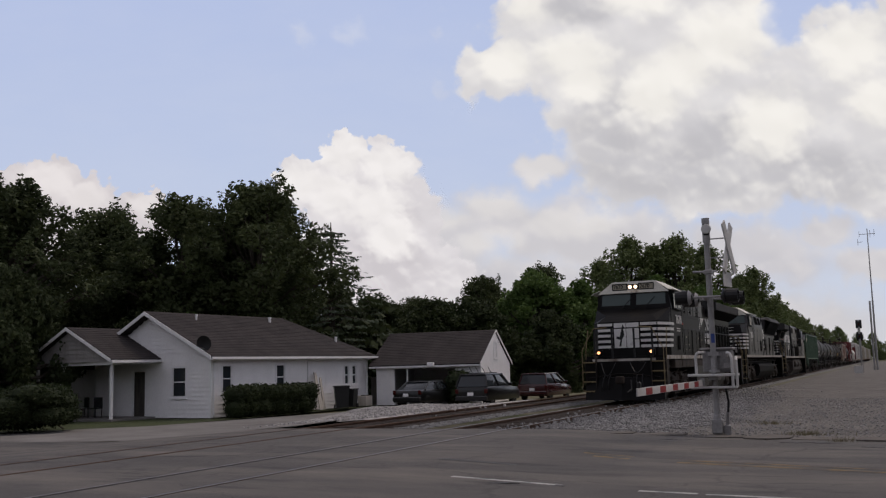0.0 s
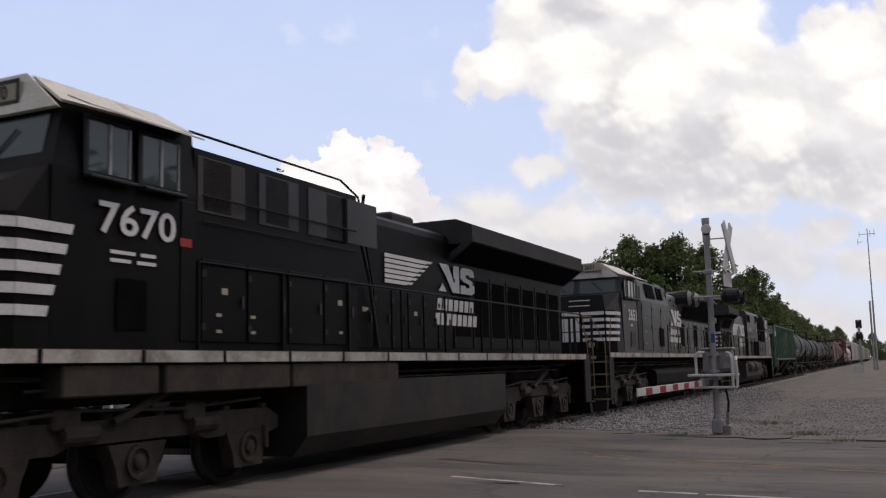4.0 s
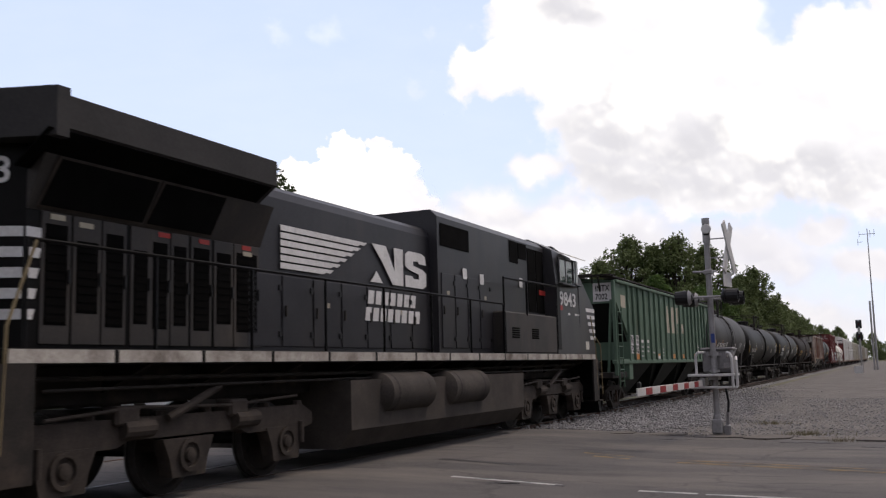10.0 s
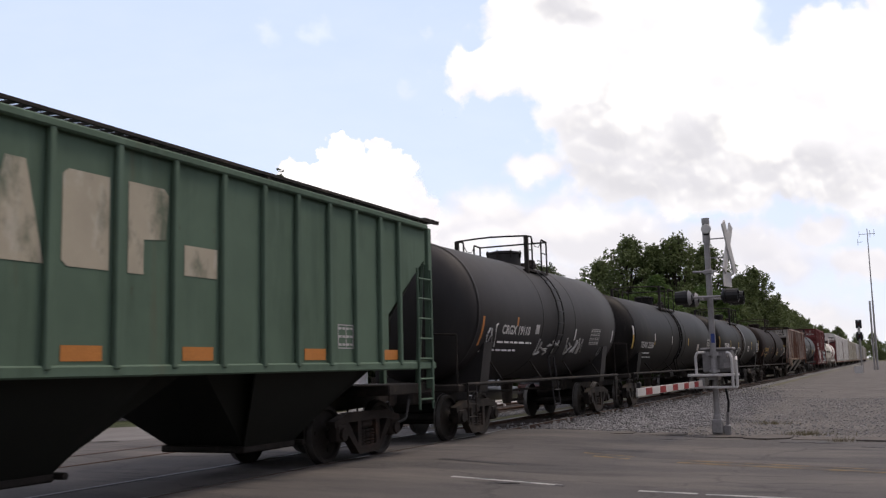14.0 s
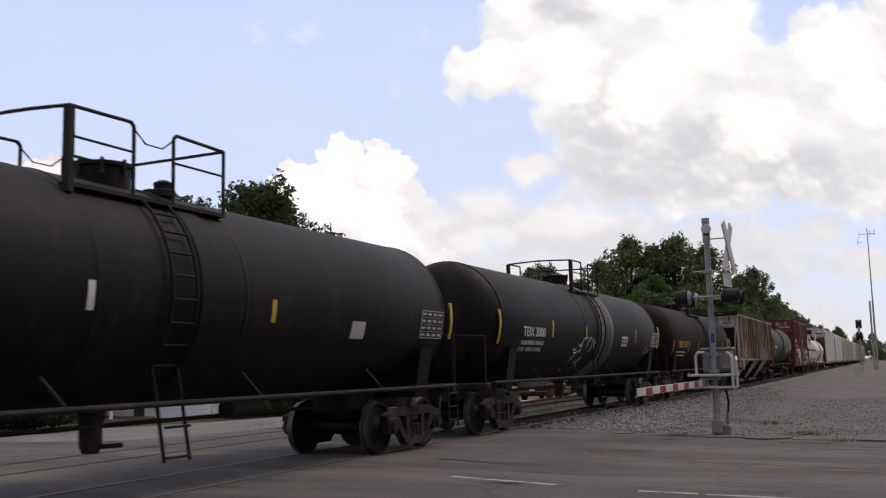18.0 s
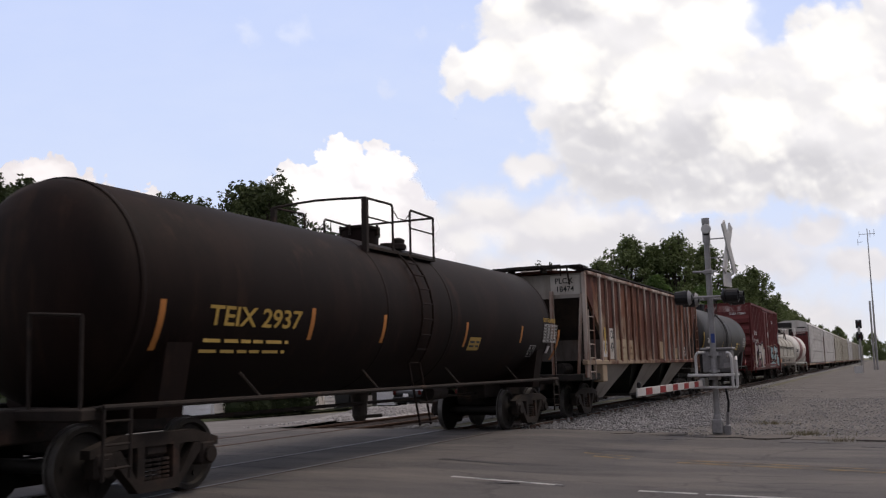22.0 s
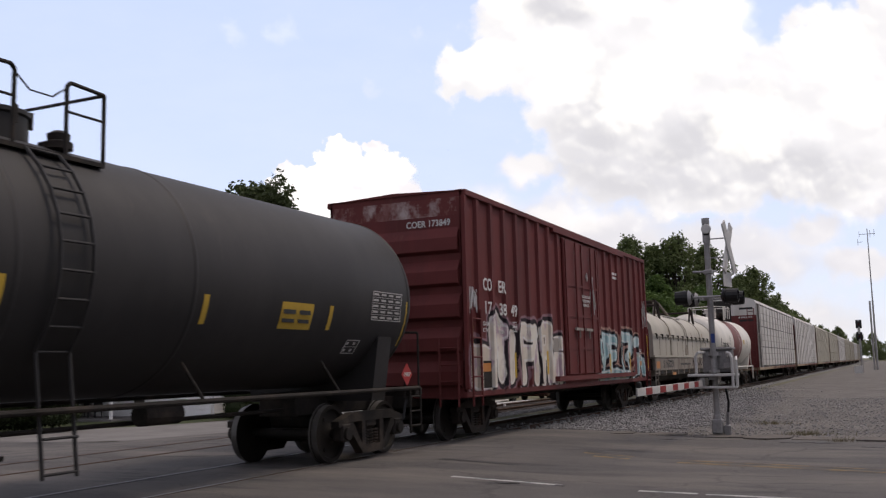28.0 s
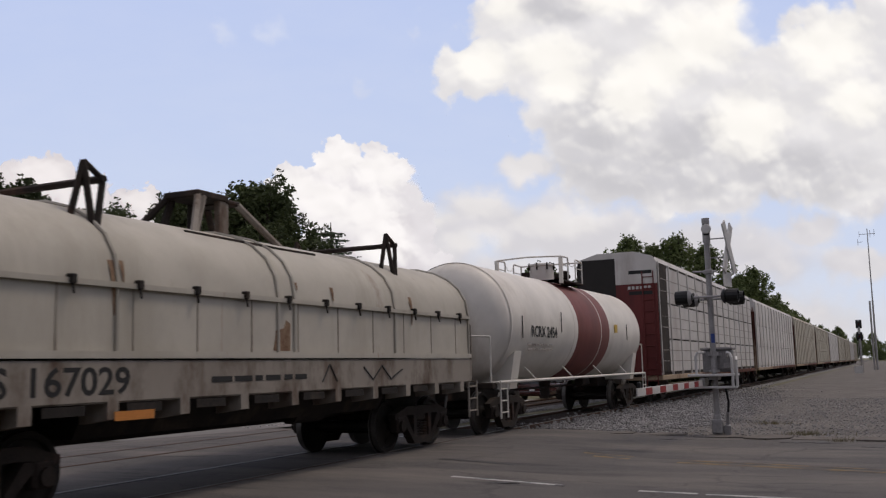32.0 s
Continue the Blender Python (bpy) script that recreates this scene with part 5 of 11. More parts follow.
    part("mast_clamp", Shape().rod((0, 0, 1.72), (0, 0, 1.8), 0.11, 14).rod((0, 0, 1.36), (0, 0, 1.42), 0.12, 14).box(-0.16, 0.16, 0.05, 0.2, 1.72, 1.78), GALV, t)
    for pts, what in ((((-0.36, -0.14, 1.34), (-0.36, -0.14, 1.72), (-0.32, -0.12, 1.79), (-0.2, 0.1, 1.8)), "pale bent guard pipe"),
                      (((0.42, -0.3, 1.04), (0.42, -0.3, 1.66), (0.38, -0.26, 1.76), (0.3, -0.1, 1.78), (0.27, 0.1, 1.7)), "pale bent guard pipe beside the motor"),
                      (((0.5, -0.24, 1.04), (0.5, -0.24, 1.6), (0.48, -0.1, 1.68)), "pale bent guard pipe beside the motor")):
        part("guard_loop", Shape().pipe(list(pts), 0.03, 8), GATE_WHITE, t, what)
    part("counterweight", Shape().box(0.36, 0.41, -0.02, 0.3, 1.2, 1.66, 0.02).box(0.2, 0.36, 0.02, 0.12, 1.44, 1.56, 0.01), MECH, t, "flat grey counterweight plate")
    part("platform", Shape().box(-0.52, 0.47, -0.34, 0.4, 1.28, 1.33, 0.008), GATE_WHITE, t, "small steel service platform")
    part("platform_bracket", Shape().box(-0.1, 0.1, -0.2, 0.25, 1.2, 1.29, 0.01), GALV, t)
    part("arm_frame", Shape().box(-0.48, 0.5, -0.3, -0.2, 1.02, 1.07, 0.01), GATE_WHITE, t, "pale lower frame of the gate arm")
    part("conduit", Shape().pipe([(0.2, 0.05, 1.05), (0.25, 0.05, 0.75), (0.22, 0.06, 0.42)], 0.026), SIGNAL_BLACK, t)
    part("pedestal", Shape().box(0.12, 0.27, -0.02, 0.14, 0.0, 0.24, 0.03).rod((0.2, 0.06, 0.2), (0.22, 0.06, 0.5), 0.035, 8), MECH, t, "small dark cable pedestal")
    part("blue_tag", Shape().box(-0.02, 0.06, -0.075, -0.068, 2.0, 2.2), plain("blue_tag", (0.04, 0.07, 0.25)), t)
    arm = part("gate_arm", Shape().box(-0.24, -0.215, -6.17, 0.1, 1.07, 1.2, 0.004), GATE_WHITE, t, "lowered white gate arm with red stripes")
    for k in range(5):
        y = -5.63 + k * 1.09
        for x in (-0.215, -0.243):
            part("red_stripe", Shape().box(x, x + 0.003, y + 0.02, y + 0.49, 1.078, 1.192), GATE_RED, arm)
    part("arm_lamp", Shape().box(-0.25, -0.19, -6.1, -6.0, 1.2, 1.3, 0.02), SIGNAL_BLACK, arm)
    part("arm_root", Shape().box(-0.29, -0.17, -0.3, 0.2, 1.08, 1.26, 0.02), GALV, arm)


crossing_signal(pose(5.52, 21.3, -0.15))


def block_signal(m):
    t = thing("block_signal", "dark trackside signal mast with two round heads", "railway signal", m=m)
    part("mast", Shape().rod((0, 0, 0), (0, 0, 5.6), 0.09, 10), GALV, t)
    for z in (5.2, 3.9):
        head = part("signal_head", Shape().lathe([(-0.12, 0.26), (-0.1, 0.3), (0.0, 0.3), (0.05, 0.2), (0.3, 0.16)], "y", (0, 0, z), 20), SIGNAL_BLACK, t)
        part("backing_plate", Shape().box(-0.3, 0.3, 0.02, 0.05, z - 0.45, z + 0.45, 0.02), SIGNAL_BLACK, head)
        part("lens", Shape().rod((0, -0.14, z), (0, -0.12, z), 0.09, 12), LENS_DARK, head)
    part("case", Shape().box(-0.75, 0.05, -0.5, 0.0, 0.0, 0.75, 0.04).box(-0.8, 0.1, -0.55, 0.05, 0.75, 0.82, 0.02), GATE_WHITE, t, "pale relay case at the mast foot")
    part("ladder", Shape().rod((-0.25, 0.2, 0), (-0.15, 0.2, 5.2), 0.02).rod((0.15, 0.2, 0), (0.1, 0.2, 5.2), 0.02), GALV, t)


block_signal(pose(6.45, 110, -0.2))


def radio_mast(m):
    t = thing("radio_mast", "thin grey radio mast with yagi antennas", "radio mast", m=m)
    part("pole", Shape().rod((0, 0, 0), (0, 0, 9), 0.14, 10, 0.11).rod((0, 0, 9), (0, 0, 18.3), 0.09, 8, 0.05), GALV, t)
    part("stub_pole", Shape().rod((-0.35, 0.4, 0), (-0.35, 0.4, 8.9), 0.12, 10), GALV, t)
    part("antenna", Shape().rod((-1.0, 0, 17.6), (0.9, 0, 17.6), 0.035).rod((-0.6, 0, 16.6), (-1.3, 0, 16.6), 0.03).rod((-1.0, 0, 17.2), (-1.0, 0, 18.0), 0.025).rod((0.8, 0, 17.2), (0.8, 0, 18.2), 0.025).rod((-1.2, 0, 16.2), (-1.2, 0, 17.0), 0.025).rod((0.3, 0, 17.1), (0.3, 0, 18.1), 0.025), GALV, t)


radio_mast(pose(7.75, 134, -0.2, 0, 0.2, 0))
# ---- rolling stock: local y = 0 at the leading coupling, rails at z = 0, +x faces the road ----
WHEELS, STOCK = [], []
WHEEL_MESH = {}


def wheel_mesh(r):
    if r not in WHEEL_MESH:
        s = Shape()
        for sx in (-1, 1):
            o = [(0.66, 0.09), (0.68, r * 0.62), (0.69, r * 0.86), (0.685, r + 0.028), (0.715, r + 0.028), (0.722, r), (0.815, r - 0.006), (0.815, r * 0.86), (0.775, r * 0.8), (0.76, r * 0.45), (0.80, r * 0.3), (0.83, r * 0.22)]
            s.lathe([(sx * x, q) for x, q in o], "x", seg=28)
            for k in range(3):
                a = k * 2.094
                s.rod((sx * 0.77, math.cos(a) * r * 0.6, math.sin(a) * r * 0.6), (sx * 0.785, math.cos(a) * r * 0.6, math.sin(a) * r * 0.6), r * 0.09, 8)
        s.rod((-1.0, 0, 0), (1.0, 0, 0), 0.085, 12)
        me = s.mesh("wheelset", True)
        me.materials.append(WHEEL)
        me.materials.append(TREAD)
        for p in me.polygons:
            c = p.center
            rad = math.hypot(c.y, c.z)
            if 0.69 < abs(c.x) < 0.8 and rad > r * 0.97 and abs(p.normal.x) < 0.6:
                p.material_index = 1
        WHEEL_MESH[r] = me
    return WHEEL_MESH[r]


def wheelset(truck, y, r):
    ob = part("wheelset", wheel_mesh(r), WHEEL, truck, "dark steel wheelset with worn treads", at=pose(0, y, r))
    WHEELS.append((ob, y, r))


def freight_truck(car_, y, steel, r=0.457, half=0.88):
    s = Shape()
    for sx in (-1, 1):
        a, b = sx * 0.93, sx * 1.08
        lo, hi = min(a, b), max(a, b)
        s.prism([(-half - 0.2, 0.66), (-half + 0.25, 0.78), (half - 0.25, 0.78), (half + 0.2, 0.66), (half + 0.2, 0.56), (half - 0.22, 0.63), (-half + 0.22, 0.63), (-half - 0.2, 0.56)], lo, hi, "x")
        for q in (-1, 1):
            s.prism([(q * (half - 0.05), 0.6), (q * (half - 0.25), 0.62), (q * 0.34, 0.24), (q * 0.34, 0.12)], lo, hi, "x")
            s.box(lo, hi, q * 0.3 - 0.06, q * 0.3 + 0.06, 0.2, 0.66)
            s.box(lo - 0.02, hi + 0.02, q * half - 0.14, q * half + 0.14, 0.33, 0.62, 0.03)
            s.rod((sx * 1.06, q * half, r), (sx * 1.15, q * half, r), 0.1, 12)
        s.prism([(-0.42, 0.24), (0.42, 0.24), (0.34, 0.11), (-0.34, 0.11)], lo, hi, "x")
        for q in (-0.15, 0.0, 0.15):
            for k in range(5):
                s.rod((sx * 1.0, q, 0.25 + k * 0.05), (sx * 1.0, q, 0.28 + k * 0.05), 0.075, 8)
    s.box(-1.05, 1.05, -0.2, 0.2, 0.5, 0.72, 0.04)
    s.rod((0, 0, 0.7), (0, 0, 0.88), 0.25, 14)
    for q in (-0.45, 0.45):
        s.box(-0.75, 0.75, q - 0.05, q + 0.05, 0.3, 0.42, 0.02)
    t = part("truck", s, steel, car_, "cast steel truck frame", at=pose(0, y, 0))
    for q in (-half, half):
        wheelset(t, q, r)
    return t


def loco_truck(car_, y, steel, cast=1.0, r=0.53, ax=(-2.0, -0.05, 2.0), style="ge"):
    s = Shape()
    for sx in (-1, 1):
        lo, hi = sorted((sx * 1.0, sx * 1.18))
        top, low = (0.98, 0.7) if style == "ge" else (0.93, 0.72)
        s.prism([(-2.7, top - 0.12), (-2.45, top), (2.45, top), (2.7, top - 0.12), (2.7, low), (2.55, low - 0.04), (1.15, low - 0.04), (0.95, low + 0.03), (-1.05, low + 0.03), (-1.25, low - 0.04), (-2.55, low - 0.04), (-2.7, low)], lo, hi, "x")
        for q in ax:
            # pedestal legs with a recessed round bearing
            s.prism([(q - 0.46, low), (q + 0.46, low), (q + 0.34, 0.44), (q + 0.3, 0.24), (q - 0.3, 0.24), (q - 0.34, 0.44)], lo + 0.01, hi + 0.02, "x")
            s.lathe([(sx * 1.18, 0.2), (sx * 1.235, 0.2), (sx * 1.235, 0.15), (sx * 1.2, 0.14), (sx * 1.2, 0.09), (sx * 1.24, 0.08), (sx * 1.25, 0.03)], "x", (0, q, r - 0.04), 18)
            s.rod((sx * 1.1, q - 0.4, 0.74), (sx * 1.1, q - 0.4, 1.04), 0.08, 8)
            s.rod((sx * 1.1, q + 0.4, 0.74), (sx * 1.1, q + 0.4, 1.04), 0.08, 8)
        for q in (-1.0, 1.0):
            s.rod((sx * 1.2, q - 0.2, 0.86), (sx * 1.2, q + 0.28, 0.86), 0.11, 12)
            s.box(lo - 0.02, hi + 0.08, q - 0.32, q + 0.06, 0.9, 1.12, 0.03)
        s.rod((sx * 1.26, -0.5, 0.95), (sx * 1.26, 0.45, 1.3), 0.05, 8)
        s.pipe([(sx * 1.24, -2.3, 1.02), (sx * 1.24, -1.0, 1.1), (sx * 1.24, 0.7, 1.05), (sx * 1.24, 2.2, 1.12)], 0.02)
        for q in (-2.35, 2.35):
            s.rod((sx * 1.22, q, 0.45), (sx * 1.22, q, 0.75), 0.04, 8)
    s.box(-1.0, 1.0, -0.45, 0.45, 0.55, 1.05, 0.05)
    s.box(-1.0, 1.0, -2.6, -2.45, 0.6, 0.95).box(-1.0, 1.0, 2.45, 2.6, 0.6, 0.95)
    t = part("truck", s, steel, car_, "grimy three-axle truck frame", at=pose(0, y, 0))
    for q in ax:
        wheelset(t, q, r)


def coupler(car_, L):
    for y, d in ((0.0, 1), (L, -1)):
        part("coupler", Shape().box(-0.14, 0.14, min(y, y + d * 0.3), max(y, y + d * 0.3), 0.72, 1.0, 0.04).box(-0.09, 0.09, min(y + d * 0.25, y + d * 1.0), max(y + d * 0.25, y + d * 1.0), 0.78, 0.95, 0.02), BROWN_TRUCK, car_, "rusty steel knuckle coupler")
        part("air_hose", Shape().pipe([(0.35, y + d * 0.45, 0.85), (0.4, y + d * 0.2, 0.5), (0.3, y + d * 0.02, 0.42)], 0.028), SIGNAL_BLACK, car_)


def start(name, label, y0, category="freight car", group="cars of the freight train"):
    t = thing(name, label, category, group, pose(0, y0, 0))
    STOCK.append((t, y0))
    return t


def flip(shape, L):
    shape.v = [(-x, L - y, z) for x, y, z in shape.v]
    return shape


def bars(name, parent, x, y0, y1, z, rows, h, gap, material, label="", jag=0.0):
    """Unreadable lines of small writing on the side, as plain bars."""
    s = Shape()
    random.seed(int(y0 * 100))
    for k in range(rows):
        a = y0
        while a < y1 - 0.05:
            w = random.uniform(0.12, 0.4)
            b = min(y1, a + w)
            s.box(x, x + 0.004, a, b, z - k * (h + gap) - h, z - k * (h + gap))
            a = b + random.uniform(0.05, 0.1)
    return part(name, s, material, parent, label)


def handrail(parent, L, y0, y1, z_deck, z_rail, M=None, step=1.75, name="handrail", material=None, x=1.5):
    for sx in (-1, 1):
        s = Shape().rod((sx * x, y0, z_rail), (sx * x, y1, z_rail), 0.02, 6)
        rail = part(name, flip(s, L) if M else s, material or LOCO, parent, "dark walkway handrail")
        n = max(2, int((y1 - y0) / step))
        for k in range(n + 1):
            y = y0 + (y1 - y0) * k / n
            s = Shape().rod((sx * x, y, z_deck - 0.15), (sx * x, y, z_rail), 0.022, 6)
            part("stanchion", flip(s, L) if M else s, material or LOCO, rail)


def stripes(parent, x_at, y_face, half, z0, z1, n, M, L, horse=True):
    """White bars across the nose and a plain white emblem panel with a dark shape."""
    hgt = (z1 - z0) / (2 * n - 1)
    for k in range(n):
        a = z0 + 2 * k * hgt
        for x0, x1 in ((-half, -0.56), (0.52, half)):
            s = Shape().box(x0, x1, y_face - 0.008, y_face, a, a + hgt)
            part("nose_stripe", flip(s, L) if M else s, DECAL, parent, "white painted nose stripe")
    p = Shape().box(-0.50, -0.04, y_face - 0.008, y_face, z0, z1).box(-0.02, 0.46, y_face - 0.008, y_face, z0, z1)
    h = Shape().prism([(-0.32, z0 + 0.06), (-0.26, z0 + 0.3), (-0.42, z0 + 0.36), (-0.4, z0 + 0.45), (-0.28, z0 + 0.42), (-0.24, z0 + 0.6), (-0.16, z1 - 0.05), (-0.1, z1 - 0.16), (-0.14, z1 - 0.25), (-0.1, z0 + 0.5), (-0.2, z0 + 0.32), (-0.24, z0 + 0.06)], y_face - 0.014, y_face - 0.009)
    if M:
        flip(p, L), flip(h, L)
    e = part("emblem_panel", p, DECAL, parent, "white panel with a dark emblem shape")
    part("emblem", h, SIGNAL_BLACK, e)


def side_stripes(parent, x, y0, y1, z0, z1, n, slant=0.12, x2=None):
    s = Shape()
    hgt = (z1 - z0) / (2 * n - 1)
    x2 = x if x2 is None else x2
    for k in range(n):
        a = z0 + 2 * k * hgt
        e = slant * (a - z0) / (z1 - z0)
        s.add([(x, y0, a), (x2, y1 - slant + e, a), (x2, y1 - slant + e + 0.03, a + hgt), (x, y0, a + hgt), (x + 0.008, y0, a), (x2 + 0.008, y1 - slant + e, a), (x2 + 0.008, y1 - slant + e + 0.03, a + hgt), (x + 0.008, y0, a + hgt)],
              [(0, 1, 2, 3), (4, 5, 6, 7), (0, 1, 5, 4), (1, 2, 6, 5), (2, 3, 7, 6), (3, 0, 4, 7)])
    part("side_stripes", s, DECAL, parent, "white painted stripes wrapping round the side")


def side_logo(parent, x, b0, b1, m0, m1, r0, z0, h):
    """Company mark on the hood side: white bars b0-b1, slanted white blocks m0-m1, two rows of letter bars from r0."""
    def mark(outline, lift=0.0):
        part("mark_bar", Shape().prism(outline, x + lift, x + 0.006 + lift, "x"), DECAL, parent, "white bar of the company mark")

    n = 6
    for k in range(n):
        a = z0 + h * (1 - (k + 1) / n) + h * 0.01
        e, top = b1 - (b1 - b0) * 0.085 * k, a + h / n * 0.74
        mark([(b0, a), (e - 0.3, a), (e - 0.22, a + h / n * 0.3), (e - 0.1, a + h / n * 0.2), (e, top), (b0, top)])
    w = m1 - m0
    mark([(m0, z0), (m0 + w * 0.2, z0), (m0 + w * 0.16, z0 + h * 0.12), (m0 + w * 0.1, z0 + h * 0.3), (m0 + w * 0.05, z0 + h * 0.12)])
    mark([(m0 + w * 0.03, z0 + h), (m0 + w * 0.26, z0 + h), (m0 + w * 0.41, z0 + h * 0.36), (m0 + w * 0.40, z0 + h), (m0 + w * 0.56, z0 + h), (m0 + w * 0.56, z0), (m0 + w * 0.37, z0), (m0 + w * 0.2, z0 + h * 0.55)])
    mark([(m0 + w * p, z0 + h * q) for p, q in ((0.6, 0.0), (0.93, 0.0), (1.0, 0.1), (1.0, 0.44), (0.93, 0.54), (0.75, 0.62), (0.75, 0.74), (0.85, 0.76), (0.86, 0.69), (1.0, 0.69), (0.98, 0.92), (0.91, 1.0), (0.67, 1.0), (0.6, 0.9), (0.6, 0.58), (0.67, 0.48), (0.86, 0.39), (0.86, 0.26), (0.75, 0.24), (0.74, 0.32), (0.6, 0.32))])
    for start_, cnt, z in ((r0, 7, z0 - 0.38), (r0 - 0.1, 8, z0 - 0.67)):
        for k in range(cnt):
            a = start_ + k * 0.264
            mark([(a, z), (a + 0.19, z), (a + 0.23, z + 0.23), (a + 0.04, z + 0.23)])


def loco_frame(t, L, deck, M, tank, steel, off=0.0):
    """Frame, sills, tank, pilots and steps; off: how far the leading pilot stands behind the coupling."""
    y1 = L - 1.1
    part("underframe", Shape().box(-0.75, 0.75, 0.9 + off, L - 0.9, 1.12, deck - 0.15, 0.03), TRUCK, t)
    part("frame_piping", Shape().pipe([(1.2, 2.0, deck - 0.3), (1.2, L * 0.45, deck - 0.33), (1.15, L - 2.0, deck - 0.28)], 0.03).pipe([(1.3, 2.6, deck - 0.42), (1.25, L - 3.0, deck - 0.4)], 0.02), TRUCK, t)
    for k in range(int((L - off) / 1.6)):
        part("outrigger", Shape().prism([(0.7, deck - 0.16), (1.48, deck - 0.16), (0.7, deck - 0.5)], 1.6 + off + k * 1.55, 1.66 + off + k * 1.55), TRUCK, t)
    part("walkway", Shape().box(-1.52, 1.52, 1.15 + off, y1, deck - 0.16, deck, 0.01), LOCO, t)
    for sx in (-1, 1):
        y = 1.2 + off
        strip_s = Shape()
        while y < y1 - 0.3:
            strip_s.box(min(sx * 1.52, sx * 1.53), max(sx * 1.52, sx * 1.53), y, min(y + 1.35, y1 - 0.05), deck - 0.145, deck - 0.01)
            y += 1.42
        part("sill_stripe", strip_s, SILL, t, "dirty white sill stripe")
    a, b, style = tank
    if style == "ge":
        body = Shape().prism([(-1.5, 0.55), (-1.5, 1.3), (1.5, 1.3), (1.5, 0.55), (1.25, 0.26), (-1.25, 0.26)], a, b)
    else:
        body = Shape().prism([(-1.35, 0.55), (-1.47, 0.72), (-1.47, 1.06), (-1.42, 1.18), (-1.3, 1.24), (1.3, 1.24), (1.42, 1.18), (1.47, 1.06), (1.47, 0.72), (1.35, 0.5), (1.0, 0.26), (-1.0, 0.26)], a, b)
    part("fuel_tank", body, DULL if tank[2] != "ge" else ROAD_DUST if M else FUEL, t, "large black fuel tank between the trucks")
    for y, d in ((off, 1), (L, -1)):
        pil = Shape()
        pil.box(-1.5, 1.5, *sorted((y + d * 0.85, y + d * 1.15)), 0.55, deck - 0.1, 0.02)
        part("pilot", pil, LOCO, t)
        plow = Shape().add([(-1.45, y + d * 0.95, 0.95), (1.45, y + d * 0.95, 0.95), (1.5, y + d * 0.7, 0.12), (-1.5, y + d * 0.7, 0.12), (0, y + d * 0.55, 0.95), (0, y + d * 0.3, 0.12), (-1.45, y + d * 1.1, 0.95), (1.45, y + d * 1.1, 0.95), (1.5, y + d * 0.9, 0.12), (-1.5, y + d * 0.9, 0.12)],
                           [(0, 4, 5, 3), (4, 1, 2, 5), (6, 9, 8, 7), (0, 3, 9, 6), (1, 7, 8, 2), (0, 6, 7, 1, 4), (3, 5, 2, 8, 9)])
        part("snow_plow", plow, LOCO, t, "dented black snow plow")
        for sx in (-1, 1):
            st = Shape()
            for k in range(4):
                st.box(*sorted((sx * 1.05, sx * 1.55)), *sorted((y + d * (0.72 + 0.02 * k), y + d * 1.02)), 0.42 + k * 0.36, 0.46 + k * 0.36)
            st.box(*sorted((sx * 1.03, sx * 1.06)), *sorted((y + d * 0.7, y + d * 1.1)), 0.4, deck)
            st.box(*sorted((sx * 1.5, sx * 1.55)), *sorted((y + d * 1.02, y + d * 1.5)), 0.45, deck - 0.15)
            steps_ = part("steps", st, TRUCK, t)
            for k in range(4):
                edge = Shape().box(*sorted((sx * 1.05, sx * 1.56)), *sorted((y + d * (0.7 + 0.02 * k), y + d * (0.72 + 0.02 * k))), 0.42 + k * 0.36, 0.465 + k * 0.36)
                part("step_edge", edge, RAIL_YELLOW, steps_, "yellow step edge")
            hr = Shape().pipe([(sx * 1.54, y + d * 0.62, 0.6), (sx * 1.54, y + d * 0.66, deck + 0.25), (sx * 1.1, y + d * 0.78, deck + 1.05), (sx * 0.6, y + d * 0.85, deck + 1.08)], 0.016)
            hr.pipe([(sx * 1.54, y + d * 1.12, 0.75), (sx * 1.54, y + d * 1.16, deck + 0.2), (sx * 1.52, y + d * 1.5, deck + 1.05)], 0.016)
            part("grab_rail", hr, RAIL_YELLOW, t, "yellow-brown grab rail at the steps")
        rail_end = part("end_rail", Shape().rod((-1.1, y + d * 0.85, deck + 1.04), (1.1, y + d * 0.85, deck + 1.04), 0.022).rod((-1.1, y + d * 0.87, deck + 0.62), (-0.42, y + d * 0.87, deck + 0.62), 0.016).rod((0.42, y + d * 0.87, deck + 0.62), (1.1, y + d * 0.87, deck + 0.62), 0.016), SIGNAL_BLACK, t, "black railing across the end platform")
        for k in (-1.1, -0.42, 0.42, 1.1):
            part("upright", Shape().box(k - 0.035, k + 0.035, *sorted((y + d * 0.84, y + d * 0.87)), deck - 0.1, deck + 1.05), SIGNAL_BLACK, rail_end)
        part("end_sill_stripe", Shape().box(-1.2, 1.2, *sorted((y + d * 0.84, y + d * 0.848)), deck - 0.19, deck - 0.1), SILL, t, "dirty pale stripe on the end sill")
        part("uncoupling_lever", Shape().pipe([(-1.35, y + d * 0.8, 0.95), (-0.3, y + d * 0.72, 1.08), (0.3, y + d * 0.72, 1.08), (1.35, y + d * 0.8, 0.95), (1.42, y + d * 0.78, 0.7)], 0.012), TRUCK, t)
        for xa, xb, low_ in ((0.25, 0.85, 1.12), (-0.3, -0.85, 1.0)):
            hang = [(xa + (xb - xa) * q / 8, y + d * (0.78 - 0.25 * math.sin(math.pi * q / 8)), 1.5 - (1.5 - low_) * math.sin(math.pi * q / 8)) for q in range(9)]
            part("jumper_cable", Shape().pipe(hang, 0.016), SIGNAL_BLACK, t, "black looped jumper cable")
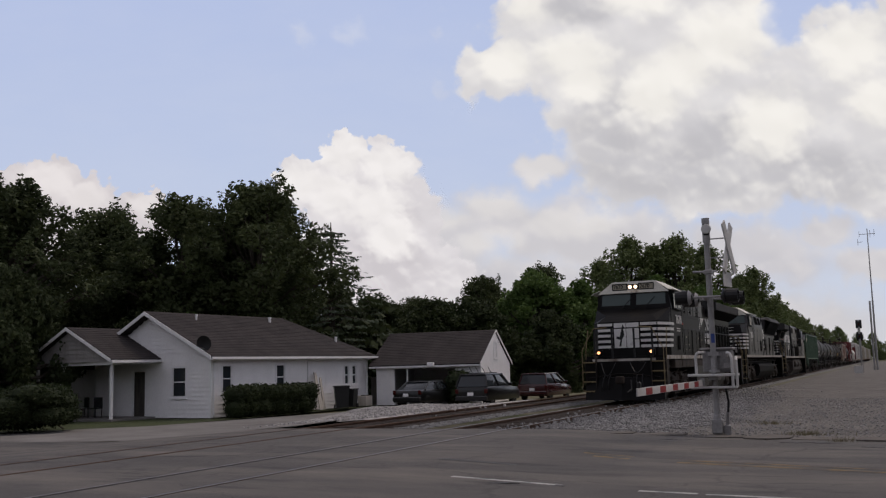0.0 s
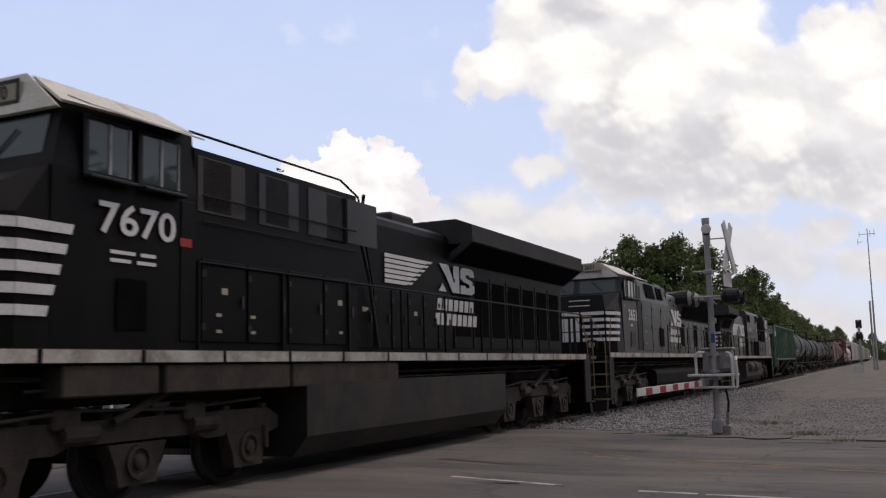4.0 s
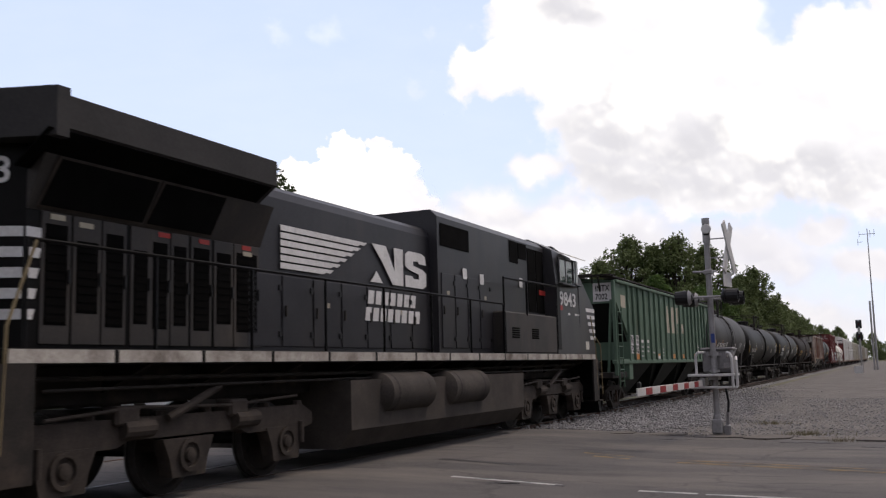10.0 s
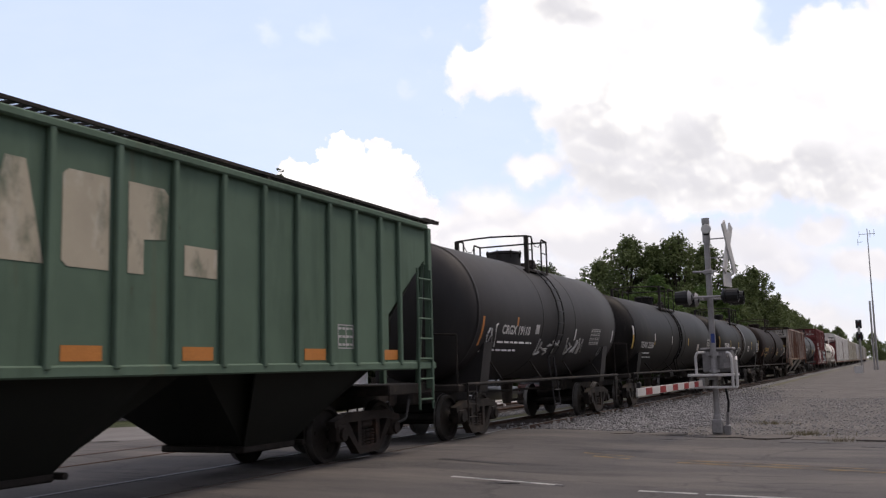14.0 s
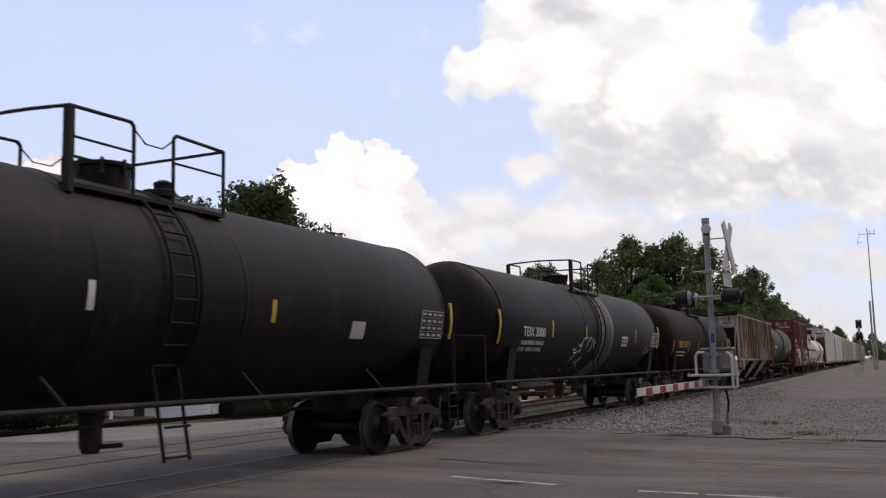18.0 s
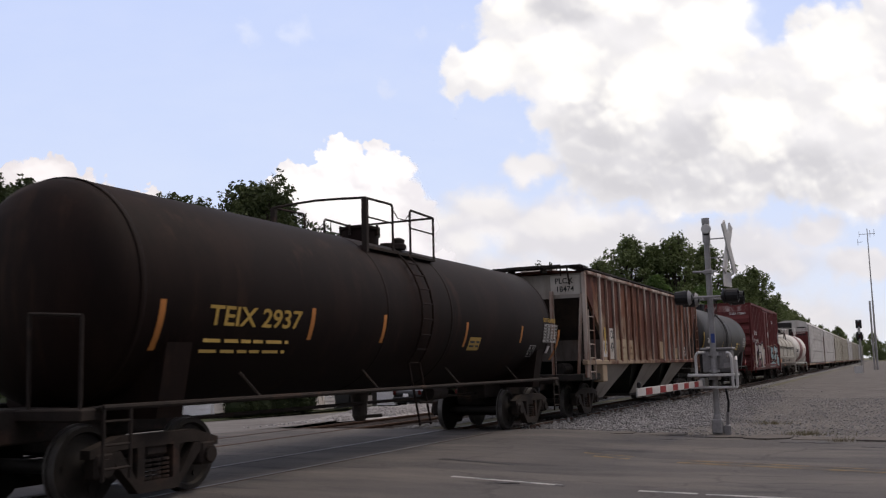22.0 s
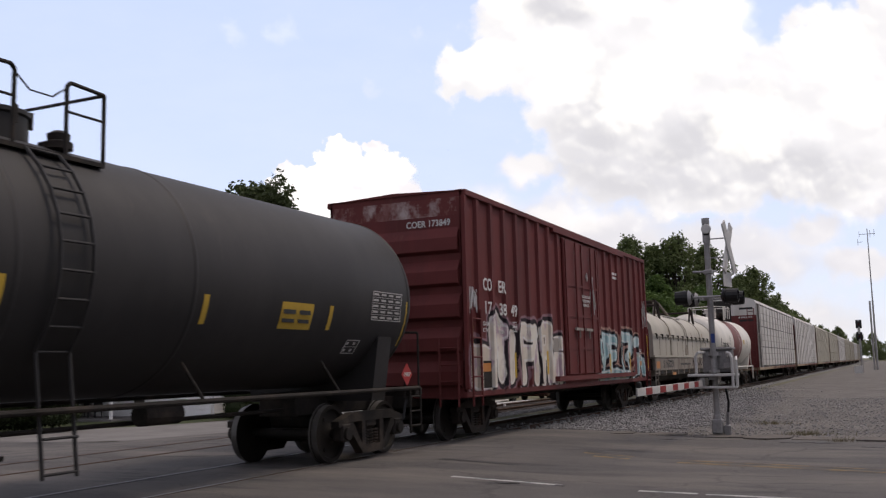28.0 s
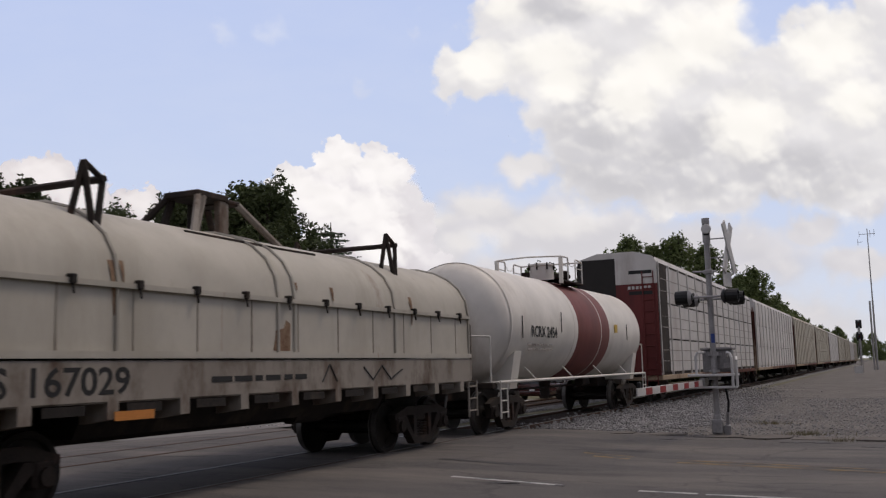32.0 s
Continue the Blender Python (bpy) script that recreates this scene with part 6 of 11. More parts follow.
        for k in (-0.7, -0.5, 0.5, 0.7):
            hose = Shape().pipe([(k * (1 + 0.02 * q), y + d * (0.8 - 0.3 * math.sin(q * 0.45)), 1.05 - 0.1 * q + 0.03 * math.sin(q)) for q in range(7)], 0.022)
            part("brake_hose", hose, SIGNAL_BLACK, t)
    coupler(t, L)


def hood_doors(t, x, y0, y1, z0, z1, n, M, L, grille=0, paint=None):
    """Doors with frames and handles along a hood side, some with dark louvres."""
    for k in range(n):
        a, b = y0 + (y1 - y0) * k / n + 0.03, y0 + (y1 - y0) * (k + 1) / n - 0.03
        for sx in (-1, 1):
            d = Shape().box(*sorted((sx * x, sx * (x + 0.02))), a, b, z0, z1, 0.006)
            door = part("hood_door", flip(d, L) if M else d, paint or LOCO, t)
            hd = Shape().box(*sorted((sx * (x + 0.02), sx * (x + 0.045))), b - 0.1, b - 0.06, (z0 + z1) / 2 - 0.08, (z0 + z1) / 2 + 0.08)
            part("latch", flip(hd, L) if M else hd, LOCO_DUSTY, door)
            if (sx > 0) != M:
                for hz_ in (z0 + 0.18, z1 - 0.18):
                    hg = Shape().box(*sorted((sx * (x + 0.02), sx * (x + 0.04))), a - 0.02, a + 0.05, hz_ - 0.04, hz_ + 0.04)
                    part("hinge", flip(hg, L) if M else hg, SIGNAL_BLACK, door)
                if (k * 7 + int(y0 * 3)) % 3 == 0:
                    lb = Shape().box(*sorted((sx * (x + 0.021), sx * (x + 0.024))), (a + b) / 2 - 0.06, (a + b) / 2 + 0.06, z1 - 0.42, z1 - 0.34)
                    part("small_label", flip(lb, L) if M else lb, PALE_LABEL, door, "small pale warning label")
            if grille and k % grille == 0:
                g = Shape().box(*sorted((sx * (x + 0.02), sx * (x + 0.026))), a + 0.08, b - 0.08, z0 + 0.25, z1 - 0.1)
                part("louvre", flip(g, L) if M else g, GRILLE, door)


def radiator_side(t, deck):
    """Louvred doors below two slanting dark screens, on the side that the consist shows."""
    for a, b, z0, z1 in ((2.84, 3.14, 2.0, 3.07), (3.27, 3.58, 2.14, 2.93), (3.7, 3.97, 2.0, 3.06), (4.14, 4.37, 2.05, 2.92), (4.46, 4.71, 2.0, 3.05), (4.83, 5.06, 2.05, 3.04), (5.2, 5.51, 2.0, 3.06), (5.66, 5.96, 2.1, 3.04), (6.08, 6.54, 2.0, 3.08)):
        door = part("hood_door", Shape().box(1.02, 1.036, a - 0.05, b + 0.05, deck + 0.06, 3.2, 0.006), LOCO_DUSTY, t)
        lv = Shape().box(1.036, 1.04, a, b, z0, z1)
        for k in range(int((z1 - z0) / 0.09)):
            lv.box(1.04, 1.048, a + 0.01, b - 0.01, z0 + 0.03 + k * 0.09, z0 + 0.06 + k * 0.09)
        part("louvre", lv, GRILLE, door)
        part("latch", Shape().box(1.036, 1.06, b + 0.01, b + 0.04, 2.45, 2.6), SIGNAL_BLACK, door)
    for y, z, mat in ((2.9, 3.12, PALE_LABEL), (3.3, 3.08, PALE_LABEL), (4.55, 3.12, RED_DECAL), (5.3, 3.12, RED_DECAL), (6.2, 3.13, RED_DECAL), (6.22, 3.05, PALE_LABEL)):
        part("small_label", Shape().box(1.037, 1.042, y, y + 0.2, z, z + 0.06), mat, t, "small warning label")
    shelf = Shape().prism([(0.9, 3.2), (1.03, 3.2), (1.27, 3.76), (0.9, 3.76)], 2.6, 6.62)
    part("screen_housing", shelf, LOCO_DUSTY, t, "slanting housing of the radiator screens")
    at = lambda y, f, lift: (1.03 + 0.24 * f + lift, y, 3.2 + 0.56 * f - lift * 0.4)
    for y0, y1 in ((2.72, 4.22), (4.3, 5.48)):
        fr = part("screen_frame", Shape().plate([at(y0 - 0.03, 0.05, 0.008), at(y1 + 0.03, 0.05, 0.008), at(y1 + 0.08, 0.99, 0.008), at(y0 + 0.06, 0.99, 0.008)], 0.01, (1, 0, -0.4)), LOCO_TRUCK, t)
        part("radiator_mesh", Shape().plate([at(y0, 0.1, 0.02), at(y1, 0.1, 0.02), at(y1 + 0.06, 0.95, 0.02), at(y0 + 0.1, 0.95, 0.02)], 0.01, (1, 0, -0.4)), GRILLE, fr)


def cab_windows(t, x, spec, M, L, wall=LOCO):
    for y0, y1, z0, z1 in spec:
        for sx in (-1, 1):
            f = Shape().box(*sorted((sx * x, sx * (x + 0.03))), y0 - 0.05, y1 + 0.05, z0 - 0.05, z1 + 0.05, 0.01)
            g = Shape().box(*sorted((sx * (x + 0.03), sx * (x + 0.036))), y0, y1, z0, z1)
            if M:
                flip(f, L), flip(g, L)
            fr = part("window_frame", f, SIGNAL_BLACK, t, "dark cab window frame")
            part("pane", g, CAB_GLASS, fr)
            for ya, yb in (((y0 + y1) / 2 - 0.02, (y0 + y1) / 2 + 0.02), (y1 - 0.02, y1)):
                sash = Shape().box(*sorted((sx * (x + 0.032), sx * (x + 0.05))), ya, yb, z0, z1)
                part("sash", flip(sash, L) if M else sash, GALV, fr, "pale sliding sash")
            sill = Shape().box(*sorted((sx * (x + 0.01), sx * (x + 0.14))), y0 - 0.05, y1 + 0.05, z0 - 0.09, z0 - 0.05, 0.01)
            part("arm_rest", flip(sill, L) if M else sill, SIGNAL_BLACK, fr)


def sunshade(t, x, y0, y1, z, M, L):
    for sx in (-1, 1):
        s = Shape().plate([(sx * x, y0, z), (sx * (x + 0.32), y0, z - 0.14), (sx * (x + 0.32), y1, z - 0.14), (sx * x, y1, z)], 0.02, (0, 0, 1))
        part("sunshade", flip(s, L) if M else s, CREAM, t, "pale sunshade over the cab window")


def ge_loco(y0, number, M, L, rad, label):
    """A GE road engine. M: it runs with its long hood leading."""
    t = start("locomotive", label, y0, "locomotive", "engines of the freight train")
    deck = 1.74
    F = (lambda s: flip(s, L)) if M else (lambda s: s)
    loco_frame(t, L, deck, M, (7.3, 15.0, "ge") if not M else (L - 14.6, L - 7.0, "ge"), LOCO_DUSTY, 0.8 if M else 0.0)
    steel = LOCO_TRUCK
    loco_truck(t, 5.0 if M else 4.35, steel)
    loco_truck(t, L - (4.05 if M else 4.35), steel)
    # nose and cab
    c0, c1 = (2.42, 4.42) if M else (2.72, 4.9)
    if M:
        nose = Shape().prism([(1.0, deck), (1.0, 2.95), (1.08, 3.05), (2.2, 3.78), (c0, 3.84), (c0, deck)], -1.49, 1.49, "x")
    else:
        nose = Shape().add([(-1.15, 1.55, deck), (1.15, 1.55, deck), (1.15, 1.62, 3.05), (-1.15, 1.62, 3.05), (-1.5, 2.3, deck), (1.5, 2.3, deck), (1.48, 2.3, 3.05), (-1.48, 2.3, 3.05), (-0.9, 2.0, 3.3), (0.9, 2.0, 3.3), (1.45, 2.72, 3.6), (-1.45, 2.72, 3.6), (1.5, 2.72, deck), (-1.5, 2.72, deck)],
                           [(0, 1, 2, 3), (1, 5, 6, 2), (4, 0, 3, 7), (3, 2, 9, 8), (2, 6, 10, 9), (7, 3, 8, 11), (8, 9, 10, 11), (5, 12, 10, 6), (13, 4, 7, 11), (12, 13, 11, 10), (0, 4, 13, 12, 5, 1)])
    part("nose", F(nose), LOCO_FADED if M else LOCO, t, "black wide nose")
    cab = Shape().add([(-1.5, c0, deck), (1.5, c0, deck), (1.5, c1, deck), (-1.5, c1, deck), (-1.47, c0, 3.6), (1.47, c0, 3.6), (1.5, c1, 3.6), (-1.5, c1, 3.6), (-1.36, c0 + 0.23, 4.32), (1.36, c0 + 0.23, 4.32), (1.42, c1, 4.36), (-1.42, c1, 4.36), (-0.8, c0 + 0.33, 4.66), (0.8, c0 + 0.33, 4.66), (0.8, c1, 4.68), (-0.8, c1, 4.68)],
                      [(0, 1, 2, 3), (0, 1, 5, 4), (1, 2, 6, 5), (3, 0, 4, 7), (4, 5, 9, 8), (5, 6, 10, 9), (7, 4, 8, 11), (8, 9, 13, 12), (9, 10, 14, 13), (11, 8, 12, 15), (12, 13, 14, 15), (2, 3, 7, 6), (6, 7, 11, 10), (10, 11, 15, 14)])
    part("cab", F(cab), LOCO if not M else LOCO_FADED, t, "black crew cab")
    brow = Shape().plate([(-1.42, c0 + 0.14, 4.22), (1.42, c0 + 0.14, 4.22), (0.84, c0 + 0.26, 4.68), (-0.84, c0 + 0.26, 4.68)], 0.05, (0, -1, 0.3))
    brow.plate([(1.37, c0 + 0.18, 4.3), (1.42, c1, 4.36), (0.85, c1, 4.68), (0.85, c0 + 0.28, 4.66)], 0.03, (0.5, 0, 1))
    part("cab_brow", F(brow), LOCO_ROOF if M else CREAM, t, "pale panel above the windshield")
    for x0, x1 in ((-1.28, -0.12), (0.12, 1.28)):
        ws = Shape().plate([(x0, c0 + 0.045, 3.66), (x1, c0 + 0.045, 3.66), (x1 * 0.98, c0 + 0.18, 4.18), (x0 * 0.98, c0 + 0.18, 4.18)], 0.02, (0, -1, 0.25))
        part("windshield", F(ws), CAB_GLASS, t, "dark windshield pane")
    for x in (-0.45, 0.45):
        w = Shape().rod((x, c0, 3.62), (x + 0.4, c0 + 0.1, 4.05), 0.012)
        part("wiper", F(w), SIGNAL_BLACK, t)
    for x in (-0.82, 0.24):
        nb = part("number_board", F(Shape().box(x, x + 0.58, c0 + 0.12, c0 + 0.24, 4.36, 4.6, 0.01)), BOARD, t, "dull dark number board")
        part("board_frame", F(Shape().box(x - 0.01, x + 0.59, c0 + 0.112, c0 + 0.122, 4.345, 4.385).box(x - 0.01, x + 0.59, c0 + 0.112, c0 + 0.122, 4.575, 4.615).box(x - 0.02, x + 0.02, c0 + 0.112, c0 + 0.122, 4.345, 4.615).box(x + 0.56, x + 0.6, c0 + 0.112, c0 + 0.122, 4.345, 4.615)), SIGNAL_BLACK, nb)
    hl = part("headlight", F(Shape().box(-0.22, 0.22, c0 + 0.12, c0 + 0.25, 4.36, 4.58, 0.02)), SIGNAL_BLACK, t)
    for x in (-0.11, 0.11):
        part("lens", F(Shape().lathe([(-0.03, 0.062), (0.0, 0.07), (0.02, 0.065)], "y", (x, c0 + 0.11, 4.47), 14)), LAMP_OFF if M else LAMP_ON, hl, "" if M else "lit headlight")
    for x in (-1.0, 1.0):
        dl = part("ditch_light", F(Shape().box(x - 0.13, x + 0.13, 1.05, 1.3, deck + 0.02, deck + 0.26, 0.03)), LOCO, t)
        part("lens", F(Shape().lathe([(-0.03, 0.05), (0.0, 0.058)], "y", (x, 1.04, deck + 0.14), 14)), LAMP_OFF if M else DITCH_ON, dl, "" if M else "lit ditch light")
    if not M:
        stripes(t, 0, 1.545, 1.14, 2.05, 3.0, 5, M, L)
    cab_windows(t, 1.49, ((2.56, 2.95, 3.62, 4.18), (3.1, 4.15, 3.58, 4.15)) if M else ((3.15, 3.75, 3.6, 4.15), (3.95, 4.55, 3.6, 4.15)), M, L)
    sunshade(t, 1.42, 2.5 if M else 2.95, 3.7 if M else 4.75, 4.36, M, L)
    for x in (-1.515, 1.49):
        part("cab_door", F(Shape().box(x, x + 0.025, c1 - 0.28, c1 - 0.02, deck + 0.1, 3.5, 0.005)), LOCO, t)
    # auxiliary cab with blower louvres
    AX, AY, AZ = (1.2, 10.75, 4.4) if M else (1.47, 8.8, 4.2)
    aux = Shape().prism([(-AX, deck), (AX, deck), (AX, AZ), (AX * (0.88 if M else 0.62), AZ + (0.14 if M else 0.2)), (-AX * (0.88 if M else 0.62), AZ + (0.14 if M else 0.2)), (-AX, AZ)], c1, AY)
    if M:
        for sx in (-1, 1):
            part("battery_box", F(Shape().box(*sorted((sx * 1.03, sx * 1.5)), 4.45, 7.98, deck, 2.66, 0.03)), LOCO_DUSTY, t, "dusty low equipment box on the walkway")
            for yy in (5.85, 7.15):
                lv = Shape()
                for k in range(5):
                    lv.box(*sorted((sx * 1.5, sx * 1.512)), yy, yy + 0.45, 2.08 + 0.05 * k, 2.11 + 0.05 * k)
                part("box_louvre", F(lv), GRILLE, t)
            part("box_rail", F(Shape().pipe([(sx * 1.5, 8.05, deck), (sx * 1.5, 8.05, 3.38), (sx * 1.5, 4.45, 3.42)], 0.025).rod((sx * 1.5, 6.6, 2.6), (sx * 1.5, 6.6, 3.4), 0.025)), LOCO, t, "dark handrail on the equipment box")
    part("equipment_cab", F(aux), LOCO_FADED if M else LOCO, t)
    # with M, the first two are dark plates for the shaded gap behind the cab
    for y, z0, z1 in (((4.5, 2.75, 4.3), (5.1, 2.75, 4.3), (6.3, 3.85, 4.36), (5.72, 3.98, 4.36), (9.22, 3.83, 4.28)) if M else ((5.05, 3.45, 4.1), (6.35, 3.45, 4.1), (7.9, 3.4, 4.1))):
        for sx in (-1, 1):
            part("louvre_gap_plate", F(Shape().box(*sorted((sx * AX, sx * (AX + 0.012))), y, y + (1.41 if y > 8.5 else 0.55), z0, z1)), GRILLE, t, "dark plate for louvres and for the shaded cab gap")
    hood_doors(t, AX, 8.1 if M else 5.0, AY - 0.1, deck + 0.1, 3.3 if M else 2.85, 4, M, L, 0, LOCO_FADED if M else LOCO)
    if not M:
        for sx in (-1, 1):
            part("side_grab", Shape().pipe([(sx * 1.52, 5.0, 3.62), (sx * 1.52, 8.7, 3.62)], 0.014).pipe([(sx * 1.52, 5.0, 3.3), (sx * 1.52, 8.7, 3.3)], 0.012), LOCO, t)
        part("side_hatch", Shape().box(1.47, 1.49, 2.9, 3.5, deck + 0.1, 2.62, 0.01), LOCO, t)
        for y_0, y_1 in ((2.9, 4.3), (4.4, 6.9), (6.95, 10.1)):
            part("skirt_box", Shape().box(1.2, 1.5, y_0, y_1, 1.24, deck - 0.17, 0.02), LOCO_TRUCK, t, "dusty brown equipment box under the sill")
        for y_, z_ in ((5.3, 2.15), (6.0, 2.15), (5.3, 1.95), (6.0, 1.95), (8.2, 2.0), (9.0, 2.4)):
            part("small_label", Shape().box(1.492, 1.497, y_, y_ + 0.1, z_, z_ + 0.04), PALE_LABEL, t)
        part("air_line", Shape().pipe([(1.5, 9.0, 4.25), (1.2, 9.35, 3.7), (1.12, 9.8, 3.0), (1.12, 10.1, 1.8)], 0.03), SIGNAL_BLACK, t, "black hose down the hood side")
        for y_ in (4.95, 6.2, 7.4, 8.5):
            part("upper_panel", Shape().box(1.472, 1.482, y_, y_ + 0.95, 3.42, 4.12, 0.006), LOCO_DUSTY if y_ < 6 else LOCO_FADED, t, "faded upper hood panel")
        part("side_vent", Shape().box(1.515, 1.522, 3.6, 4.05, 1.95, 2.5), GRILLE, t)
    part("roof_grab", F(Shape().pipe([(1.3, 5.0, 4.45), (1.3, 8.6, 4.45), (1.45, 8.9, 4.2), (1.42, 9.4, 2.8)], 0.018)), LOCO, t)
    hood = Shape().prism([(-1.02, deck), (1.02, deck), (1.02, 3.98), (0.98, 4.1), (0.88, 4.18), (0.7, 4.22), (-0.7, 4.22), (-0.88, 4.18), (-0.98, 4.1), (-1.02, 3.98)], AY - 0.1, rad + 0.2)
    part("engine_hood", F(hood), LOCO if not M else LOCO_FADED, t)
    ex = Shape().box(-0.45, 0.45, rad - 1.4, rad - 0.4, 4.18, 4.5, 0.05)
    part("exhaust_stack", F(ex), LOCO_ROOF, t)
    hood_doors(t, 1.02, AY, rad, deck + 0.08, 2.85, 7, M, L, 0, LOCO_FADED if M else LOCO)
    part("horn", F(Shape().rod((0.2, rad - 2.6, 4.3), (0.2, rad - 2.2, 4.32), 0.05, 8, 0.1).rod((-0.1, rad - 2.6, 4.3), (-0.1, rad - 2.2, 4.32), 0.05, 8, 0.1)), LOCO_ROOF, t)
    # radiator section with broad overhanging wings
    r0, r1 = rad, L - (2.6 if M else 1.75)
    body = Shape().prism([(-1.02, deck), (1.02, deck), (1.02, 3.75), (1.3, 3.95), (-1.3, 3.95), (-1.02, 3.75)], r0, r1)
    if M:
        body.prism([(-1.02, r1 - 0.05), (1.02, r1 - 0.05), (1.02, r1), (0.25, r1 + 0.5), (-0.25, r1 + 0.5), (-1.02, r1)], deck, 3.9, "z")
    part("radiator_hood", F(body), LOCO, t)
    wing = Shape().prism([(-1.02, 3.6), (-1.55, 3.98), (-1.55, 4.32), (-1.2, 4.46), (1.2, 4.46), (1.55, 4.32), (1.55, 3.98), (1.02, 3.6)], r0, r1 + (0.0 if M else 0.35))
    if M:
        wing.prism([(-1.55, r1 - 0.05), (1.55, r1 - 0.05), (1.55, r1 + 0.12), (0.4, r1 + 0.5), (-0.4, r1 + 0.5), (-1.55, r1 + 0.12)], 3.88, 4.4, "z")
    part("radiator_wing", F(wing), LOCO_ROOF, t, "broad overhanging radiator housing")
    for sx in (-1, 1):
        under = Shape().plate([(sx * 1.05, r0 + 0.1, 3.615), (sx * 1.52, r0 + 0.1, 3.955), (sx * 1.52, r1 + 0.2, 3.955), (sx * 1.05, r1 + 0.2, 3.615)], 0.012, (sx * 0.6, 0, -1))
        part("radiator_screen", F(under), GRILLE, t)
    if M:
        radiator_side(t, deck)
    else:
        hood_doors(t, 1.02, r0 + 0.1, r1 - 0.2, deck + 0.1, 3.4, 7, M, L, 1)
    end = r1 + (0.5 if M else 0.0)
    s = Shape()
    hgt = 0.96 / 9
    back = lambda x: end - (0.5 * max(0.0, abs(x) - 0.25) / 0.77 if M else 0.0)
    for k in range(5):
        a = 2.05 + 2 * k * hgt
        for x0, x1 in ((-1.0, -0.36), (0.36, 1.0)):
            s.plate([(x0, back(x0), a), (x1, back(x1), a), (x1, back(x1), a + hgt), (x0, back(x0), a + hgt)], 0.008, ((0.5 if x0 > 0 else -0.5) if M else 0, 1, 0))
    for x0, x1 in ((-0.34, -0.25), (-0.25, 0.25), (0.25, 0.34)):
        s.plate([(x0, back(x0), 2.05), (x1, back(x1), 2.05), (x1, back(x1), 3.01), (x0, back(x0), 3.01)], 0.008, (0, 1, 0))
    es = part("end_stripes", F(s), DECAL, t, "white stripes on the hood end")
    h = Shape().prism([(-0.1, 2.11), (0.02, 2.35), (-0.16, 2.47), (-0.2, 2.65), (-0.05, 2.6), (0.0, 2.77), (0.12, 2.96), (0.2, 2.85), (0.1, 2.76), (0.16, 2.41), (0.1, 2.17), (0.0, 2.11)], end + 0.009, end + 0.014)
    part("emblem", F(h), SIGNAL_BLACK, es)
    rl = part("rear_headlight", F(Shape().box(-0.16, 0.16, end, end + 0.12, 3.75, 4.2, 0.02)), LOCO, t)
    for z in (3.86, 4.08):
        part("lens", F(Shape().rod((0, end + 0.12, z), (0, end + 0.14, z), 0.09, 14)), LAMP_OFF, rl)
    handrail(t, L, 8.1 if M else 4.95, L - (2.2 if M else 1.5), deck, 2.8, M)
    if not M:
        side_writing("road_number", number, 0.33, 1.52, 3.3, 2.98, DECAL, t, "white road number " + number, 1.3)
        bars("data_stencil", t, 1.51, 3.5, 4.2, 2.8, 2, 0.04, 0.05, DECAL)
        for x in (-0.78, 0.28):
            end_writing("board_number", number, 0.15, x, 2.835, 4.41, SIGNAL_BLACK, t, "", 0.9)
        side_logo(t, 1.045, 10.5, 12.45, 12.72, 14.5, 12.62, 2.97, 0.55)
        side_stripes(t, 1.16, 1.6, 2.3, 2.05, 3.0, 5, 0.02, 1.5)
        side_stripes(t, 1.505, 2.29, 3.0, 2.05, 3.0, 5, 0.34)
        part("red_panel", Shape().box(1.515, 1.52, 4.6, 4.8, 2.95, 3.05), RED_DECAL, t)
    else:
        span_writing("road_number", number, 0.35, 1.505, 18.75, 20.11, 2.98, DECAL, t, "white road number " + number)
        for k in range(5):
            a = 2.14 + k * 0.19
            e = 21.43 - 0.32 * k / 4
            part("nose_stripe", Shape().prism([(e, a), (21.9, a), (21.9, a + 0.1), (e - 0.04, a + 0.1)], 1.492, 1.497, "x"), DECAL, t, "white painted nose stripe")
        bars("data_stencil", t, 1.503, 19.4, 19.6, 2.8, 1, 0.06, 0.05, DECAL)
        bars("data_stencil", t, 1.503, 20.0, 20.4, 2.8, 1, 0.05, 0.05, DECAL)
        part("pale_patch", Shape().box(1.492, 1.498, 20.95, 21.25, 1.86, 2.08), CREAM, t)
        for yy, zz in ((14.2, 3.2), (16.6, 3.3), (13.3, 3.25)):
            part("warning_label", Shape().box(1.222, 1.227, yy, yy + 0.2, zz, zz + 0.22), DECAL, t, "white warning label")
        plate_no = end_writing("end_number", number, 0.27, 0, 0, 0, DECAL, t, "white road number " + number, 0.98)
        plate_no.matrix_basis = pose(0.27, 2.1, 3.47, 0, 0, 33) @ plate_no.matrix_basis
        part("roof_hoop", Shape().pipe([(-0.35, 2.4, 4.42), (-0.3, 2.35, 4.62), (0.1, 2.3, 4.62), (0.15, 2.35, 4.42)], 0.016), SIGNAL_BLACK, t)
        side_logo(t, 1.045, 7.1, 9.65, 9.76, 11.94, 9.66, 2.95, 0.67)
        side_stripes(t, 1.024, 2.6, 2.8, 2.05, 3.01, 5, 0.1)
        part("red_panel", Shape().box(1.503, 1.508, 18.53, 18.98, 2.85, 2.97), RED_DECAL, t)
        part("red_panel", Shape().box(1.215, 1.221, 18.0, 18.5, 3.2, 3.32), RED_DECAL, t)
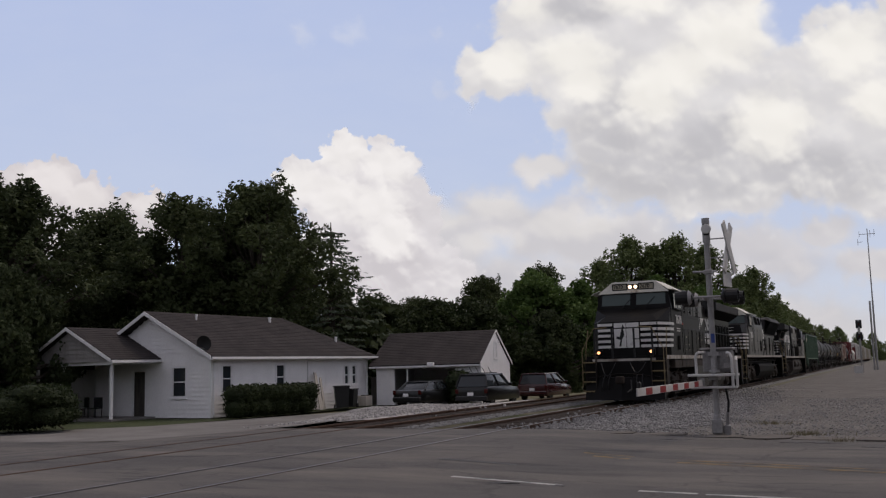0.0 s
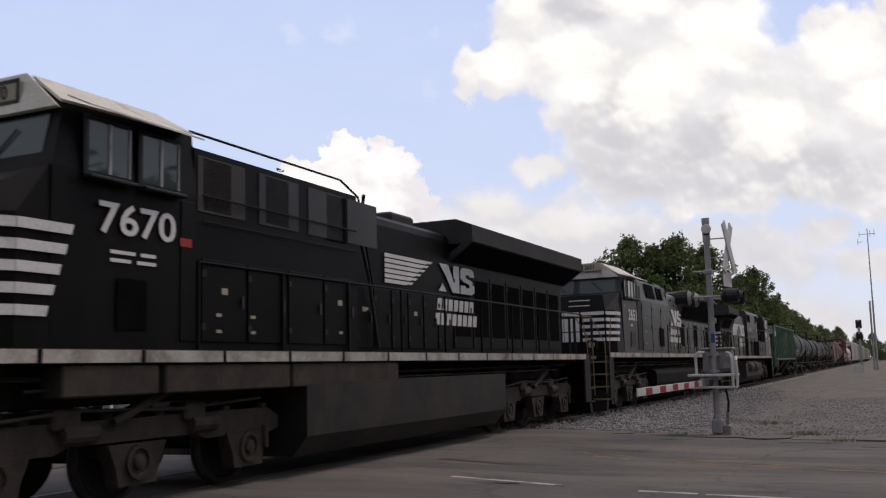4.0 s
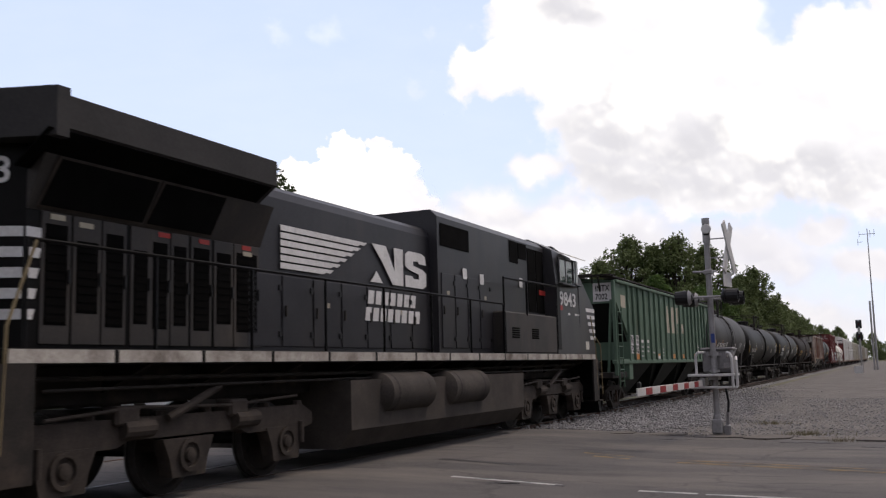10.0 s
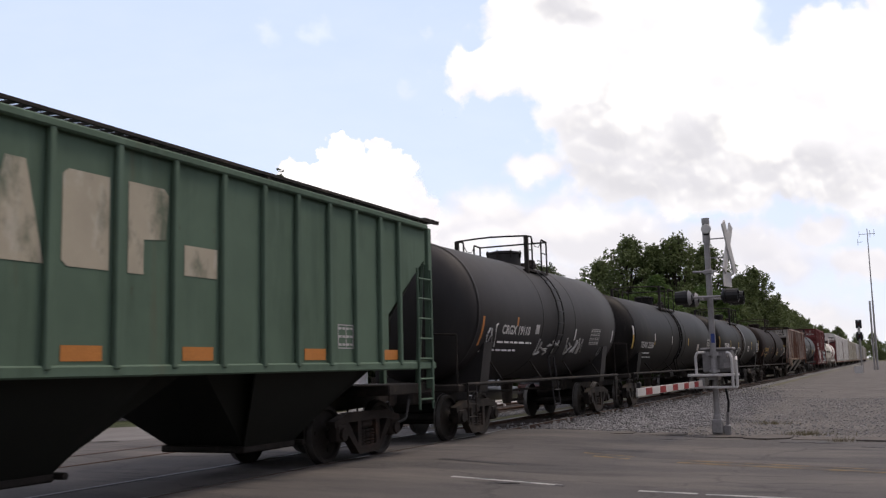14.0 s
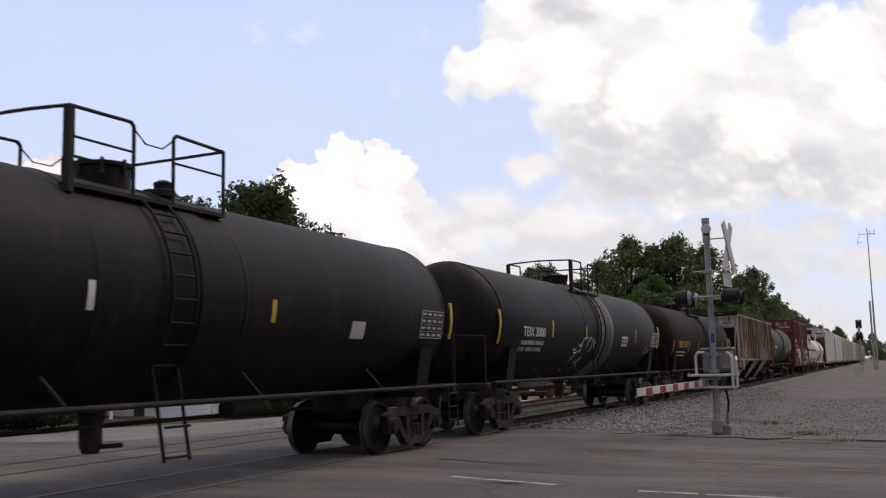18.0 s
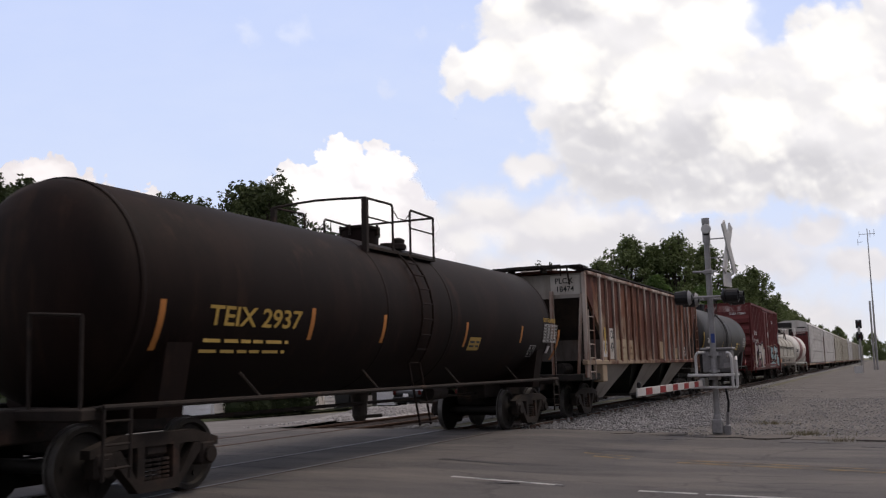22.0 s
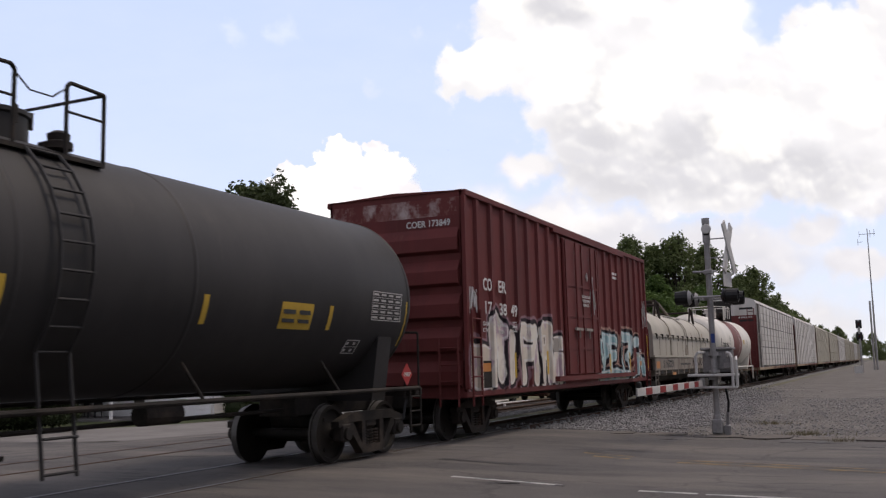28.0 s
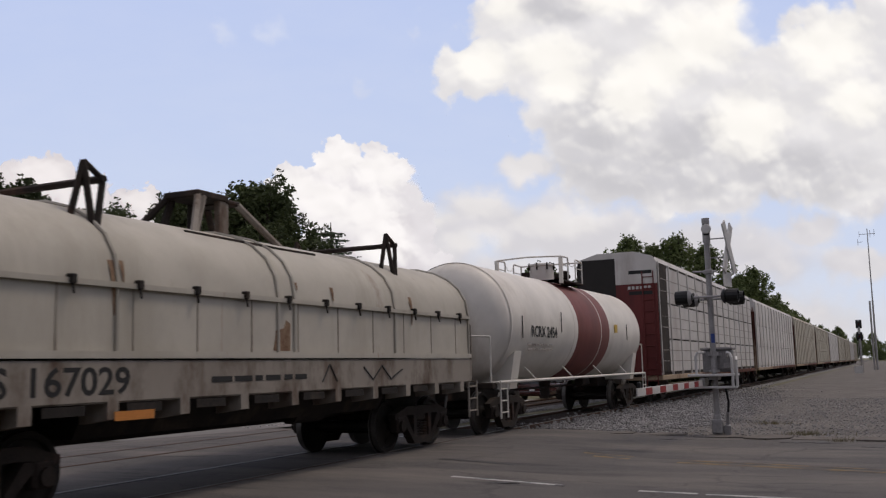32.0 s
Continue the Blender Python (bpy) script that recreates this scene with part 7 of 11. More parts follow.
        for q in (L - 13.7, L - 11.2):
            part("air_tank", Shape().lathe([(q, 0.05), (q + 0.05, 0.22), (q + 0.16, 0.33), (q + 1.75, 0.33), (q + 1.86, 0.22), (q + 1.92, 0.05)], "y", (1.36, 0, 1.08), 24), ROAD_DUST, t, "dusty round air tank", smooth=True)
            for yb in (q + 0.35, q + 1.5):
                part("tank_strap", Shape().lathe([(yb - 0.03, 0.335), (yb + 0.03, 0.335)], "y", (1.36, 0, 1.08), 24, False), TRUCK, t)
                part("tank_bracket", Shape().box(1.2, 1.5, yb - 0.05, yb + 0.05, 0.62, 0.78, 0.02), TRUCK, t)
    return t


def emd_loco(y0, number, L, label):
    t = start("locomotive", label, y0, "locomotive", "engines of the freight train")
    deck = 1.8
    loco_frame(t, L, deck, False, (7.6, 16.0, "emd"), LOCO_DUSTY)
    loco_truck(t, 4.75, LOCO_TRUCK, style="emd", ax=(-2.05, -0.1, 2.05))
    loco_truck(t, L - 4.75, LOCO_TRUCK, style="emd", ax=(-2.05, 0.1, 2.05))
    nose = Shape().add([(-1.28, 1.75, deck), (1.28, 1.75, deck), (1.26, 1.86, 3.1), (-1.26, 1.86, 3.1), (-1.5, 2.25, deck), (1.5, 2.25, deck), (1.46, 2.25, 3.1), (-1.46, 2.25, 3.1), (-1.15, 2.05, 3.58), (1.15, 2.05, 3.58), (1.42, 3.1, 3.72), (-1.42, 3.1, 3.72), (1.5, 3.1, deck), (-1.5, 3.1, deck)],
                       [(0, 1, 2, 3), (1, 5, 6, 2), (4, 0, 3, 7), (3, 2, 9, 8), (2, 6, 10, 9), (7, 3, 8, 11), (8, 9, 10, 11), (5, 12, 10, 6), (13, 4, 7, 11), (12, 13, 11, 10), (0, 4, 13, 12, 5, 1)])
    part("nose", nose, LOCO, t, "black angular wide nose")
    part("nose_grab", Shape().pipe([(0.1, 2.0, 3.25), (0.1, 1.9, 3.25), (0.75, 1.9, 3.25), (0.75, 2.0, 3.25)], 0.012).pipe([(0.1, 2.05, 3.42), (0.1, 1.98, 3.42), (0.75, 1.98, 3.42), (0.75, 2.05, 3.42)], 0.012), DECAL, t)
    cab = Shape().add([(-1.5, 3.1, deck), (1.5, 3.1, deck), (1.5, 5.55, deck), (-1.5, 5.55, deck), (-1.48, 3.1, 3.65), (1.48, 3.1, 3.65), (1.5, 5.55, 3.65), (-1.5, 5.55, 3.65), (-1.38, 3.3, 4.28), (1.38, 3.3, 4.28), (1.42, 5.55, 4.3), (-1.42, 5.55, 4.3), (-0.75, 3.25, 4.66), (0.75, 3.25, 4.66), (0.75, 5.55, 4.68), (-0.75, 5.55, 4.68)],
                      [(0, 1, 2, 3), (0, 1, 5, 4), (1, 2, 6, 5), (3, 0, 4, 7), (4, 5, 9, 8), (5, 6, 10, 9), (7, 4, 8, 11), (8, 9, 13, 12), (9, 10, 14, 13), (11, 8, 12, 15), (12, 13, 14, 15), (2, 3, 7, 6), (6, 7, 11, 10), (10, 11, 15, 14)])
    part("cab", cab, LOCO_FADED, t, "black crew cab")
    brow = Shape().plate([(-1.42, 3.2, 4.2), (1.42, 3.2, 4.2), (0.8, 3.18, 4.68), (-0.8, 3.18, 4.68)], 0.05, (0, -1, 0.2))
    brow.plate([(1.38, 3.2, 4.28), (1.43, 5.55, 4.31), (0.8, 5.55, 4.69), (0.8, 3.2, 4.67)], 0.03, (0.5, 0, 1))
    part("cab_brow", brow, CREAM, t, "pale panel above the windshield")
    ws = Shape()
    for x0, x1 in ((-1.3, -0.1), (0.1, 1.3)):
        ws = Shape().plate([(x0, 3.12, 3.7), (x1, 3.12, 3.7), (x1 * 0.96, 3.27, 4.16), (x0 * 0.96, 3.27, 4.16)], 0.02, (0, -1, 0.25))
        part("windshield", ws, CAB_GLASS, t, "greenish windshield pane")
    for x in (-0.7, 0.5):
        part("wiper", Shape().rod((x, 3.1, 4.12), (x + 0.35, 3.08, 3.78), 0.012), SIGNAL_BLACK, t)
    for x in (-0.85, 0.28):
        part("number_board", Shape().box(x, x + 0.57, 3.0, 3.14, 4.42, 4.68, 0.01), BOARD, t, "dull dark number board")
    hl = part("headlight", Shape().box(-0.26, 0.26, 3.02, 3.16, 4.44, 4.66, 0.02), LOCO, t)
    for x in (-0.12, 0.12):
        part("lens", Shape().lathe([(-0.02, 0.09), (0.02, 0.1)], "y", (x, 3.0, 4.55), 14), LAMP_OFF, hl)
    for x in (-0.95, 0.95):
        dl = part("ditch_light", Shape().box(x - 0.14, x + 0.14, 1.3, 1.5, deck + 0.1, deck + 0.38, 0.03), LOCO, t)
        part("lens", Shape().lathe([(-0.02, 0.1), (0.0, 0.105)], "y", (x, 1.29, deck + 0.24), 14), LAMP_OFF, dl)
    stripes(t, 0, 1.745, 1.25, 2.15, 3.05, 5, False, L)
    side_stripes(t, 1.29, 1.78, 2.27, 2.15, 3.05, 5, 0.04, 1.5)
    side_stripes(t, 1.503, 2.26, 2.75, 2.15, 3.05, 5, 0.28)
    cab_windows(t, 1.49, ((3.35, 3.62, 3.6, 4.12), (3.8, 4.5, 3.6, 4.12), (4.65, 4.95, 3.62, 4.12)), False, L)
    sunshade(t, 1.45, 3.6, 5.5, 4.33, False, L)
    part("cab_door", Shape().box(1.495, 1.515, 4.98, 5.5, deck + 0.1, 4.05, 0.01), LOCO, t)
    side_writing("road_number", number, 0.35, 1.52, 3.68, 2.85, DECAL, t, "white road number " + number, 1.25)
    for y_, z_, w_ in ((3.3, 3.25, 0.06), (6.1, 2.95, 0.12), (6.1, 2.5, 0.12), (6.1, 2.1, 0.12), (7.5, 3.42, 0.1)):
        part("small_label", Shape().box(1.5, 1.506, y_, y_ + w_, z_, z_ + 0.06), PALE_LABEL, t)
    for z_ in (2.65, 3.05):
        part("panel_seam", Shape().box(1.5, 1.507, 5.65, 7.9, z_, z_ + 0.02), SIGNAL_BLACK, t)
    bars("data_stencil", t, 1.51, 4.0, 4.25, 2.72, 1, 0.07, 0.05, DECAL)
    for x in (-0.82, 0.34):
        end_writing("board_number", number, 0.14, x, 2.995, 4.48, SIGNAL_BLACK, t, "", 0.85)
    lv = Shape()
    for k in range(9):
        lv.box(1.51, 1.53, 3.95, 4.55, 2.0 + k * 0.055, 2.03 + k * 0.055)
    part("cab_louvre", lv, LOCO_DUSTY, t)
    eq = Shape().prism([(-1.48, deck), (1.48, deck), (1.48, 3.6), (1.35, 4.28), (0.8, 4.5), (-0.8, 4.5), (-1.35, 4.28), (-1.48, 3.6)], 5.55, 10.2)
    part("equipment_cab", eq, LOCO_FADED, t)
    for y0_, y1_, z0, z1 in ((6.6, 7.9, 3.72, 4.22), (8.4, 8.75, 3.75, 4.2), (8.95, 9.3, 3.75, 4.2)):
        part("inertial_grille", Shape().plate([(1.47, y0_, z0), (1.47, y1_, z0), (1.38, y1_, z1), (1.38, y0_, z1)], 0.02, (1, 0, 0.2)), GRILLE, t, "dark inertial filter opening")
    hood_doors(t, 1.48, 5.65, 10.1, deck + 0.08, 3.5, 3, False, L, 0, LOCO_FADED)
    part("box_vent", Shape().box(1.5, 1.53, 8.3, 8.95, 2.05, 2.7), GRILLE, t)
    part("roof_grab", Shape().pipe([(1.45, 9.3, 4.4), (1.45, 9.9, 4.4), (1.42, 10.0, 4.2), (1.42, 10.0, 2.2)], 0.022), LOCO, t)
    part("air_intake", Shape().prism([(-1.0, 4.1), (1.0, 4.1), (1.0, 4.42), (0.9, 4.52), (-0.9, 4.52), (-1.0, 4.42)], 10.15, 11.35), LOCO, t, "raised intake box behind the equipment cab")
    for k in range(12):
        for z_ in (3.78, 4.0):
            if (k + int(z_ * 10)) % 2:
                part("lifting_eye", Shape().rod((1.05, 10.9 + k * 0.6, z_), (1.085, 10.9 + k * 0.6, z_), 0.045, 8), SIGNAL_BLACK, t)
    for k in range(7):
        part("small_label", Shape().box(1.072, 1.076, 10.6 + k * 1.25, 10.72 + k * 1.25, 2.1, 2.2), PALE_LABEL, t)
    horn = Shape().box(-0.25, 0.4, 12.3, 12.5, 4.28, 4.52, 0.03)
    for k in range(5):
        x_, d_ = -0.2 + 0.14 * k, (1 if k % 2 else -1)
        horn.rod((x_, 12.45, 4.56 + 0.03 * (k % 3)), (x_, 12.45 + d_ * (0.42 + 0.04 * k), 4.58 + 0.03 * (k % 3)), 0.04, 8, 0.1)
    part("air_horn", horn, LOCO_ROOF, t)
    hood = Shape().prism([(-1.05, deck), (1.05, deck), (1.05, 4.02), (1.0, 4.16), (0.88, 4.26), (0.7, 4.3), (-0.7, 4.3), (-0.88, 4.26), (-1.0, 4.16), (-1.05, 4.02)], 10.1, L - 1.25)
    part("engine_hood", hood, LOCO_FADED, t)
    hood_doors(t, 1.05, 10.3, 14.2, deck + 0.08, 3.2, 6, False, L, 0, LOCO_FADED)
    hood_doors(t, 1.05, 14.3, L - 1.4, deck + 0.08, 3.2, 7, False, L, 3, LOCO_FADED)
    side_logo(t, 1.075, 10.69, 12.2, 12.5, 14.62, 12.35, 2.94, 0.66)
    f0, f1 = 14.2, L - 1.35
    fl = Shape().add([(-1.05, f0, 3.25), (1.05, f0, 3.25), (-1.05, f1, 3.25), (1.05, f1, 3.25), (-1.2, f0 + 0.15, 4.34), (1.2, f0 + 0.15, 4.34), (-1.55, f0 + 0.75, 4.2), (1.55, f0 + 0.75, 4.2), (-1.55, f1, 4.25), (1.55, f1, 4.25), (-1.35, f1, 4.52), (1.35, f1, 4.52), (-1.35, f0 + 0.7, 4.5), (1.35, f0 + 0.7, 4.5), (-0.8, f0, 4.35), (0.8, f0, 4.35)],
                     [(1, 3, 9, 7, 5), (0, 4, 6, 8, 2), (5, 7, 13), (4, 12, 6), (7, 9, 11, 13), (6, 12, 10, 8), (12, 13, 11, 10), (2, 8, 10, 11, 9, 3), (0, 1, 5, 15, 14, 4), (14, 15, 5, 13, 12, 4), (0, 2, 3, 1)])
    part("radiator_flare", fl, LOCO_ROOF, t, "flared radiator housing at the hood end")
    for sx in (-1, 1):
        scr = Shape().plate([(sx * 1.09, f0 + 0.45, 3.34), (sx * 1.53, f0 + 0.85, 4.17), (sx * 1.53, f1 - 0.2, 4.17), (sx * 1.09, f1 - 0.5, 3.34)], 0.012, (sx, 0, -0.5))
        part("radiator_screen", scr, GRILLE, t)
    for k, y in enumerate((16.4, 18.8)):
        fan = part("fan", Shape().rod((0, y, 4.5), (0, y, 4.62), 0.65, 20), LOCO_ROOF, t)
    end = L - 1.24
    part("end_ladder", Shape().pipe([(0.5, end, 4.3), (0.5, end + 0.14, 4.3), (0.5, end + 0.14, 4.12), (0.5, end, 4.12)], 0.014).pipe([(0.5, end, 3.9), (0.5, end + 0.14, 3.9), (0.5, end + 0.14, 3.75), (0.5, end, 3.75)], 0.014), LOCO, t)
    part("rear_lamp", Shape().rod((0, end, 4.0), (0, end + 0.1, 4.0), 0.12, 14), LOCO, t)
    s = Shape()
    for k in range(5):
        for x0, x1 in ((-1.03, -0.36), (0.36, 1.03)):
            s.box(x0, x1, end, end + 0.008, 2.1 + 0.21 * k, 2.2 + 0.21 * k)
    part("end_stripes", s, DECAL, t)
    handrail(t, L, 9.7, L - 1.3, deck, 2.85)
    return t


ge_loco(34.35, "7670", False, 22.3, 13.3, "lead black freight locomotive with lit lamps and white nose stripes")
emd_loco(56.65, "2651", 22.85, "black freight locomotive with angular cab and white nose stripes")
ge_loco(79.5, "9843", True, 22.9, 16.6, "dusty black freight locomotive running with its long hood leading")
# ---- freight cars ----
def streaked(name, base, tones, rough=0.7, spec=0.22):
    """Paint with long vertical rust and dirt streaks. tones: (colour, low, high, scale, height stretch)."""
    m, n, l, p = shader(name)
    fine = grain(n, l, 35.0, 3.0)
    col = blend(n, l, 0.3, base, ramp(n, l, grain(n, l, 1.0, 5.0), tuple(c * 0.7 for c in base), tuple(c * 1.25 for c in base)))
    for tone, lo, hi, sc, st in tones:
        d = n.new("ShaderNodeMapRange")
        d.inputs[1].default_value, d.inputs[2].default_value = lo, hi
        l.new(grain(n, l, sc, 7.0, 0.68, (1, 1, st)), d.inputs[0])
        col = blend(n, l, d.outputs[0], col, tone)
    l.new(col, p.inputs["Base Color"])
    p.inputs["Roughness"].default_value = rough
    p.inputs["Specular IOR Level"].default_value = spec
    bumped(n, l, p, fine, 0.08, 0.01)
    return m


def sprayed(name, base, tones, zones):
    """The streaked paint of a car side with sprayed lettering over it. zones: (strokes (y0, z0, y1, z1), half width, fills, halo)."""
    m = streaked(name, base, tones)
    n, l = m.node_tree.nodes, m.node_tree.links
    p = n["Principled BSDF"]
    col = p.inputs["Base Color"].links[0].from_socket
    tc = n.new("ShaderNodeTexCoord")

    def vec(op, a, b=None, c=None):
        x = n.new("ShaderNodeVectorMath")
        x.operation = op
        for s, v in zip(x.inputs, (a, b, c)):
            if isinstance(v, tuple):
                s.default_value = v
            elif v is not None:
                l.new(v, s)
        return x

    def num(op, a, b, clamp=False):
        x = n.new("ShaderNodeMath")
        x.operation, x.use_clamp = op, clamp
        for s, v in zip(x.inputs, (a, b)):
            if isinstance(v, (int, float)):
                s.default_value = v
            else:
                l.new(v, s)
        return x.outputs[0]

    def band(src, lo, hi):
        d = n.new("ShaderNodeMapRange")
        d.inputs[1].default_value, d.inputs[2].default_value = lo, hi
        l.new(src, d.inputs[0])
        return d.outputs[0]

    wob = n.new("ShaderNodeTexNoise")
    wob.inputs["Scale"].default_value, wob.inputs["Detail"].default_value = 1.5, 3.0
    l.new(tc.outputs["Object"], wob.inputs["Vector"])
    flat = vec("MULTIPLY", tc.outputs["Object"], (0.0, 1.0, 1.0)).outputs[0]
    at = vec("ADD", flat, vec("MULTIPLY_ADD", wob.outputs["Color"], (0.0, 0.28, 0.28), (0.0, -0.14, -0.14)).outputs[0]).outputs[0]
    spray = grain(n, l, 9.0, 4.0, 0.6)
    for strokes, half, fills, halo in zones:
        near = None
        for y0, z0, y1, z1 in strokes:
            dy, dz = y1 - y0, z1 - z0
            q = dy * dy + dz * dz
            rel = vec("SUBTRACT", at, (0.0, y0, z0)).outputs[0]
            f = num("ADD", vec("DOT_PRODUCT", rel, (0.0, dy / q, dz / q)).outputs["Value"], 0.0, True)
            foot = n.new("ShaderNodeVectorMath")
            foot.operation = "SCALE"
            foot.inputs[0].default_value = (0.0, dy, dz)
            l.new(f, foot.inputs["Scale"])
            d = vec("DISTANCE", rel, foot.outputs[0]).outputs["Value"]
            near = d if near is None else num("MINIMUM", near, d)
        soft = num("ADD", near, num("MULTIPLY", num("SUBTRACT", spray, 0.5), 0.05))
        body = ramp(n, l, grain(n, l, 1.1, 3.0, 0.6), fills[0], fills[1], 0.4, 0.62)
        body = blend(n, l, band(grain(n, l, 2.2, 3.0, 0.6, (1, 1, 0.6)), 0.56, 0.62), body, fills[2])
        shine = num("MULTIPLY", band(soft, half - 0.075, half - 0.055), num("SUBTRACT", 1.0, band(soft, half - 0.03, half - 0.02)))
        body = blend(n, l, num("MULTIPLY", shine, 0.75), body, (0.66, 0.66, 0.65))
        ink = blend(n, l, band(soft, half - 0.008, half + 0.008), body, (0.022, 0.016, 0.020))
        col = blend(n, l, num("MULTIPLY", num("SUBTRACT", 1.0, band(soft, half + 0.14, half + 0.17)), 0.85), col, halo)
        col = blend(n, l, num("SUBTRACT", 1.0, band(soft, half + 0.085, half + 0.10)), col, ink)
    l.new(col, p.inputs["Base Color"])
    return m


TAG_PALE = [(1.15, 1.2, 1.12, 1.75), (1.15, 1.2, 2.05, 1.18), (1.15, 1.48, 2.05, 1.45), (1.15, 1.72, 2.0, 1.66), (2.12, 1.2, 2.2, 2.35),
            (2.62, 1.28, 2.56, 2.15), (2.35, 2.42, 2.7, 2.2), (3.24, 1.25, 3.3, 2.1), (3.95, 1.2, 3.82, 2.15), (3.85, 2.2, 4.8, 2.24),
            (4.05, 1.72, 4.6, 1.76), (4.78, 1.95, 4.85, 1.2), (5.32, 1.15, 5.25, 2.25), (5.28, 2.3, 5.78, 2.34), (5.78, 2.3, 5.7, 1.9),
            (5.35, 1.76, 5.7, 1.8), (5.72, 1.7, 5.88, 1.15), (6.32, 1.15, 6.36, 1.9), (6.15, 1.95, 6.6, 1.98), (6.62, 1.55, 6.7, 1.15)]
TAG_TEAL = [(10.55, 2.25, 11.05, 2.18), (10.8, 2.2, 10.9, 1.75), (10.9, 1.75, 10.55, 1.2), (10.3, 2.0, 10.42, 1.65), (11.5, 2.2, 11.35, 1.6),
            (11.35, 1.6, 11.55, 1.22), (11.5, 2.22, 12.15, 2.12), (11.5, 1.7, 12.0, 1.74), (11.55, 1.2, 12.35, 1.14), (12.8, 2.25, 12.62, 1.6),
            (12.62, 1.6, 12.95, 1.18), (12.8, 2.28, 13.8, 2.3), (13.8, 2.3, 13.75, 1.75), (13.3, 1.7, 13.6, 1.15), (14.65, 2.15, 14.25, 2.05),
            (14.25, 2.05, 14.3, 1.75), (14.3, 1.75, 14.7, 1.66), (14.7, 1.66, 14.6, 1.2), (14.6, 1.2, 14.2, 1.14), (10.3, 1.1, 13.4, 1.08), (15.3, 1.5, 15.5, 1.15)]
GREEN = streaked("faded_green_paint", (0.092, 0.141, 0.101), [((0.050, 0.080, 0.056), 0.5, 0.75, 0.8, 0.2), ((0.11, 0.095, 0.058), 0.6, 0.80, 1.4, 0.10), ((0.105, 0.158, 0.118), 0.55, 0.7, 2.2, 0.1), ((0.07, 0.036, 0.022), 0.66, 0.74, 5.0, 0.35)])
DARK_GREEN = streaked("near_black_green", (0.010, 0.012, 0.010), [((0.025, 0.023, 0.018), 0.55, 0.8, 1.0, 0.4)])


def bay_rust(name, pitch=0.83):
    """Maroon paint weathered bay by bay: dark and rust runs from the roof, bleached buff rising from the sill."""
    m, n, l, p = shader(name)
    tc = n.new("ShaderNodeTexCoord")
    sep = n.new("ShaderNodeSeparateXYZ")
    l.new(tc.outputs["Object"], sep.inputs[0])

    def calc(op, a, b, c=0.0):
        q = n.new("ShaderNodeMath")
        q.operation = op
        for s, v in zip(q.inputs, (a, b, c)):
            if isinstance(v, (int, float)):
                s.default_value = v
            else:
                l.new(v, s)
        return q.outputs[0]

    bay = calc("FLOOR", calc("MULTIPLY", sep.outputs[1], 1 / pitch), 0.0)
    w = n.new("ShaderNodeTexWhiteNoise")
    w.noise_dimensions = "1D"
    l.new(bay, w.inputs["W"])
    rnd = w.outputs["Value"]
    low = calc("MULTIPLY_ADD", sep.outputs[2], -0.40, 1.50)
    long_ = calc("MULTIPLY_ADD", sep.outputs[1], -0.030, 0.33)

    def clampf(src, lo, hi):
        d = n.new("ShaderNodeMapRange")
        d.interpolation_type = "SMOOTHSTEP"
        d.inputs[1].default_value, d.inputs[2].default_value = lo, hi
        l.new(src, d.inputs[0])
        return d.outputs[0]

    col = ramp(n, l, grain(n, l, 1.6, 6.0, 0.65, (1, 1, 0.3)), (0.05, 0.018, 0.014), (0.115, 0.040, 0.027), 0.3, 0.7)
    runs = grain(n, l, 1.7, 8.0, 0.72, (1, 1, 0.38))
    col = blend(n, l, clampf(calc("ADD", runs, calc("MULTIPLY_ADD", rnd, 0.25, -0.12)), 0.50, 0.68), col, (0.165, 0.068, 0.040))
    pale = calc("ADD", grain(n, l, 1.9, 9.0, 0.75, (1, 1, 0.5)), calc("ADD", calc("MULTIPLY", low, 0.42), calc("ADD", calc("MULTIPLY_ADD", rnd, 0.22, -0.30), long_)))
    col = blend(n, l, calc("MULTIPLY", clampf(pale, 0.66, 0.98), 0.85), col, (0.36, 0.285, 0.20))
    drip = grain(n, l, 4.5, 7.0, 0.72, (1, 1, 0.16))
    col = blend(n, l, calc("MULTIPLY", clampf(drip, 0.54, 0.7), 0.6), col, (0.075, 0.03, 0.02))
    l.new(col, p.inputs["Base Color"])
    p.inputs["Roughness"].default_value, p.inputs["Specular IOR Level"].default_value = 0.85, 0.2
    bumped(n, l, p, drip, 0.15, 0.01)
    return m


RUST = bay_rust("rusted_maroon_paint")
BUFF = streaked("bleached_buff_paint", (0.34, 0.275, 0.19), [((0.26, 0.16, 0.09), 0.5, 0.66, 2.2, 0.3), ((0.13, 0.055, 0.035), 0.55, 0.7, 1.7, 0.14)], 0.85)
RUST_RIB = streaked("rusted_pale_rib", (0.17, 0.085, 0.058), [((0.46, 0.40, 0.35), 0.44, 0.58, 1.3, 0.10), ((0.08, 0.034, 0.025), 0.52, 0.66, 1.8, 0.12)], 0.85)
PALE_GREY = streaked("dirty_pale_grey", (0.30, 0.275, 0.25), [((0.14, 0.11, 0.09), 0.5, 0.75, 1.2, 0.2), ((0.2, 0.1, 0.06), 0.62, 0.78, 2.0, 0.15)], 0.85)
TANK_BLACK = streaked("black_tank_paint", (0.0068, 0.0060, 0.0058), [((0.0145, 0.0125, 0.0115), 0.5, 0.72, 0.5, 0.3), ((0.026, 0.0195, 0.0155), 0.56, 0.76, 0.9, 0.18), ((0.019, 0.016, 0.0145), 0.55, 0.68, 4.0, 0.35)], 0.58, 0.16)
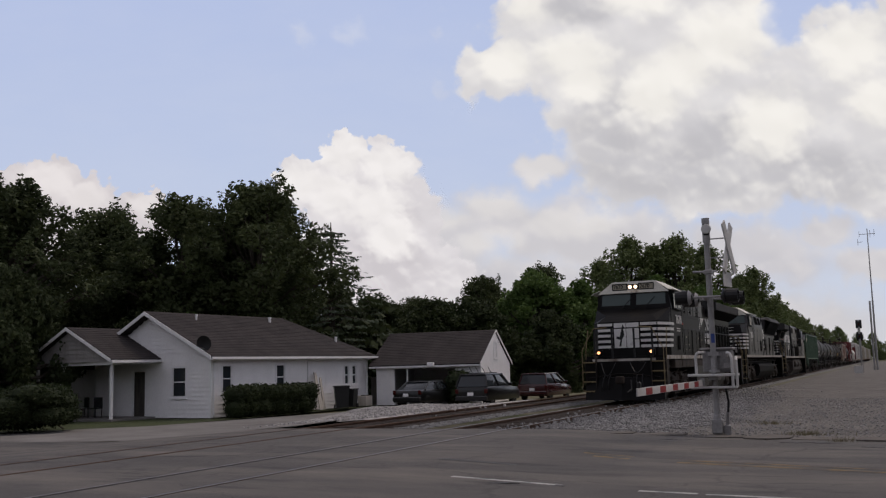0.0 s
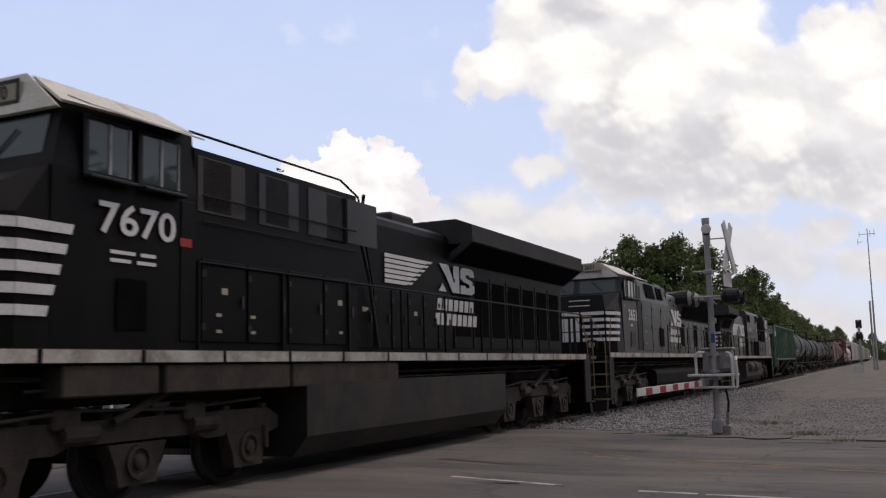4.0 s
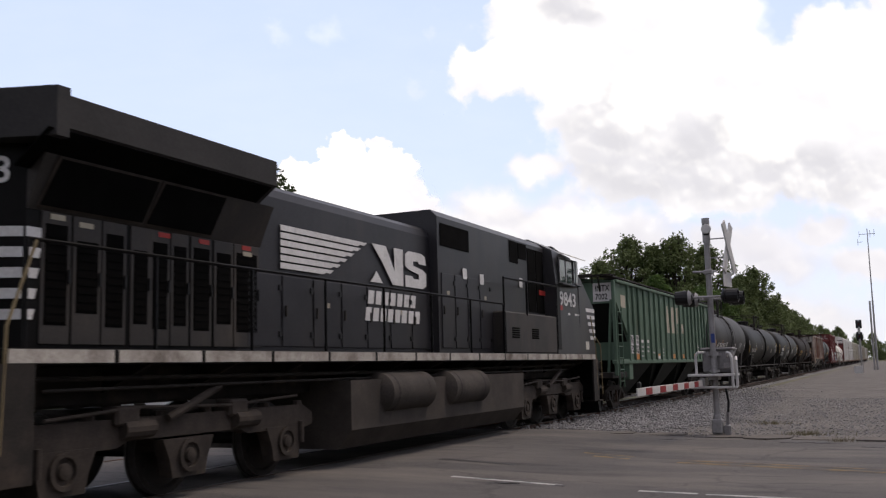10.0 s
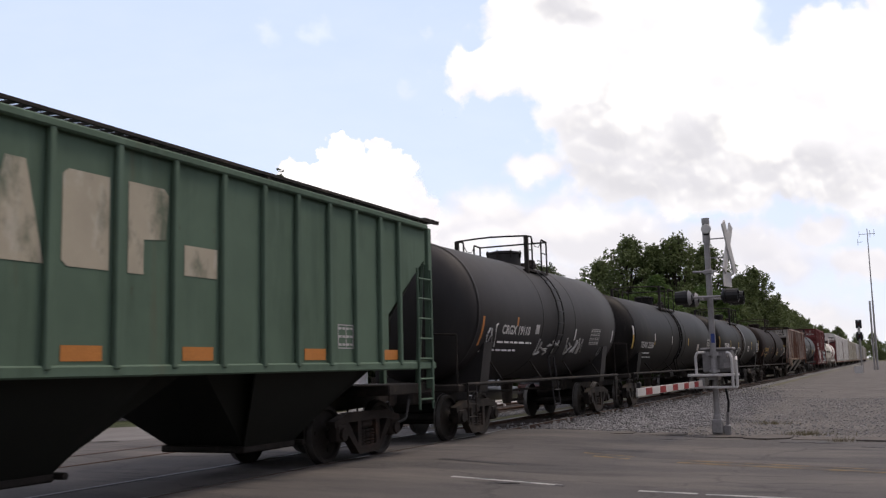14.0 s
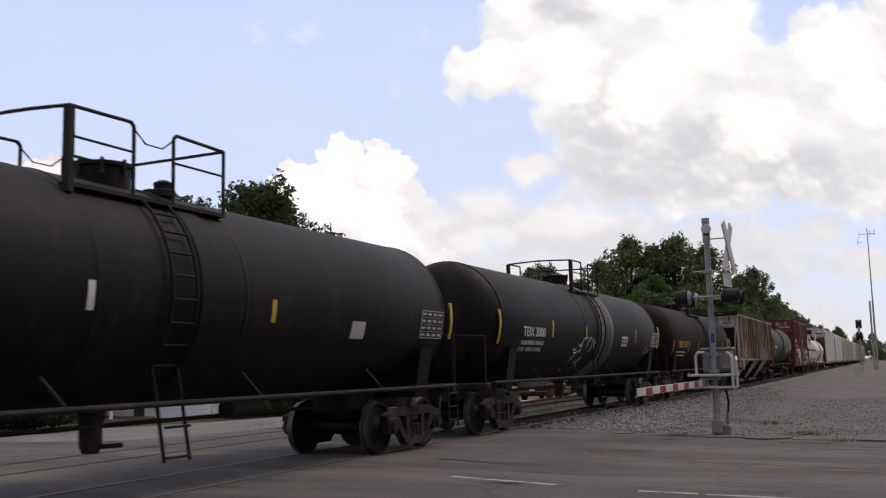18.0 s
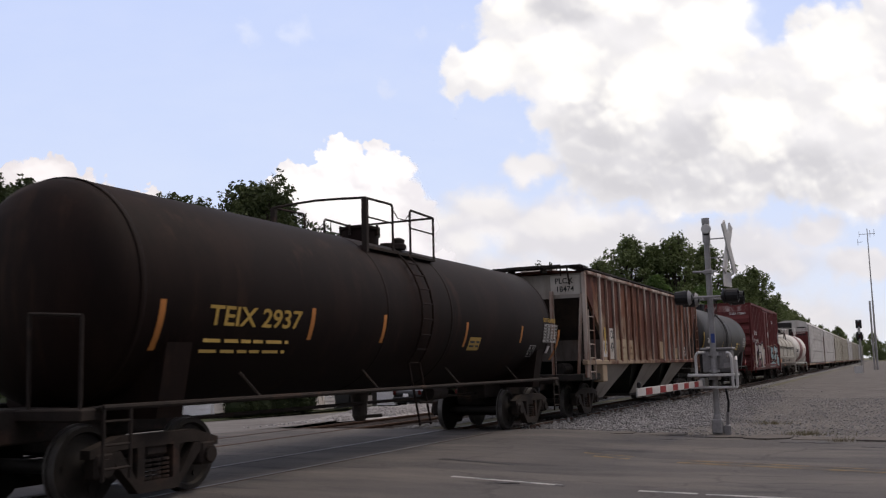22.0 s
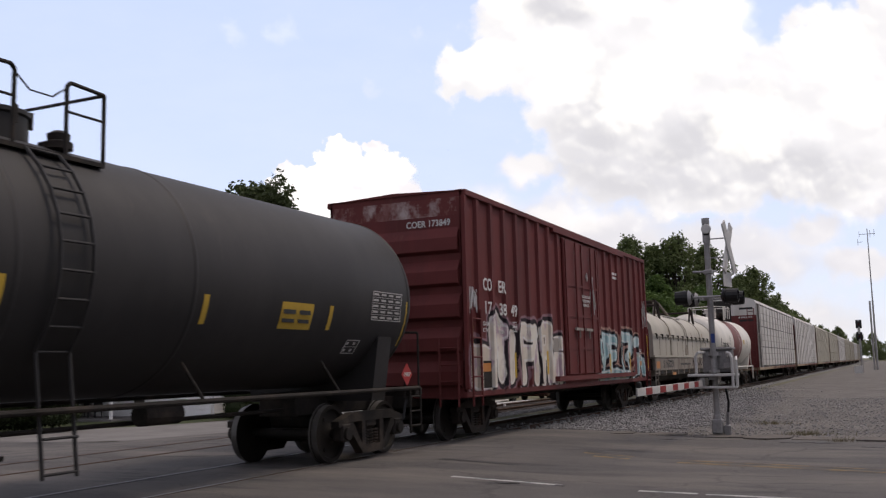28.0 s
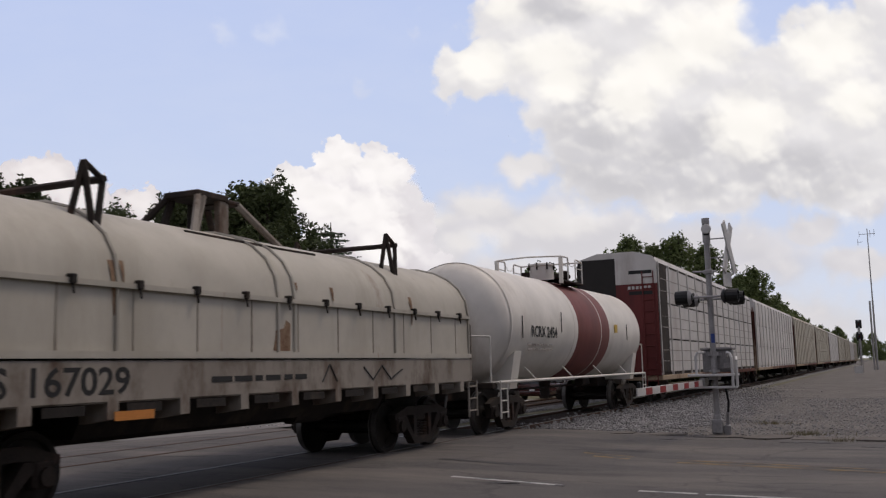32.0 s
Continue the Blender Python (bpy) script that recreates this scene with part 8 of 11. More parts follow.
TANK_GREY = streaked("grey_black_tank_paint", (0.030, 0.0285, 0.029), [((0.046, 0.0425, 0.042), 0.5, 0.8, 0.5, 0.3), ((0.07, 0.059, 0.052), 0.62, 0.85, 1.4, 0.12)], 0.6)
TANK_BROWN = streaked("brown_sooty_tank_paint", (0.0100, 0.0055, 0.0044), [((0.024, 0.0125, 0.0090), 0.5, 0.75, 0.6, 0.3), ((0.040, 0.021, 0.013), 0.58, 0.76, 1.4, 0.16)], 0.7, 0.12)
TANK_WHITE = streaked("white_tank_paint", (0.62, 0.59, 0.54), [((0.42, 0.37, 0.31), 0.55, 0.8, 0.7, 0.3), ((0.3, 0.2, 0.13), 0.68, 0.8, 2.0, 0.12)], 0.5)
TANK_BAND = streaked("brick_red_band", (0.17, 0.055, 0.05), [((0.11, 0.04, 0.035), 0.5, 0.75, 1.0, 0.3)], 0.6)
COIL_GREY = streaked("pale_coil_cover", (0.41, 0.385, 0.335), [((0.34, 0.315, 0.265), 0.48, 0.68, 0.8, 0.3), ((0.24, 0.19, 0.145), 0.66, 0.8, 0.9, 0.5), ((0.20, 0.11, 0.06), 0.66, 0.74, 2.4, 0.07)], 0.7)
RUST_STAIN = surface("brown_rust_stain", (0.10, 0.048, 0.026), (0.26, 0.18, 0.12), 0.9, 0, 6, 40, 0.1)
COIL_SILL = streaked("dirty_grey_sill", (0.25, 0.225, 0.195), [((0.10, 0.07, 0.052), 0.47, 0.64, 1.3, 0.5)], 0.8)
BOX_RED = streaked("boxcar_red", (0.125, 0.028, 0.027), [((0.075, 0.022, 0.022), 0.5, 0.75, 0.8, 0.12), ((0.17, 0.07, 0.055), 0.62, 0.85, 1.6, 0.1)], 0.65)
BOX_SIDE = sprayed("boxcar_red_sprayed", (0.125, 0.028, 0.027), [((0.075, 0.022, 0.022), 0.5, 0.75, 0.8, 0.12), ((0.17, 0.07, 0.055), 0.62, 0.85, 1.6, 0.1)], (
    (TAG_PALE, 0.205, ((0.55, 0.48, 0.40), (0.70, 0.66, 0.59), (0.42, 0.32, 0.36)), (0.28, 0.17, 0.20)),
    (TAG_TEAL, 0.165, ((0.24, 0.40, 0.43), (0.50, 0.62, 0.63), (0.52, 0.50, 0.36)), (0.42, 0.27, 0.22))))
RACK_WHITE = streaked("autorack_white", (0.52, 0.50, 0.48), [((0.34, 0.30, 0.28), 0.5, 0.75, 0.8, 0.2), ((0.25, 0.13, 0.09), 0.64, 0.8, 1.6, 0.1)], 0.7)
RACK_BEIGE = streaked("autorack_beige", (0.38, 0.35, 0.29), [((0.25, 0.22, 0.18), 0.5, 0.75, 0.8, 0.2), ((0.2, 0.12, 0.08), 0.64, 0.8, 1.6, 0.1)], 0.7)
PALE_BELT = streaked("rubbed_pale_belt", (0.105, 0.088, 0.08), [((0.21, 0.185, 0.17), 0.46, 0.62, 1.3, 0.4), ((0.11, 0.05, 0.032), 0.52, 0.70, 1.6, 0.3), ((0.02, 0.016, 0.014), 0.56, 0.66, 3.0, 0.25)])
WORN_TANK = streaked("worn_grey_tank_paint", (0.030, 0.029, 0.031), [((0.062, 0.060, 0.064), 0.46, 0.66, 0.8, 0.5), ((0.014, 0.0125, 0.012), 0.54, 0.72, 2.2, 0.25)], 0.5, 0.25)
YELLOW_MARK = plain("yellow_reflector", (0.55, 0.36, 0.05), 0.5)
ORANGE_MARK = plain("orange_reflector", (0.5, 0.2, 0.05), 0.5)
YELLOW_TEXT = plain("yellow_lettering", (0.5, 0.33, 0.08), 0.6)
PALE_TEXT = surface("pale_lettering", (0.38, 0.37, 0.36), (0.5, 0.49, 0.48), 0.6, 0, 2, 30, 0.0)
BLACK_TEXT = plain("black_lettering", (0.02, 0.02, 0.02), 0.6)
WHITE_PANEL = surface("white_stencil_panel", (0.52, 0.50, 0.49), (0.66, 0.64, 0.63), 0.7, 0, 3, 40, 0.0, dirt=(0.32, 0.28, 0.25), dirt_at=(0.6, 0.8), dirt_scale=4)
FADED_LOGO = streaked("faded_cream_paint", (0.40, 0.36, 0.28), [((0.13, 0.15, 0.11), 0.52, 0.66, 1.6, 0.5), ((0.5, 0.47, 0.4), 0.55, 0.7, 2.5, 0.4)])
HAZARD_RED = plain("hazard_red", (0.35, 0.03, 0.03), 0.5)
RUBBED = streaked("rubbed_red_paint", (0.13, 0.032, 0.03), [((0.42, 0.34, 0.33), 0.5, 0.62, 1.5, 0.7), ((0.25, 0.13, 0.12), 0.5, 0.7, 3.0, 0.5)])
WHITE_BOX = streaked("chalky_white_panel", (0.5, 0.47, 0.43), [((0.3, 0.26, 0.22), 0.5, 0.75, 2.0, 0.5)])


def ladder(name, parent, x0, y0, x1, y1, z0, z1, n, material, r=0.018):
    s = Shape().rod((x0, y0, z0), (x0, y0, z1), r + 0.006, 6).rod((x1, y1, z0), (x1, y1, z1), r + 0.006, 6)
    for k in range(n):
        z = z0 + (z1 - z0) * (k + 0.5) / n
        s.rod((x0, y0, z), (x1, y1, z), r, 6)
    return part(name, s, material, parent)


def chart(parent, x, y0, y1, z0, z1, rows, material):
    """A stencilled data table: a frame with lines of small bars."""
    s = Shape()
    for a, b, c, d in ((y0, y1, z1 - 0.015, z1), (y0, y1, z0, z0 + 0.015), (y0, y0 + 0.015, z0, z1), (y1 - 0.015, y1, z0, z1), ((y0 + y1) / 2, (y0 + y1) / 2 + 0.015, z0, z1)):
        s.box(x, x + 0.004, a, b, c, d)
    for k in range(rows):
        z = z0 + (z1 - z0) * (k + 0.5) / rows
        for j in range(4):
            a = y0 + (y1 - y0) * (j + 0.15) / 4
            s.box(x, x + 0.004, a, a + (y1 - y0) * 0.17, z - 0.018, z + 0.018)
    part("data_table", s, material, parent, "stencilled data table")


# dark brown colour of the rusty hopper's sloping end sheets
DARK_SHEET = streaked("dark_end_sheet", (0.030, 0.025, 0.0225), [((0.055, 0.040, 0.032), 0.5, 0.7, 0.8, 0.4), ((0.014, 0.0115, 0.0105), 0.5, 0.7, 1.4, 0.3)], 0.85, 0.1)
GRIMY_WALL = streaked("grimy_end_wall", (0.10, 0.085, 0.076), [((0.045, 0.035, 0.03), 0.45, 0.65, 1.1, 0.35), ((0.08, 0.042, 0.028), 0.54, 0.7, 1.7, 0.3)], 0.8, 0.12)


def hopper(y0, L, side, rib, under, end_panel, label, orange, top_z=4.08, posts=(2.6, 3.3, 4.02, 4.86, 5.7, 6.5, 7.3, 8.22, 9.1, 10.02, 10.92, 11.81, 12.66, 13.45, 14.29, 15.05, 15.84, 16.5), board=1.24):
    t = start("covered_hopper_car", label, y0)
    H, X, Z0 = top_z, 1.56, 1.57
    a, b = 1.2, L - 1.2
    sl = 2.6
    shell = Shape()
    prof = [(a, H), (b, H), (b, 3.4), (L - sl, 2.35), (L - sl, Z0), (sl, Z0), (sl, 2.35), (a, 3.4)]
    shell.prism(prof, -X, X, "x")
    part("body", shell, side, t)
    for y in posts:
        for sx in (-1, 1):
            part("side_post", Shape().box(*sorted((sx * X, sx * (X + 0.07))), y - 0.045, y + 0.045, Z0 - 0.05, H - 0.02, 0.015), rib, t)
    for sx in (-1, 1):
        part("side_sill", Shape().box(*sorted((sx * (X - 0.1), sx * (X + 0.05))), 0.9, L - 0.9, Z0 - 0.13, Z0, 0.02), side, t)
        part("top_chord", Shape().box(*sorted((sx * (X - 0.06), sx * (X + 0.08))), a - 0.02, b + 0.02, H - 0.05, H + 0.05, 0.02), rib, t)
    part("roof", Shape().prism([(-X, H + 0.02), (X, H + 0.02), (1.1, H + 0.08), (0.5, H + 0.12), (-0.5, H + 0.12), (-1.1, H + 0.08)], a, b), side, t)
    for k in range(10):
        y = a + 0.9 + (b - a - 1.8) * k / 9
        part("hatch", Shape().box(-0.5, 0.5, y - 0.5, y + 0.5, H + 0.11, H + 0.21, 0.04), under, t)
    for sx in (-1, 1):
        walk_s = Shape()
        up = H + 0.10
        for k in range(int((b - a + 0.8) / 0.16)):
            walk_s.box(*sorted((sx * board, sx * (board + 0.36))), a - 0.4 + k * 0.16, a - 0.33 + k * 0.16, up + 0.01, up + 0.04)
        walk_s.box(*sorted((sx * (board + 0.34), sx * (board + 0.38))), a - 0.4, b + 0.4, up, up + 0.04).box(*sorted((sx * (board - 0.02), sx * (board + 0.02))), a - 0.4, b + 0.4, up, up + 0.04)
        for k in range(8):
            yb = a + 0.3 + k * (b - a - 0.6) / 7
            walk_s.box(*sorted((sx * (board - 0.1), sx * (board + 0.37))), yb - 0.03, yb + 0.03, H + 0.03, up)
        part("running_board", walk_s, TRUCK, t, "dark steel grating walkway on the roof")
    for yc in (4.75, 9.4, 14.0):
        half = 2.25
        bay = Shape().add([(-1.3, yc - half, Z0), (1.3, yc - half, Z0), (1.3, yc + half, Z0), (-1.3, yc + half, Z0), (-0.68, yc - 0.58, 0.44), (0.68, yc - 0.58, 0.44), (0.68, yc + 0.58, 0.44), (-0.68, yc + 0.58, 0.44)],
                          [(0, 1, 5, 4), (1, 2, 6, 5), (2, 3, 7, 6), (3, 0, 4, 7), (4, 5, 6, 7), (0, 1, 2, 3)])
        # near-black colour carries the shade on the bay slopes
        bay_p = part("hopper_bay", bay, DARK_GREEN, t, "sloping hopper bay under the car, coloured dark for its shade")
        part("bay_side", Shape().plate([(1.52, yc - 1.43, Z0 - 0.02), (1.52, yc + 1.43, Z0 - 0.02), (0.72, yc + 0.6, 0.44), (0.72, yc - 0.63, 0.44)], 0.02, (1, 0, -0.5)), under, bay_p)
        part("outlet_gate", Shape().box(-0.74, 0.74, yc - 0.64, yc + 0.64, 0.34, 0.44, 0.02).rod((-0.8, yc + 0.68, 0.4), (0.86, yc + 0.68, 0.4), 0.04), TRUCK, bay_p)
    for yy, d in ((0.0, 1), (L, -1)):
        f = lambda q: yy + d * q
        sheet_s = Shape().plate([(-X + 0.05, f(a), 3.35), (X - 0.05, f(a), 3.35), (X - 0.05, f(3.4), 1.45), (-X + 0.05, f(3.4), 1.45)], 0.04, (0, 0, 1))
        pale = under is PALE_GREY
        part("slope_sheet", sheet_s, DARK_SHEET if pale else under, t, "dark sloping end sheet")
        part("crossover_board", Shape().box(-0.62, 0.5, *sorted((f(a - 0.42), f(a + 0.02))), H + 0.2, H + 0.235).box(-0.58, -0.5, *sorted((f(a - 0.4), f(a))), H + 0.02, H + 0.2).box(0.38, 0.46, *sorted((f(a - 0.4), f(a))), H + 0.02, H + 0.2), TRUCK, t, "dark raised grating across the roof end")
        if pale:
            part("end_wall", Shape().box(-X + 0.06, X - 0.06, *sorted((f(sl - 0.03), f(sl - 0.003))), Z0, 2.3), GRIMY_WALL, t, "grimy lower end wall")
            part("gusset", Shape().prism([(f(1.15), 3.42), (f(1.15), 1.62), (f(1.2), 1.62), (f(1.2), 3.36), (f(2.55), 2.36), (f(2.58), 2.42)], 1.40, 1.44, "x"), DARK_SHEET, t)
        part("end_panel", Shape().box(-X, X, *sorted((f(a - 0.02), f(a + 0.04))), 3.3, H), end_panel, t)
        part("end_platform", Shape().box(-1.5, 1.5, *sorted((f(0.75), f(2.5))), 1.02, 1.2, 0.02).box(-0.35, 0.35, *sorted((f(0.5), f(3.6))), 0.78, 1.15, 0.02), TRUCK, t)
        for sx in (-1, 1):
            part("corner_post", Shape().box(*sorted((sx * 1.5, sx * 1.6)), *sorted((f(0.98), f(1.12))), 1.1, H, 0.01), rib, t)
            ladder("side_ladder", t, sx * 1.62, f(1.1), sx * 1.62, f(1.62), 1.06 if pale else 0.75, (2.95 if pale else 3.2) if sx > 0 else 2.0, 5 if pale else 7, rib)
            part("brace", Shape().rod((sx * 1.3, f(1.05), 1.2), (sx * 1.45, f(1.1), 3.4), 0.05, 6).box(*sorted((sx * 1.45, sx * 1.58)), *sorted((f(1.0), f(2.7))), 1.5, 1.6), rib, t)
        for x in (-0.6, 0.6):
            part("end_post", Shape().box(x - 0.05, x + 0.05, *sorted((f(1.0), f(1.12))), 1.1, 3.5, 0.01), rib, t)
        grate = Shape()
        for k in range(9):
            grate.box(-1.6, 1.6, *sorted((f(0.62 + k * 0.07), f(0.65 + k * 0.07))), H + 0.15, H + 0.18)
        for x_ in (-1.58, -0.55, 0.55, 1.54):
            grate.box(x_, x_ + 0.04, *sorted((f(0.6), f(1.25))), H + 0.12, H + 0.15)
        part("end_grating", grate, TRUCK, t, "dark grating across the roof end")
        part("crossover", Shape().rod((-1.2, f(0.66), H + 0.12), (-1.1, f(1.18), H - 0.3), 0.025).rod((1.2, f(0.66), H + 0.12), (1.1, f(1.18), H - 0.3), 0.025).pipe([(-1.0, f(0.72), H - 0.1), (-1.0, f(0.72), H + 0.2), (1.0, f(0.72), H + 0.2), (1.0, f(0.72), H - 0.1)], 0.02), TRUCK, t)
    part("brake_cylinder", Shape().rod((0.6, 1.6, 1.35), (0.6, 2.3, 1.35), 0.16, 12), TRUCK, t)
    part("brake_wheel", Shape().lathe([(-0.02, 0.24), (0.0, 0.27), (0.02, 0.24), (0.0, 0.21)], "y", (0.4, L - 0.85, 2.2), 18, False), TRUCK, t)
    part("jacking_pad", Shape().box(1.3, 1.58, 2.5, 2.95, 0.95, 1.45, 0.02), side, t)
    coupler(t, L)
    freight_truck(t, 2.45, BROWN_TRUCK)
    freight_truck(t, L - 2.45, BROWN_TRUCK)
    for k in orange:
        part("reflector", Shape().box(X + 0.002, X + 0.007, k, k + 0.55, Z0 + 0.04, Z0 + 0.2), ORANGE_MARK, t, "orange reflective patch")
    return t


h1 = hopper(102.35, 18.75, GREEN, GREEN, DARK_GREEN, GREEN, "faded green covered hopper car with pale lettering panels", (6.6, 9.3, 11.1, 13.65, 15.9), 3.97)
for y, txt, num in ((2.775, "IN", "70"), (3.49, "TX", "02")):
    part("number_panel", Shape().box(1.566, 1.57, y, y + 0.51, 1.77, 2.36), WHITE_PANEL, h1, "weathered white stencil panel")
    span_writing("reporting_mark", txt, 0.24, 1.572, y + 0.09, y + 0.42, 2.09, BLACK_TEXT, h1, "black stencilled mark " + txt)
    span_writing("car_number", num, 0.24, 1.572, y + 0.07, y + 0.46, 1.8, BLACK_TEXT, h1, "black stencilled number " + num)
# large faded company blocks, a notch cut out of each
part("logo_block", Shape().prism([(8.36, 2.56), (9.06, 2.56), (8.82, 3.56), (8.58, 3.56)], 1.562, 1.567, "x"), FADED_LOGO, h1, "large pale faded logo block")
part("logo_block", Shape().prism([(9.28, 2.62), (9.36, 2.56), (9.92, 2.56), (9.92, 3.56), (9.36, 3.56), (9.28, 3.5)], 1.562, 1.567, "x"), FADED_LOGO, h1, "large pale faded logo block")
part("logo_block", Shape().prism([(10.20, 2.56), (10.44, 2.56), (10.44, 2.95), (10.80, 2.98), (10.84, 3.5), (10.76, 3.57), (10.20, 3.57)], 1.562, 1.567, "x"), FADED_LOGO, h1, "large pale faded logo block")
part("logo_block", Shape().box(1.562, 1.567, 11.12, 11.72, 2.6, 2.96), FADED_LOGO, h1, "small pale faded logo block")
part("logo_plate", Shape().box(1.562, 1.567, 1.83, 2.4, 3.19, 3.58), FADED_LOGO, h1, "pale worn maker panel")
for y0, y1, z0, z1 in ((4.25, 4.64, 2.13, 2.23), (5.13, 5.45, 2.14, 2.24)):
    part("white_patch", Shape().box(1.562, 1.567, y0, y1, z0, z1), WHITE_PANEL, h1)
for y, y1, z, r in ((4.28, 4.62, 2.02, 2), (5.13, 5.42, 2.02, 2), (5.75, 5.85, 2.1, 1), (5.75, 6.3, 1.84, 1), (4.1, 4.6, 1.72, 1)):
    bars("capacity_data", h1, 1.562, y, y1, z, r, 0.06, 0.08, PALE_TEXT, "small pale data stencil")
part("reflector", Shape().box(1.568, 1.573, 6.6, 7.12, 1.6, 1.7), WHITE_PANEL, h1, "white reflective patch")
part("end_plate", Shape().box(0.88, 1.5, 1.165, 1.175, 3.36, 3.93), WHITE_PANEL, h1, "white reporting plate on the car end")
end_writing("reporting_mark", "INTX", 0.18, 0.95, 1.163, 3.68, BLACK_TEXT, h1, "black stencilled mark INTX", 0.75)
end_writing("car_number", "7002", 0.18, 0.95, 1.163, 3.42, BLACK_TEXT, h1, "black stencilled number 7002", 0.75)
part("orange_patch", Shape().box(1.566, 1.57, 3.49, 4.0, 1.58, 1.76), ORANGE_MARK, h1, "orange inspection patch")
chart(h1, 1.562, 14.55, 15.0, 1.78, 2.14, 3, PALE_TEXT)
bars("capacity_data", h1, 1.562, 7.4, 7.8, 1.95, 3, 0.05, 0.06, PALE_TEXT, "rubbed chalk marks")

h2 = hopper(188.2, 18.75, RUST, RUST_RIB, PALE_GREY, PALE_GREY, "rust-streaked brown covered hopper car with pale hopper bays", (), 3.98, (2.4, 3.15, 3.9, 4.65, 5.49, 6.3, 7.11, 8.02, 8.98, 9.9, 10.8, 11.73, 12.56, 13.39, 14.22, 15.0, 15.71, 16.46), 1.24)
part("end_plate", Shape().box(0.55, 1.4, 1.165, 1.175, 3.4, 3.93), WHITE_BOX, h2, "pale reporting plate on the car end")
end_writing("reporting_mark", "PLCX", 0.15, 0.68, 1.163, 3.71, BLACK_TEXT, h2, "black stencilled mark PLCX")
end_writing("car_number", "18474", 0.15, 0.7, 1.163, 3.48, BLACK_TEXT, h2, "black stencilled number 18474")
for y, a, b in ((2.75, "PL", "18"), (3.5, "CX", "474")):
    part("number_panel", Shape().box(1.562, 1.566, y - 0.06, y + 0.5, 1.6 if b == "474" else 1.66, 2.5 if b == "474" else 2.12), WHITE_BOX if b == "474" else WHITE_PANEL, h2, "pale patch of old paint under the stencil")
    span_writing("reporting_mark", a, 0.24, 1.568, y + 0.02, y + 0.36, 2.2, BLACK_TEXT, h2, "faded mark " + a)
    span_writing("car_number", b, 0.26, 1.568, y, y + (0.42 if b == "474" else 0.3), 1.82, BLACK_TEXT, h2, "faded number " + b)
part("yellow_strip", Shape().box(1.635, 1.64, 2.62, 2.72, 1.75, 2.5), YELLOW_MARK, h2)
for a, b, top in ((3.95, 4.6, 2.18), (4.7, 5.43, 2.2), (5.56, 6.24, 2.18), (9.97, 10.74, 2.21), (12.62, 13.33, 2.0)):
    part("buff_panel", Shape().box(1.562, 1.567, a, b, 1.6, top), BUFF, h2, "bleached buff patch of old paint")
bars("capacity_data", h2, 1.568, 4.88, 5.25, 1.98, 2, 0.07, 0.12, RUST, "faded stencil")
bars("capacity_data", h2, 1.568, 5.7, 6.1, 1.98, 2, 0.07, 0.12, RUST, "faded stencil")
chart(h2, 1.566, 14.7, 15.15, 1.7, 2.05, 3, PALE_TEXT)


